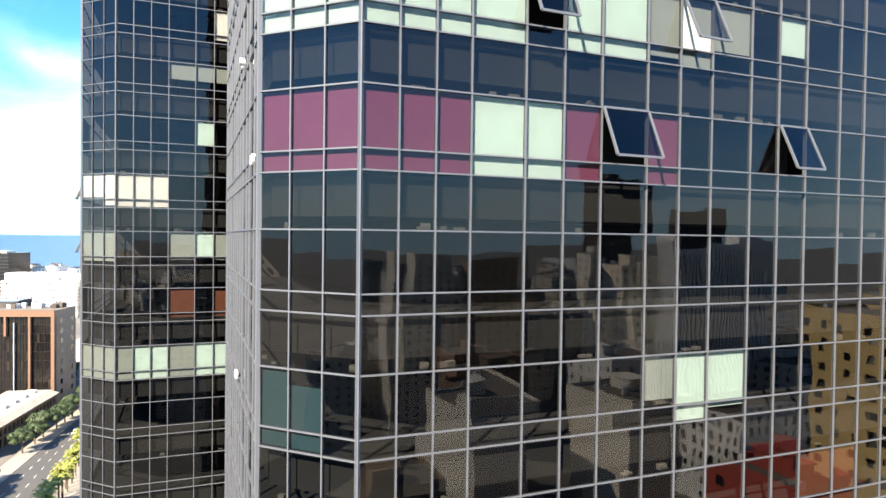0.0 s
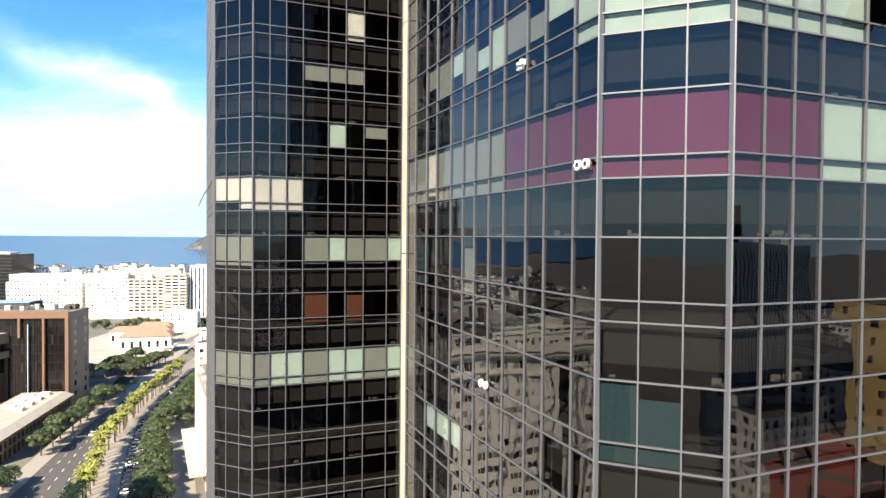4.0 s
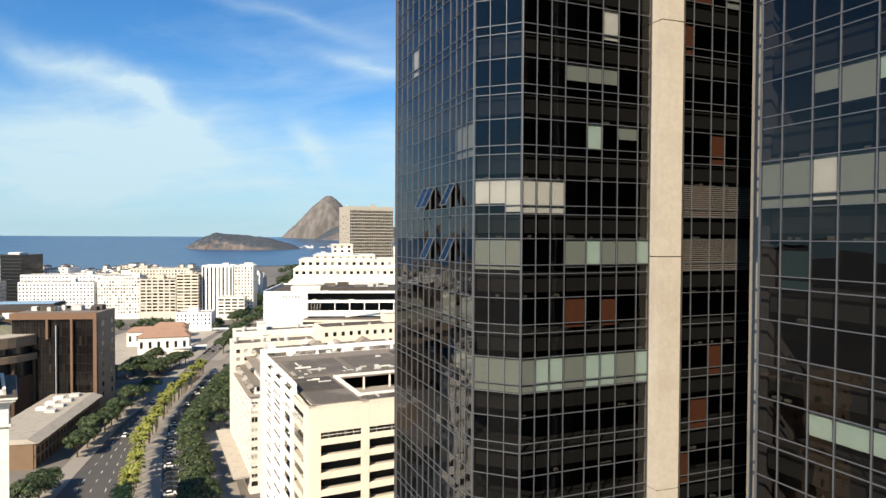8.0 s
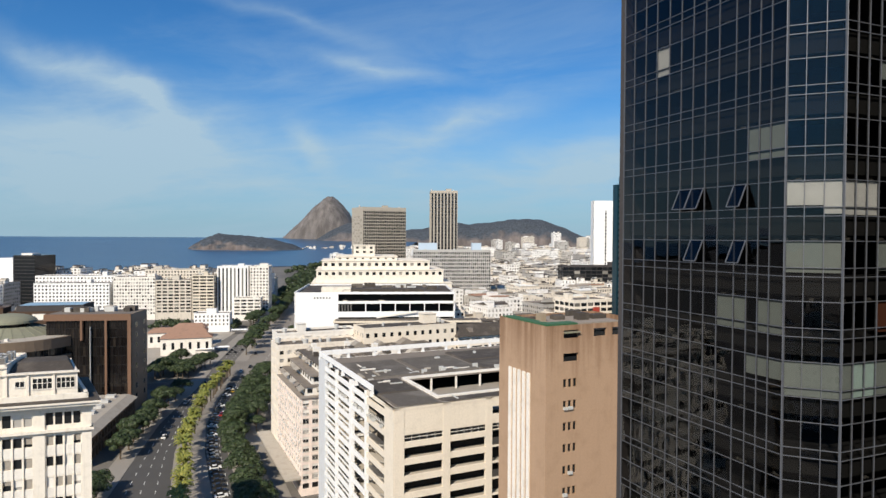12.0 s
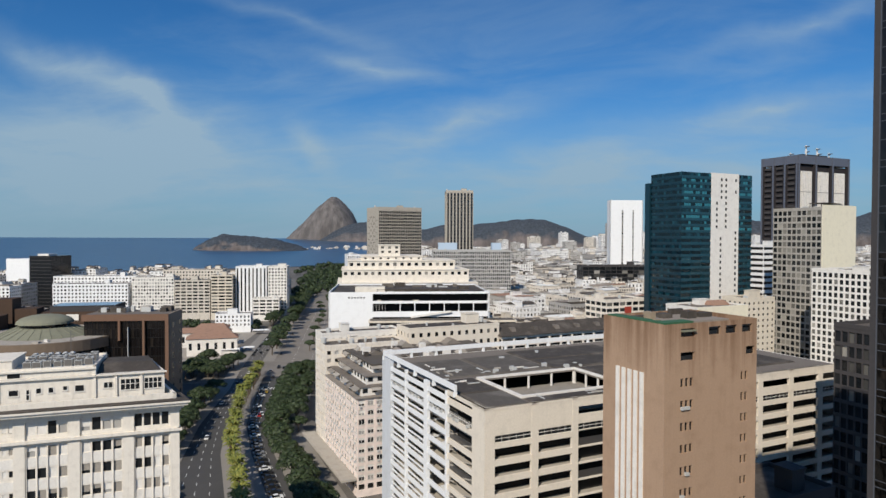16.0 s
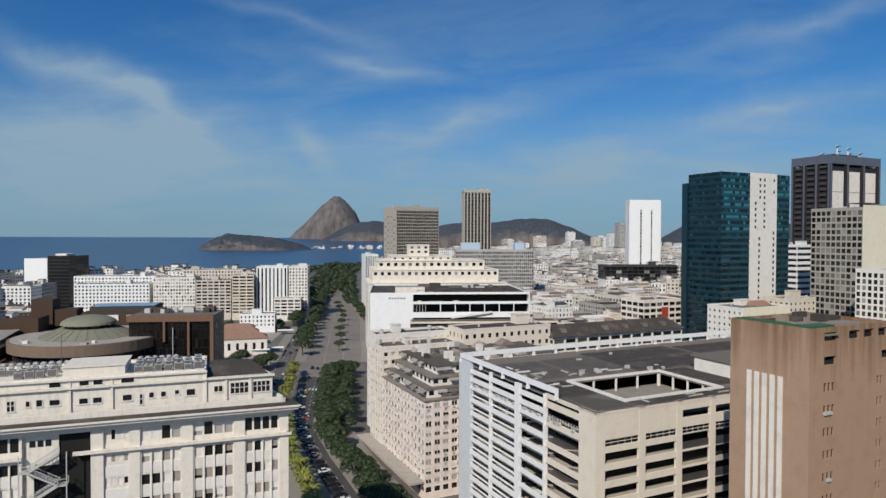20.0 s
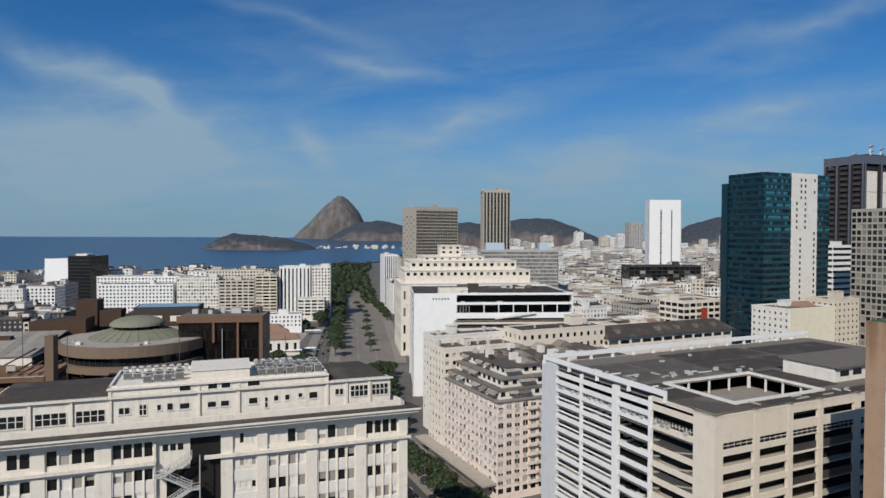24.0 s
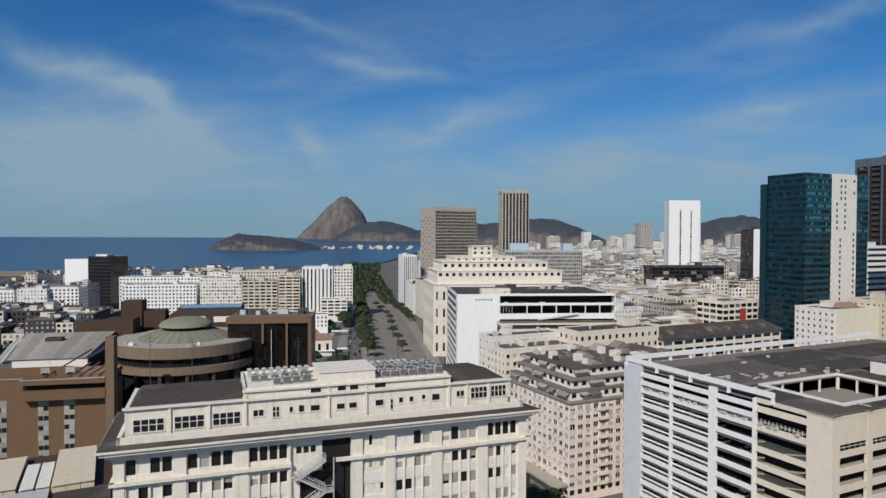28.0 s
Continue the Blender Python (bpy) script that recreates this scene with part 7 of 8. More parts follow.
def brown_office():
    o = thing("brown_office_building", "brown office building with dark gridded glass front", "office building", (-225.9, 297.4, 0), 7.0)
    w, d, h = 39.0, 22.0, 47.8
    front, right = faces_of(w, d, "fr")
    g = G()
    front.box(g, 0, w, -1.5, 0.3, h - 3.0, h)
    front.box(g, w - 1.6, w, -2, 0.3, 0, h - 3)
    for s, z0 in ((16.6, h - 12.4), (27.6, 0)):
        front.box(g, s - 0.5, s + 0.5, -1.6, 0.28, z0, h - 3)
    part("wall", g, M["terracotta"], o)
    g = G()
    right.box(g, 0, d, -1, 0, 0, h)
    part("side_wall", g, M["drum_side"], o, "pale brown stone side wall")
    # mullions and spandrels near black: the front's shade put into their colour
    for i in range(30):
        g = G()
        front.box(g, 0.57 + i * 1.24, 0.63 + i * 1.24, -1.25, -1.1, 0, h - 3)
        part("mullion", g, M["void"], o)
    g = G()
    front.box(g, 20.4, 20.65, -1.0, 0.2, 0, h - 6)
    part("downpipe", g, M["ac"], o, "pale grey downpipe")
    g = G()
    for k in range(9):
        z = h - 6.5 - 4.4 * k
        if z < 2:
            break
        for j in range(29):
            front.quad(g, 0.65 + j * 1.24, 1.77 + j * 1.24, -1.3, z - 0.3, z + 3.9)
    tagged(part("panes", g, M["bronze"], o), kind="stuff")
    for k in range(9):
        g = G()
        z = h - 6.5 - 4.4 * k
        front.box(g, 0, w - 1.6, -1.4, -1.1, z - 0.45, z - 0.3)
        part("spandrel", g, M["void"], o)
    for k in range(8):
        for i in range(2):
            g = G()
            right.box(g, 6 + i * 11, 8.2 + i * 11, -0.3, 0.02, h - 7 - 5 * k, h - 4.6 - 5 * k)
            part("window", g, M["win_dark"], o)
    g = G()
    g.box(0.4, 1.5, 0, w - 1, d - 0.5, h - 3.2)
    part("core", g, M["void"], o)
    g = G()
    g.box(0.5, 0.5, h - 0.4, w - 0.5, d - 0.5, h - 0.2)
    part("roof", g, M["roof_grey"], o)
    rng = random.Random(5)
    for i in range(16):
        g = G()
        x, y, a = rng.uniform(2, w - 6), rng.uniform(9, d - 6), rng.uniform(1.5, 5)
        g.box(x, y, h - 0.2, x + a, y + a, h + rng.uniform(0.8, 2.4))
        part("plant_box", g, rng.choice((M["ac"], M["roof_dark"], M["roof_pale"])), o)


brown_office()


M["drum"] = surface("light_brown_stone_cladding", (0.20, 0.15, 0.108), (0.1, 0.07, 0.05), amount=0.3)


M["brown_wall"] = surface("warm_brown_wall_cladding", (0.165, 0.100, 0.058), (0.09, 0.055, 0.034), amount=0.28, streak=0.3)


def courthouse():
    """Brown courts building: a glazed drum between clad bands, with two shallow copper domes."""
    o = thing("courthouse", "brown courthouse with a round drum and shallow green domes", "courthouse", (-247.1, 304, 0), 13.0)
    R, h, n = 32.7, 37.7, 56

    def ringwall(r, z0, z1, m, name, label=""):
        g = G()
        g.disc(0, 0, r, r, z0, z1, n)
        return part(name, g, M[m], o, label)

    ringwall(R - 2.5, 0, h - 1, "win_dark", "glass_drum", "dark ribbon glazing of the drum")
    ringwall(R, h - 4.7, h, "drum", "drum_band", "brown clad drum band")
    ringwall(R + 0.3, h - 11.6, h - 8.6, "drum", "drum_band", "brown clad drum band")
    ringwall(R - 1.8, 0, h - 19, "brown", "drum_base")
    ringwall(R - 1.2, h - 0.4, h + 0.15, "roof_pale", "drum_roof", "pale weathered roof round the domes")
    for i in range(18):
        a = math.tau * i / 18
        g = G()
        x, y = (R - 1.2) * math.cos(a), (R - 1.2) * math.sin(a)
        g.box(x - 0.7, y - 0.7, 0, x + 0.7, y + 0.7, h - 11.7)
        part("drum_pier", g, M["brown"], o)
    for i in range(30):
        # slim bars in the ribbon glazing
        a = -math.pi * 0.95 + math.pi * 0.9 * i / 29
        g = G()
        x, y = (R - 2.4) * math.cos(a), (R - 2.4) * math.sin(a)
        g.box(x - 0.09, y - 0.09, h - 8.6, x + 0.09, y + 0.09, h - 4.7)
        part("glazing_bar", g, M["grey_dark"], o)
    # copper skirt in facets with raised seams
    g = G()
    g.disc(0, 0, 20.9, 11.8, h + 0.2, h + 4.0, 28)
    skirt = part("lower_dome", g, M["copper"], o, "greenish copper skirt roof")
    for i in range(28):
        a = math.tau * i / 28
        g = G()
        g.beam((20.8 * math.cos(a), 20.8 * math.sin(a), h + 0.3), (11.9 * math.cos(a), 11.9 * math.sin(a), h + 4.0), 0.12)
        part("seam", g, M["copper"], skirt)
    g = G()
    g.disc(0, 0, 9.4, 9.4, h + 4.0, h + 5.6, 32)
    part("lantern", g, M["win_dark"], o, "dark glazed lantern")
    g = G()
    for i in range(6):
        a0, a1 = i / 6, (i + 1) / 6
        g.disc(0, 0, 12.1 * math.cos(a0 * 1.45), max(0.3, 12.1 * math.cos(a1 * 1.45)), h + 5.6 + 4.0 * math.sin(a0 * 1.5), h + 5.6 + 4.0 * math.sin(a1 * 1.5), 28)
    part("upper_dome", g, M["copper"], o, "shallow greenish copper dome")
    for i in range(9):
        # hoods and skylights round the rim
        a = (-2.55, -2.3, -1.35, -1.22, 0.05, 0.22, 0.38, 0.55, 0.75)[i]
        r_ = 27.5 + (i % 3)
        g = G()
        b = 0.7 + 0.35 * (i % 3)
        g.box(r_ * math.cos(a) - b, r_ * math.sin(a) - b, h + 0.1, r_ * math.cos(a) + b, r_ * math.sin(a) + b, h + 0.9 + 0.4 * (i % 2))
        part("roof_hood", g, M["white"] if i % 2 else M["roof_pale"], o)
    # block with blue roof sheets behind
    g = G()
    g.box(-14, 34, 0, 24, 56, h + 6.6)
    rear = part("rear_block", g, M["brown"], o, "brown block behind the drum")
    for k in range(6):
        g = G()
        x0 = -9 + 5.1 * k
        g.prism([(x0, 35.5), (x0 + 4.9, 35.5), (x0 + 4.9, 52), (x0, 52)], h + 9.8, h + 10.1, 0, [(x0, 43.5), (x0 + 4.9, 43.5), (x0 + 4.9, 44), (x0, 44)])
        part("blue_roof", g, M["blue_roof"], rear, "pale blue metal roof sheet")
    g = G()
    g.box(-10.5, 35.8, h + 6.6, 22, 54, h + 9.7)
    part("roof_storey", g, M["grey_dark"], rear)
    g = G()
    g.box(-2, 33.6, h + 2.2, 4, 33.97, h + 5.4)
    g.box(8, 33.6, h + 2.2, 20, 33.97, h + 5.2)
    part("pale_panel", g, M["white"], rear, "pale panels of the rear block")
    rng = random.Random(9)
    for i in range(12):
        g = G()
        x, y = rng.uniform(23, 34), rng.uniform(30, 46)
        a = rng.uniform(1, 4)
        g.box(x, y, 0, x + a, y + a, h + rng.uniform(1.5, 5.5))
        part("plant_box", g, rng.choice((M["ac"], M["concrete"], M["brown"])), o)


def courthouse_wing():
    """Long wing with an overhanging gallery, terrace and pergola, and the great hall behind it."""
    o = thing("courthouse_wing", "brown wing with an overhanging gallery and broad pale hall roof", "courthouse", (-252.2, 242.0, 0), 13.0)
    m = M["brown_wall"]
    g = G()
    g.box(-75, 3.4, 0, 0, 24, 24.4)
    g.box(-75, 3.4, 24.4, -28.8, 24, 32)
    wall = part("wall", g, m, o, "sunlit warm brown wall")
    # overhanging gallery: floor band, slot, top band
    for z0, z1 in ((24.4, 27.9), (30.2, 32.0)):
        g = G()
        g.box(-28.75, 0, z0, -0.05, 24, z1)
        part("gallery_band", g, m, o)
    # back of the slot, its shade painted in near black
    g = G()
    g.box(-28.7, 2.6, 27.9, -0.1, 23, 30.2)
    part("gallery_glazing", g, M["void"], o, "back of the gallery slot, shade painted near black")
    g = G()
    g.box(-75, -0.25 + 3.4, 32.0, -28.9, 3.9, 32.25)
    g.box(-28.9, -0.25, 32.0, -0.05, 0.5, 32.25)
    part("coping", g, M["roof_pale"], o, "pale coping of the terrace")
    # pale window strips down the lower wall
    for x0 in (-38.0, -24.0, -15.2):
        g = G()
        g.box(x0, 3.28, 0, x0 + 3.7, 3.39, 24.3)
        strip = part("window_panel", g, M["roof_pale"], wall, "pale panel strip round the windows")
        for k in range(6):
            for q in (0.15, 1.95):
                g = G()
                z0 = 20.6 - 3.7 * k
                g.box(x0 + q, 3.2, z0 - 0.7, x0 + q + 1.6, 3.27, z0 + 1.0)
                part("window", g, M["win_dark"] if (k + int(q) + int(-x0)) % 3 else M["win_blind"], strip)
    # terrace wall with two pale panels, then the open terrace under its pergola
    g = G()
    g.box(-75, 9.0, 32, -13.5, 9.6, 35.2)
    part("terrace_wall", g, m, o, "orange-brown terrace wall")
    for x0 in (-25.0, -16.4):
        g = G()
        g.box(x0, 8.85, 32.4, x0 + 3.2, 8.98, 34.9)
        panel = part("terrace_panel", g, M["roof_pale"], o, "pale terrace door panel")
        g = G()
        g.box(x0 + 0.4, 8.78, 32.1, x0 + 2.8, 8.84, 32.9)
        part("opening", g, M["win_dark"], panel)
    g = G()
    g.box(-13.5, 0.6, 32.0, -0.1, 24, 32.1)
    part("terrace_floor", g, M["tile"], o, "red-brown tiled terrace floor")
    for i in range(4):
        g = G()
        g.beam((-13.0 + i * 3.4, 2.0, 32.5), (-10.4 + i * 3.4, 18.5, 34.6), 0.24)
        part("pergola_beam", g, m, o)
    # shaft at the wing's end
    g = G()
    g.box(0, 0.3, 0, 3.0, 5.2, 47.2)
    part("shaft", g, M["brown_pale"], o, "slim brown clad shaft")
    g = G()
    g.box(-33, 74, 0, -21.2, 86, 43.6)
    g.box(-21, 72, 0, -7.5, 86, 44.8)
    part("shaft", g, M["brown"], o, "brown stair block")
    g = G()
    g.box(-18, 92, 0, -8, 103, 51.8)
    g.box(-7.9, 93, 0, 3, 103, 46.6)
    part("shaft", g, M["brown"], o, "brown stair block")
    # great hall
    g = G()
    g.box(-41, 24.6, 0, -13.4, 70, 35.6)
    hall = part("hall", g, M["white"], o, "white fascia of the great hall")
    for k in range(9):
        # broad sheets, narrowing to the front
        g = G()
        a0, a1 = -42.5 + 29.2 * k / 9, -42.5 + 29.2 * (k + 1) / 9 - 0.08
        b0, b1 = -53.0 + 38.0 * k / 9, -53.0 + 38.0 * (k + 1) / 9 - 0.08
        g.prism([(a0, 23.8), (a1, 23.8), (b1, 71), (b0, 71)], 35.7, 36.15, 0)
        g.v = [(x, y, z + 0.075 * (y - 23.8)) for x, y, z in g.v]
        part("hall_roof", g, M["roof_pale"], hall, "broad pale roof sheet")
    # the hall's shaded side, darkened by its near-black colour
    g = G()
    g.box(-13.3, 25.5, 0, -12.6, 70, 35.0)
    part("hall_side", g, M["void"], hall, "hall side with its shade painted near black")
    g = G()
    g.box(-39.0, 52.6, 37.0, -32.3, 56.6, 39.9)
    part("roof_hatch", g, M["brown"], hall, "small brown roof hatch")
    # bridge rail falling from the hall roof to the terrace
    g = G()
    g.beam((-12.5, 27.0, 38.5), (-22.0, 4.5, 32.2), 0.22)
    part("stay_beam", g, M["grey_dark"], hall)
    # open trusses along the far edge of the roof
    for k in range(12):
        f_ = k / 11
        x0, y0, z0 = -43.5 - 10 * f_, 25 + 45 * f_, 35.4 + 3.4 * f_
        g = G()
        g.beam((x0 - 5.5, y0, z0 - 3.4), (x0, y0, z0 + 0.6), 0.2)
        truss = part("truss", g, M["ac"], hall, "grey steel truss")
        g = G()
        g.beam((x0 - 2.8, y0, z0 - 3.6), (x0 - 2.8, y0, z0 - 1.3), 0.14)
        part("strut", g, M["ac"], truss)
    g = G()
    g.beam((-46.5, 25, 34.2), (-56.5, 70, 37.6), 0.16)
    g.beam((-49.0, 25, 32.2), (-59.0, 70, 35.6), 0.16)
    part("purlin", g, M["ac"], hall)


courthouse()
courthouse_wing()


def low_market():
    """Low arcade building with a long pale roof beside the avenue, and canopies."""
    o = thing("arcade_building", "low arcaded building with a long pale roof", "building", (-168.6, 228.0, 0), 101.5)
    L, d, h = 70.0, 22.0, 10.0
    f = Face(0, 0, 1, 0, L)
    # brown in place of concrete: the arcade walls' shade put into the colour
    g = G()
    f.box(g, 0, L, -0.6, 0.1, h - 2.4, h - 0.6)
    f.box(g, 0, L, -0.6, 0.05, h - 6, h - 5.2)
    part("arcade_beam", g, M["brown_pale"], o)
    for i in range(20):
        g = G()
        f.box(g, i * 3.6, i * 3.6 + 1.2, -0.6, 0, 0, h - 2.4)
        part("arcade_pier", g, M["brown_pale"], o)
    g = G()
    g.box(0.2, 1.2, 0, L, d, h - 0.8)
    part("core", g, M["void"], o)
    g = G()
    g.box(-0.3, 0.7, 0, 0.15, d, h - 0.6)
    part("end_wall", g, M["brown_pale"], o)
    g = G()
    g.prism([(-0.6, -1.0), (L + 0.6, -1.0), (L + 0.6, d), (-0.6, d)], h - 0.6, h + 1.0, 0, [(0, 3), (L, 3), (L, d - 1), (0, d - 1)])
    part("roof", g, M["roof_pale"], o)
    for i in range(7):
        g = G()
        g.box(36 + i * 4.5, 7 + (i % 2) * 5, h + 0.9, 39 + i * 4.5, 11 + (i % 2) * 5, h + 2.2)
        part("roof_box", g, M["white"] if i % 2 else M["ac"], o)
    # yard hall with cream and white roof sheets
    o = thing("yard_hall", "low hall with cream and white sheet roofs beside the courthouse", "building", (-219.0, 137, 0), 28)
    g = G()
    g.box(-6, 0, 0, 26, 46, 24)
    part("wall", g, M["brown"], o)
    for x0, y0, x1, y1, z0, m, n in ((-5.5, 18, 2.0, 42, 25.6, "cream_sheet", 3), (2.6, 18, 5.5, 36, 25.0, "white", 2), (6.0, 18, 8.8, 36, 25.0, "white", 2), (9.4, 15, 18.5, 43, 25.9, "cream_sheet", 3), (-4, 1, 9.0, 16, 24.8, "ac", 4), (10, 0, 22, 14, 24.3, "roof_dark", 3)):
        for k in range(n):
            g = G()
            a, b = x0 + (x1 - x0) * k / n, x0 + (x1 - x0) * (k + 1) / n - 0.12
            g.prism([(a, y0), (b, y0), (b, y1), (a, y1)], 24.0, z0 - 0.15, 0)
            g.prism([(a - 0.05, y0 - 0.4), (b + 0.05, y0 - 0.4), (b + 0.05, y1 + 0.4), (a - 0.05, y1 + 0.4)], z0 - 0.15, z0 + 0.05, 0)
            part("roof_sheet", g, M[m], o)


M["cream_sheet"] = surface("cream_roof_sheet", (0.66, 0.57, 0.42), amount=0.3, streak=0.3)
low_market()
# blocks standing behind the start of the flight, seen in the glass
BEHIND = [(165, -182, 26, 12, 80, "sand"), (187, -160, 30, 8, 77, "tan"), (218, -121, 14, 10, 76, "sand"), (222, -104, 16, 14, 74, "cream"), (233, -97, 18, 14, 72, "sand"), (262, -142, 22, 18, 116, "grey_dark"), (460, -202, 60, 20, 113, "grey_dark"),
          (110, -41, 14, 20, 51, "cream"), (91, -66, 16, 30, 48, "ivory"), (121, 14, 22, 30, 72, "ochre"), (69, 3, 10, 12, 57, "red"), (60, -60, 14, 16, 40, "tan"), (118, -95, 20, 14, 46, "brown_pale"), (150, -70, 18, 16, 50, "white"), (140, -120, 24, 14, 44, "tile"),
          (-150, -170, 30, 24, 46, "grey"), (-210, -120, 26, 26, 40, "cream")]
for i, (px_, py_, w, d, h, m) in enumerate(BEHIND):
    # each stands by its far left corner, the one that faces the glass
    block("city_block", "office block of the street behind", "building", px_ + d * SIN, py_ - d * COS, 22.5, w, d, h, M[m], 3.5, 4.2, 0.32, 1.2, 0.8, "r" if i in (7, 8, 11) else "rbl", seed=200 + i, tops=2, group="rear blocks", glass=M["win_dark"])
block("striped_city_block", "white office block with dark vertical stripes in the street behind", "building", 200, -84, 22.5, 52, 12, 84, M["white_bright"], 80, 1.6, 0.45, 0.5, 0.5, "bl", seed=231, first=4, glass=M["win_dark"], group="rear blocks")
block("tan_city_block", "plain tan block beyond the white office block", "building", -197, 66, 20, 21, 16, 43, M["tan"], 3.5, 5.0, 0.3, 1.2, 0.8, "fr", seed=232, group="rear blocks")
REAR = FarCity()
rb = random.Random(91)
for i in range(150):
    x, y = rb.uniform(-120, 560), rb.uniform(-640, -225)
    REAR.add(x, y, 12, rb.uniform(18, 40), rb.uniform(18, 34), rb.uniform(22, 62), rb.choice(("city_cream", "city_white", "city_grey")), rb, "rbl")
for i in range(50):
    REAR.add(rb.uniform(150, 520), rb.uniform(-220, 120), 22, rb.uniform(18, 34), rb.uniform(18, 30), rb.uniform(18, 48), rb.choice(("city_cream", "city_white")), rb, "rbl")
REAR.done("rear_city", "city blocks behind the flight path")

# ---- the low city ----

def local_rect(x, y, yaw, w, d, pad=3.0):
    c, s = math.cos(radians(yaw)), math.sin(radians(yaw))
    return [(x + a * c - b * s, y + a * s + b * c) for a, b in ((-pad, -pad), (w + pad, -pad), (w + pad, d + pad), (-pad, d + pad))]


TAKEN = [local_rect(*q) for q in ((-48.6, 129, 25.5, 112, 58), (-84.2, 207, 25.5, 62, 74), (-115.5, 332, 25.5, 82, 24), (-131, 452, 14, 112, 62), (-141.5, 780, 14, 58, 34), (-55.5, 787, 4, 34, 30), (136, 768, 10, 40, 22),
                                  (-68, 609, 4, 75, 24), (70, 362, 25.5, 72, 36), (194, 455, 25.5, 58, 30), (153.5, 357, 25.5, 30, 41), (149, 302, 25.5, 40, 34), (73, 326, 25.5, 62, 22), (214, 705, 10, 16, 22), (82, 640, 6, 68, 20),
                                  (40, 380, 25.5, 30, 20), (159, 432, 25.5, 22, 20), (-224, 289, 20, 42, 70), (-370, 250, 20, 180, 130), (-176, 102, 20, 74, 40), (-22, 101, 25.5, 22, 20), (-17, 30, 22.5, 60, 40), (-560, 722, -6, 74, 46), (-464, 612, 8, 250, 76), (-71, 258, 25.5, 46, 16), (-32, 274, 25.5, 76, 18))]


def inside(px, py, poly):
    hit = False
    for (xa, ya), (xb, yb) in zip(poly, poly[1:] + poly[:1]):
        if (ya > py) != (yb > py) and px < (xb - xa) * (py - ya) / (yb - ya) + xa:
            hit = not hit
    return hit


def clear(x, y, yaw, w, d):
    c, s = math.cos(radians(yaw)), math.sin(radians(yaw))
    for a in np.linspace(0, w, 5):
        for b in np.linspace(0, d, 5):
            px, py = x + a * c - b * s, y + a * s + b * c
            if any(inside(px, py, q) for q in TAKEN):
                return False
            if 140 < py < 1400 and np.interp(py, Y_AV, X_LEFT) - 8 < px < np.interp(py, Y_AV, X_RIGHT) + 10:
                return False
    return True


def fill(cx0, cy0, yaw, nx, ny, step_x, step_y, heights, seed, walls, far):
    rng = random.Random(seed)
    c, s = math.cos(radians(yaw)), math.sin(radians(yaw))
    for j in range(ny):
        for i in range(nx):
            a, b = i * step_x + rng.uniform(0, 2), j * step_y + (6 if i % 3 == 0 else 0)
            w, d = step_x - rng.uniform(0.1, 1.6), step_y * rng.uniform(0.84, 0.985)
            x, y = cx0 + a * c - b * s, cy0 + a * s + b * c
            h = rng.uniform(*heights)
            if rng.random() < 0.08:
                continue
            if not clear(x, y, yaw, w, d):
                continue
            roof = rng.choice((M["roof_grey"], M["roof_dark"], M["roof_dark"], M["roof_grey"], M["roof_dark"]))
            wall = M[rng.choice(walls)]
            if far:
                # most lots hold two houses of unlike height
                cut = rng.uniform(0.35, 0.65) if w > 20 and rng.random() < 0.7 else 1.0
                sides = "fl" if x > -160 else "fr"
                FAR.add(x, y, yaw, w * cut, d, h, PALE_M[wall], rng, sides)
                if cut < 1:
                    FAR.add(x + (w * cut + 0.3) * c, y + (w * cut + 0.3) * s, yaw, w * (1 - cut) - 0.4, d * rng.uniform(0.7, 1.0), h * rng.uniform(0.62, 1.08), rng.choice(PALE), rng, sides)
                continue
            o = block("city_building", rng.choice(("pale plastered city block with a cluttered flat roof", "weathered cream city block with rows of windows", "white city block with small windows")), "building",
                  x, y, yaw, w, d, h, wall, rng.uniform(3.0, 3.5), rng.uniform(2.6, 3.8), rng.uniform(0.4, 0.62), 0.9, 0.6, "fl" if x > -160 else "fr", seed=rng.randrange(9999), roof=roof, tops=rng.randint(1, 3),
                  group="city blocks", parapet=rng.choice((0.25, 0.4, 0.8)), glass=rng.choice((M["win"], M["win_blind"], M["win_dark"])))
            # pitched sheds and rooms built on the roof
            for _ in range(rng.choice((2, 2, 3))):
                sw, sd = rng.uniform(0.35, 0.92) * w, rng.uniform(0.25, 0.48) * d
                a0, b0 = rng.uniform(0.4, w - sw - 0.4), rng.uniform(0.4, d - sd - 0.4)
                a1, b1, hh = a0 + sw, b0 + sd, rng.uniform(0.5, 2.2)
                g = G()
                g.prism([(a0, b0), (a1, b0), (a1, b1), (a0, b1)], h, h + hh)
                shed = part("roof_room", g, wall, o)
                g = G()
                q = rng.choice((0.05, 0.5, 0.5, 0.95))
                m = b0 - 0.4 + (sd + 0.8) * q
                g.prism([(a0 - 0.4, b0 - 0.4), (a1 + 0.4, b0 - 0.4), (a1 + 0.4, b1 + 0.4), (a0 - 0.4, b1 + 0.4)], h + hh, h + hh + rng.uniform(0.5, 1.6), 0, [(a0 - 0.4, m - 0.1), (a1 + 0.4, m - 0.1), (a1 + 0.4, m + 0.1), (a0 - 0.4, m + 0.1)])
                part("sheet_roof", g, rng.choice((M["roof_dark"], M["roof_grey"], M["roof_brown"], M["roof_mid"], M["tile"], M["sheet_white"], M["roof_pale"])), shed)


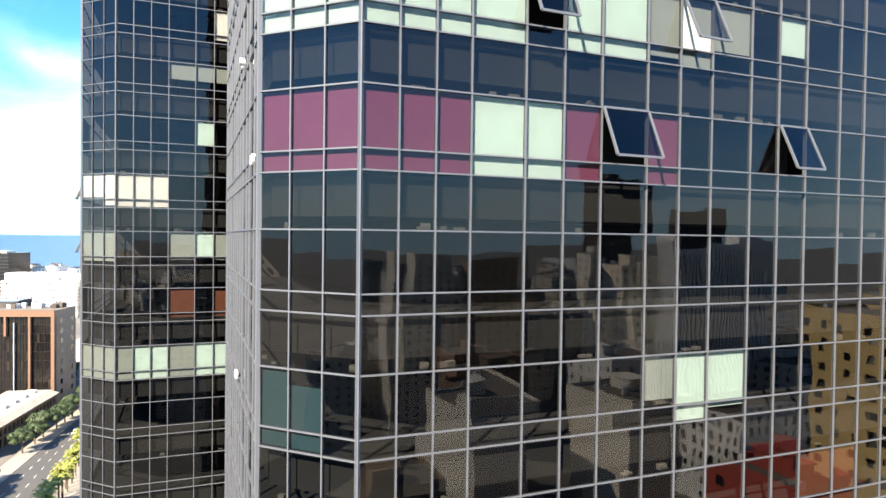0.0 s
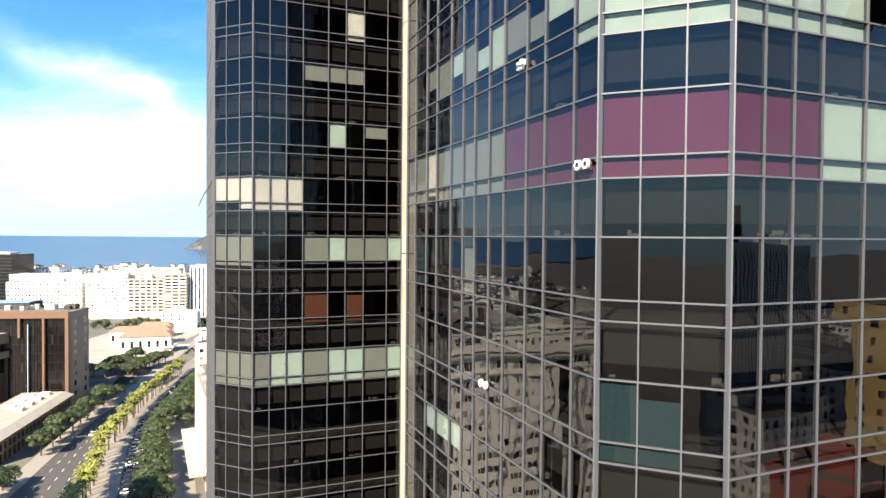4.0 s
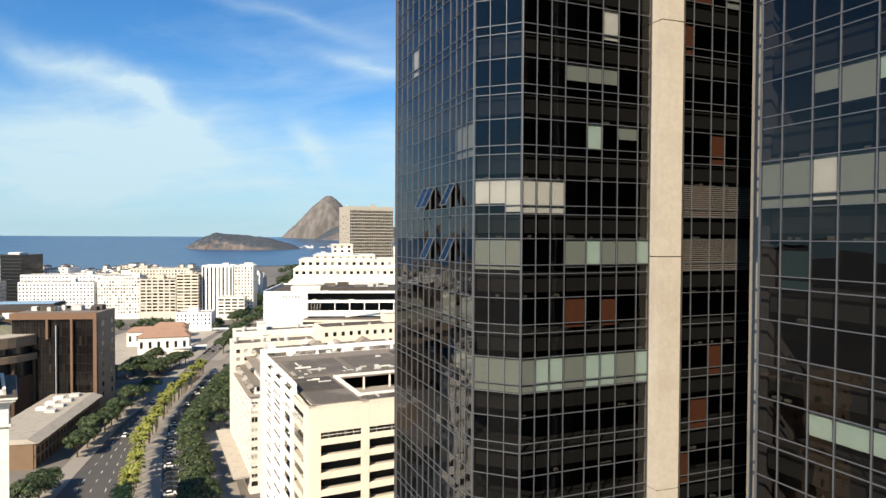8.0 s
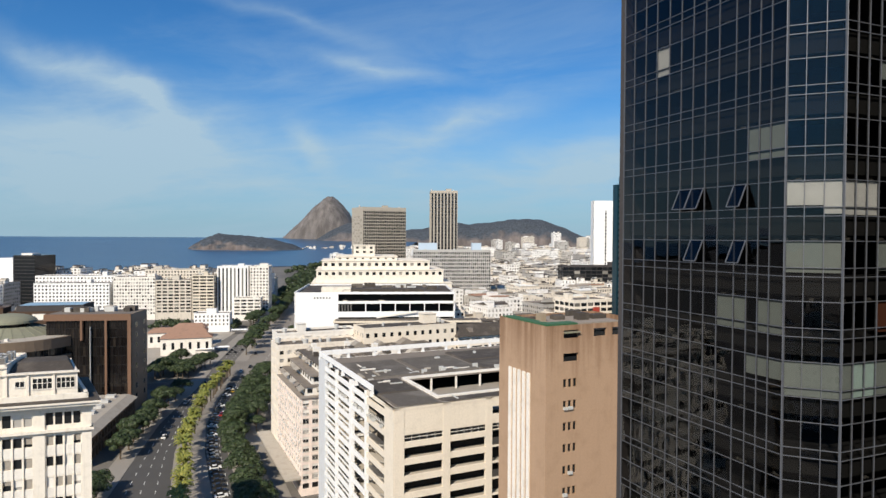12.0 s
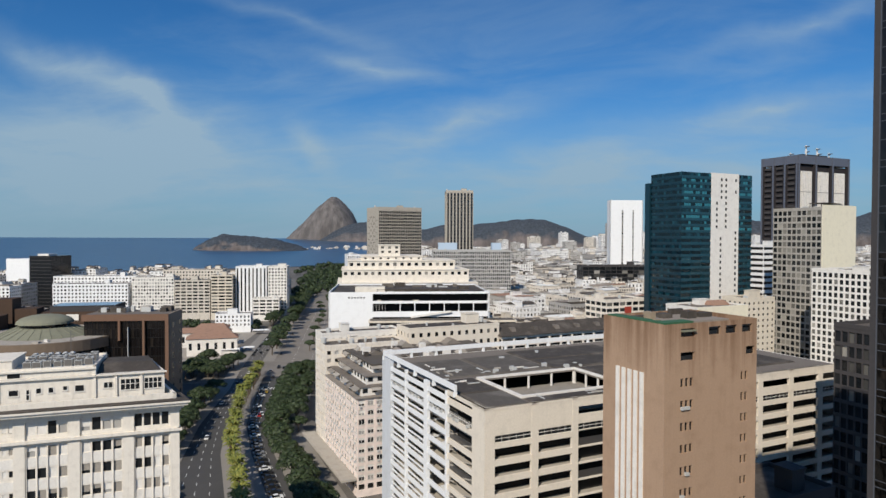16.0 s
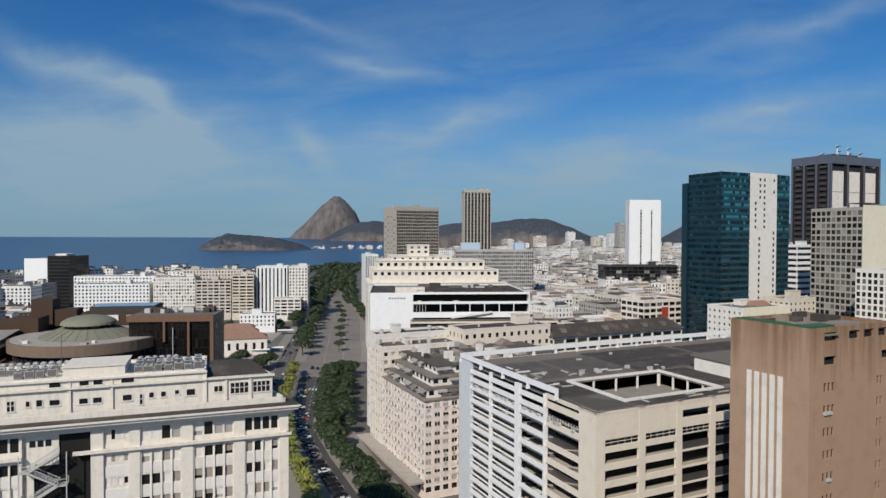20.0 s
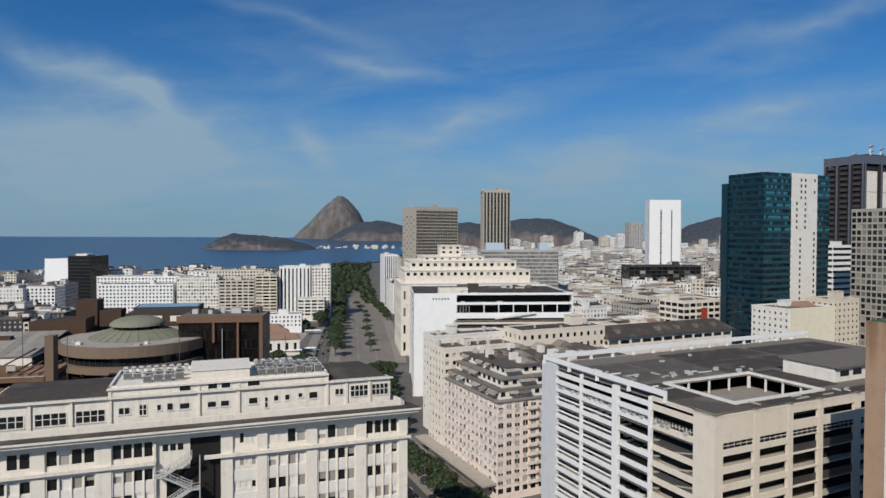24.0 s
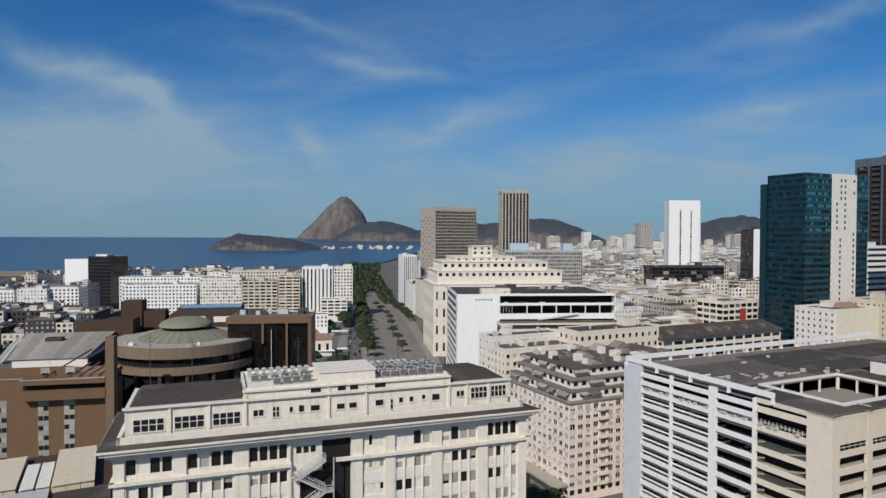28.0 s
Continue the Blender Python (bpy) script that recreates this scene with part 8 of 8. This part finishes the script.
FAR = FarCity()
front_row = random.Random(44)
for k in range(6):
    # houses that stand before the long black block
    FAR.add(74 + 15.0 * k, 604 + 1.6 * k + front_row.uniform(-2, 3), 6, front_row.uniform(11, 14.5), 22, front_row.uniform(37, 46), front_row.choice(("city_white", "city_cream", "city_white")), front_row, "fl")
PALE_M = {M[k]: k for k in ("city_white", "city_cream", "city_grey", "grey_dark")}
PALE = ("city_white", "city_cream", "city_white", "city_white", "city_cream", "city_grey")
# dark glass tower and a low dark roof beyond the tan tower
block("dark_glass_tower", "dark glass tower with a pale corner strip", "tower", 41.4, 135.6, 25.5, 30, 16, 64.5, M["grey_dark"], 3.3, 1.6, 0.8, 0.5, 0.35, "fl", seed=90, glass=M["win_dark"])
t = thing("corner_strip", "pale concrete corner strip of the dark tower", "wall", (41.4, 135.6, 0), 25.5, kind="structure")
g = G()
g.box(-0.35, -0.35, 0, 2.4, 0.5, 65.6)
part("wall", g, M["pale_grey"], t)
block("dark_low_block", "low dark roofed block in shade between the towers", "building", 0.5, 113.5, 25.5, 19, 14, 37.5, M["grey_dark"], 3.4, 3, 0.5, 0.9, 0.6, "fl", seed=91, roof=M["roof_dark"], tops=3)
fill(-62, 262, 25.5, 6, 5, 30, 22, (30, 37), 1, ("city_cream", "city_white", "sand"), False)
fill(-60, 400, 25.5, 12, 5, 20, 30, (29, 42), 2, PALE, False)
fill(-150, 560, 14, 22, 7, 24, 34, (30, 42), 3, PALE, True)
fill(-120, 840, 12, 26, 10, 34, 44, (26, 46), 4, PALE, True)
fill(-100, 1300, 10, 24, 9, 62, 75, (24, 60), 5, PALE, True)
fill(150, 250, 25.5, 6, 3, 26, 32, (36, 46), 6, PALE, False)
fill(250, 480, 20, 8, 8, 32, 40, (34, 60), 7, PALE, True)
# left of the avenue
fill(-590, 600, 8, 5, 1, 27, 24, (30, 37), 8, ("city_white", "city_white", "city_cream"), False)
for x, y, w, d, h, wall, fh, bay, win, sill, head, glass, words in (
        (-441, 620, 70, 22, 37, "white_bright", 3.5, 3.3, 0.5, 1.0, 0.8, "win_dark", "long white apartment slab with rows of windows"),
        (-460, 652, 90, 20, 42.5, "city_white", 3.5, 3.3, 0.5, 1.0, 0.8, "win", "long white apartment slab behind the first"),
        (-369, 632, 40, 22, 43, "white", 3.4, 2.6, 0.62, 0.9, 0.6, "win_blind", "white gridded apartment block"),
        (-328, 636, 34, 22, 40, "city_cream", 3.3, 5.6, 0.78, 1.2, 0.3, "win_dark", "cream apartment block with banded balconies"),
        (-293, 640, 21, 22, 45, "ochre_pale", 3.2, 7.2, 0.86, 1.2, 0.3, "win_dark", "tan apartment block with banded balconies"),
        (-352, 664, 60, 20, 49, "city_cream", 3.4, 3.2, 0.5, 1.0, 0.7, "win", "cream apartment slab with a flat roof")):
    block("apartment_slab", words, "apartment block", x, y, 8, w, d, h, M[wall], fh, bay, win, sill, head, "fr", seed=int(-x), glass=M[glass], group="shore apartment slabs", parapet=0.5, tops=5)
fill(-620, 640, 8, 15, 6, 25, 40, (28, 44), 9, ("city_white", "city_white", "city_cream"), True)
fill(-760, 560, 8, 7, 3, 30, 40, (16, 30), 10, ("city_grey", "city_white", "grey_dark"), True)
fill(-640, 400, 12, 8, 3, 32, 44, (18, 27), 11, ("city_grey", "grey_dark", "grey_dark"), True)
t = block("white_striped_block", "white office block with dark vertical stripes", "office building", -272, 652, 8, 31, 24, 53, M["white_bright"], 60, 4.0, 0.42, 0.5, 0.5, "f", seed=61, first=4, glass=M["win_dark"])
block("white_end_block", "white block with many windows beside the avenue", "office building", -240, 657, 8, 19, 26, 53, M["white"], 3.3, 3.0, 0.5, 0.9, 0.6, "fr", seed=62, glass=M["win"])
block("white_low_block", "low white block with banded balconies", "building", -249, 634, 8, 26, 16, 22, M["white"], 3.3, 7.0, 0.8, 1.1, 0.4, "fr", seed=63, glass=M["win_dark"])
t = thing("black_office_cube", "black glass office cube with a white flank", "office building", (-537, 731, 0), -6)
g = G()
g.box(0, 0.5, 0, 27, 34, 61.5)
part("glass_body", g, M["win_dark"], t)
g = G()
g.box(-29, 0.0, 0, 0, 1.0, 58)
g.box(-29, 1, 0, -0.5, 32, 57.5)
part("white_flank", g, M["white_bright"], t)
for k in range(15):
    g = G()
    g.box(-0.3, -0.3, 4 + k * 4, 27.3, 0.45, 4.5 + k * 4)
    part("floor_band", g, M["grey_dark"], t)
g = G()
g.box(4, 8, 61.5, 18, 22, 63.5)
part("plant_house", g, M["white"], t)
block("white_ribbed_tower", "white tower with a dark ribbed face beside the avenue", "tower", -176, 775, 14, 16, 40, 62, M["white_bright"], 60, 2.4, 0.5, 0.5, 0.5, "f", seed=64, first=4, glass=M["win_dark"])


def villa(x, y, yaw, w, d, h, label):
    o = thing("old_hall", label, "building", (x, y, 0), yaw)
    g = G()
    g.box(0, 0, 0, w, d, h)
    body = part("wall", g, M["white"], o)
    for f in faces_of(w, d, "fr"):
        n = int(f.len / 5)
        for i in range(n):
            g = G()
            f.box(g, 1.5 + i * f.len / n, 3.4 + i * f.len / n, -0.2, 0.03, h * 0.35, h * 0.75)
            part("window", g, M["win_dark"], body)
    g = G()
    g.prism([(-0.8, -0.8), (w + 0.8, -0.8), (w + 0.8, d + 0.8), (-0.8, d + 0.8)], h, h + 3.2, 0, [(4, d / 2 - 0.2), (w - 4, d / 2 - 0.2), (w - 4, d / 2 + 0.2), (4, d / 2 + 0.2)])
    part("roof", g, M["tile"], o)


for x, y, w, d in ((-216, 452, 13, 6), (-205, 461, 10, 5), (-222, 545, 14, 7)):
    shade = thing("canopy", "low white canopy on posts beside the lot", "canopy", (x, y, 0.05), 14, "lot canopies")
    g = G()
    g.prism([(0, 0), (w, 0), (w, d), (0, d)], 3.6, 4.3, 0, [(0.6, d * 0.45), (w - 0.6, d * 0.45), (w - 0.6, d * 0.55), (0.6, d * 0.55)])
    part("roof", g, M["white_bright"], shade)
    for qx in (0.3, w - 0.3):
        for qy in (0.3, d - 0.3):
            g = G()
            g.disc(qx, qy, 0.09, 0.09, 0, 3.6, 8)
            part("post", g, M["ac"], shade)
villa(-238, 446, 18, 34, 16, 12, "old white hall with a clay tile roof")
villa(-262, 478, 18, 42, 15, 11, "old white hall with a clay tile roof")
villa(-262, 520, 10, 26, 14, 9, "small white hall with a clay tile roof")
block("white_house", "white flat-roofed house in the gardens", "building", -258, 556, 10, 30, 16, 16, M["white_bright"], 3.5, 3.5, 0.4, 1, 0.6, "fr", seed=70)
block("far_tower", "pale distant apartment tower", "tower", 330, 1500, 10, 34, 24, 118, M["city_grey"], 3.4, 4, 0.5, 0.9, 0.6, "fl", seed=80)
rngc = random.Random(77)
for i in range(60):
    FAR.add(rngc.uniform(150, 1250), rngc.uniform(1500, 3000), 10, rngc.uniform(20, 50), 20, rngc.uniform(45, 100), rngc.choice(PALE), rngc)
for i in range(34):
    # houses along the far shore under the hills
    FAR.add(rngc.uniform(-800, -330), rngc.uniform(3200, 3450), 0, rngc.uniform(10, 32), 20, rngc.uniform(14, 36), rngc.choice(("city_cream", "city_white", "city_grey")), rngc, "f")
FAR.done("far_city", "far pale city blocks reaching to the hills")

# ---- trees, cars and street furniture ----
def crown_mesh(name, r, h, clumps, material, seed):
    """A domed crown of rounded leaf clumps with gaps between them."""
    rng = random.Random(seed)
    g = G()
    boughs = []
    for i in range(clumps):
        a = i * 2.4 + rng.uniform(-0.4, 0.4)
        q = math.sqrt((i + 0.5) / clumps) * rng.uniform(0.9, 1.05)
        boughs.append((r * q * math.cos(a) * 0.78, r * q * math.sin(a) * 0.78, h * (0.42 + 0.40 * math.sqrt(max(0, 1 - 0.85 * q * q)) * rng.uniform(0.88, 1.12)), rng.uniform(0.26, 0.36) * r))
    for bx, by, bz, br in boughs:
        for _ in range(170):
            d = Vector((rng.gauss(0, 1), rng.gauss(0, 1), rng.gauss(0.35, 0.8))).normalized()
            p = Vector((bx, by, bz)) + Vector((d.x, d.y, d.z * 0.75)) * br * rng.uniform(0.86, 1.05)
            n = (d + Vector((rng.gauss(0, 0.22), rng.gauss(0, 0.22), rng.gauss(0.1, 0.22)))).normalized()
            t = n.orthogonal().normalized()
            t.rotate(Matrix.Rotation(rng.uniform(0, math.tau), 3, n))
            s = n.cross(t)
            u, v = rng.uniform(0.22, 0.44), rng.uniform(0.16, 0.32)
            g.quad(tuple(p - t * u), tuple(p - s * v), tuple(p + t * u), tuple(p + s * v))
    return g.mesh(name, material)


def trunk_mesh(h, r, seed):
    rng = random.Random(seed)
    g = G()
    g.disc(0, 0, r, r * 0.7, 0, h * 0.45, 8)
    for i in range(5):
        a = math.tau * i / 5 + rng.uniform(-0.4, 0.4)
        g.beam((0, 0, h * 0.38), (math.cos(a) * h * 0.28, math.sin(a) * h * 0.28, h * 0.72), r * 0.32)
    return g.mesh("trunk", M["bark"])


def palm_meshes(seed):
    rng = random.Random(seed)
    g = G()
    for i in range(26):
        a, droop = math.tau * i / 26 + rng.uniform(-0.2, 0.2), rng.uniform(-0.2, 0.9)
        prev = None
        for k in range(6):
            t = k / 5
            rr = 2.7 * t
            z = 6.4 + math.sin(t * 2.2) * (1.5 - droop) - droop * t * t * 1.2
            x, y = math.cos(a) * rr, math.sin(a) * rr
            wv = 0.42 * math.sin(0.5 + t * 2.5)
            l, q = (x - math.sin(a) * wv, y + math.cos(a) * wv, z - 0.15), (x + math.sin(a) * wv, y - math.cos(a) * wv, z - 0.15)
            if prev:
                g.quad(prev[0], (prev[0][0] * 0.5 + prev[1][0] * 0.5, prev[0][1] * 0.5 + prev[1][1] * 0.5, prev[0][2] + 0.15), ((l[0] + q[0]) / 2, (l[1] + q[1]) / 2, l[2] + 0.15), l)
                g.quad(prev[1], q, ((l[0] + q[0]) / 2, (l[1] + q[1]) / 2, l[2] + 0.15), (prev[0][0] * 0.5 + prev[1][0] * 0.5, prev[0][1] * 0.5 + prev[1][1] * 0.5, prev[0][2] + 0.15))
            prev = (l, q)
    t = G()
    t.disc(0, 0, 0.26, 0.18, 0, 6.5, 8)
    return g.mesh("crown", M["palm"]), t.mesh("trunk", M["bark"])


TREE_KINDS = []
for i in range(4):
    TREE_KINDS.append((crown_mesh("crown", 5.2 + i * 0.4, 10.0, 18, M["leaf"], 10 + i), trunk_mesh(9.5, 0.35, i)))
PALM = [palm_meshes(i) for i in range(2)]


def plant(x, y, size, k, rng, palm=False, z=0.0):
    o = thing("palm_tree" if palm else "tree", "yellow-green palm on the paved median" if palm else "dark green broad street tree", "tree", (x, y, z), rng.uniform(0, 360), "avenue palms" if palm else "street trees")
    o.scale = (size, size, size * rng.uniform(0.85, 1.1))
    crown, trunk = PALM[k % 2] if palm else TREE_KINDS[k % 4]
    part("crown", crown, None, o)
    part("trunk", trunk, None, o)


rng = random.Random(6)


def row_of(xs, dx, y0, y1, step, size, palm=False):
    y, k = y0, 0
    while y < y1:
        plant(np.interp(y, Y_AV, xs) + dx + rng.uniform(-0.8, 0.8), y + rng.uniform(-1, 1), size * rng.uniform(0.85, 1.15), k, rng, palm, 0.15)
        y += step * rng.uniform(0.85, 1.15)
        k += 1


row_of(X_RIGHT, 2.5, 160, 270, 9.4, 1.02)
row_of(X_RIGHT, 5.0, 270, 396, 9.8, 1.05)
row_of(X_RIGHT, 13.5, 275, 392, 10.5, 0.95)
row_of(X_LEFT, -4.0, 178, 212, 9.5, 1.05)
row_of(X_LEFT, -4.5, 240, 345, 9.5, 0.95)
row_of(X_ML, 4.5, 168, 392, 3.7, 1.15, True)
row_of(X_ML, 4.0, 452, 640, 23, 1.3)
row_of(X_ML, 4.0, 640, 900, 10, 1.15)
FAR_TREES = []
row_of(X_RIGHT, -17.0, 470, 800, 42, 0.75)
row_of(X_RIGHT, 3.0, 640, 900, 12, 0.9)
row_of(X_LEFT, -6.0, 590, 800, 8, 1.2)
for i in range(26):
    plant(rng.uniform(-222, -190), rng.uniform(372, 418), rng.uniform(0.8, 1.15), i, rng)
for i in range(40):
    FAR_TREES.append((rng.uniform(-330, -225), rng.uniform(560, 600), rng.uniform(0.6, 1.0)))
for i in range(16):
    FAR_TREES.append((rng.uniform(-560, -400), rng.uniform(540, 590), rng.uniform(0.9, 1.3)))
for i in range(46):
    FAR_TREES.append((rng.uniform(-560, -395), rng.uniform(395, 560), rng.uniform(1.0, 1.6)))
for i in range(60):
    FAR_TREES.append((rng.uniform(-420, -290), rng.uniform(1400, 1800), rng.uniform(1.2, 2.0)))
for i in range(150):
    # the avenue ends among the trees of a park
    y = rng.uniform(860, 1500)
    FAR_TREES.append((np.interp(y, Y_AV, X_MR) + rng.uniform(-34, 40), y, rng.uniform(1.1, 1.7)))
for i in range(70):
    y = rng.uniform(780, 1400)
    FAR_TREES.append((np.interp(y, Y_AV, rng.choice((X_ML, X_LEFT, X_RIGHT))) + rng.uniform(-6, 6), y, rng.uniform(0.9, 1.3)))


def far_trees():
    """One mesh of small rough crowns, too far off to pick apart."""
    g = G()
    r2 = random.Random(15)
    for x, y, size in FAR_TREES:
        for _ in range(90):
            d = Vector((r2.gauss(0, 1), r2.gauss(0, 1), r2.gauss(0, 0.8))).normalized()
            p = Vector((x, y, 5.2 * size)) + Vector((d.x * 4.6, d.y * 4.6, d.z * 3.6)) * size * r2.uniform(0.6, 1.05)
            t = d.orthogonal().normalized()
            q = d.cross(t)
            u = size * r2.uniform(0.6, 1.2)
            g.quad(tuple(p - t * u), tuple(p - q * u), tuple(p + t * u), tuple(p + q * u))
        k = G()
        k.disc(x, y, 0.4 * size, 0.25 * size, 0, 4.5 * size, 6)
        n = len(g.v)
        g.v += k.v
        g.f += [tuple(i + n for i in f) for f in k.f]
        g.m += k.m
    tagged(part("far_trees", g, M["leaf"]), "dark green trees far along the avenue and gardens", "trees", kind="stuff")


far_trees()

for i in range(34):
    y = rng.uniform(200, 640)
    side = rng.random()
    xs = X_LEFT if side < 0.55 else X_MR
    lane_x = rng.choice((2.4, 6.0, 9.6))
    yaw = math.degrees(math.atan2(np.interp(y + 5, Y_AV, xs) - np.interp(y - 5, Y_AV, xs), 10)) * -1
    put_car(np.interp(y, Y_AV, xs) + lane_x, y, 0.02, yaw, rng.choice((0, 0, 1, 2, 2, 2, 1)))


for i in range(36):
    # cars parked side by side against the median
    y = 206 + i * 4.2
    put_car(np.interp(y, Y_AV, X_MR) + 2.9, y, 0.02, -62 + rng.uniform(-3, 3), rng.choice((1, 2, 2, 2, 2, 2, 0)))
for i in range(15):
    # cars standing along the far kerb beyond the crossing
    y = 452 + i * 8.5
    put_car(np.interp(y, Y_AV, X_LEFT) + 1.8, y, 0.02, 12, rng.choice((2, 2, 2, 1)))


# one red car and one taxi on the far carriageway
for y, k in ((300, 3), (345, 4)):
    put_car(np.interp(y, Y_AV, X_MR) + 5, y, 0.02, 12, k)
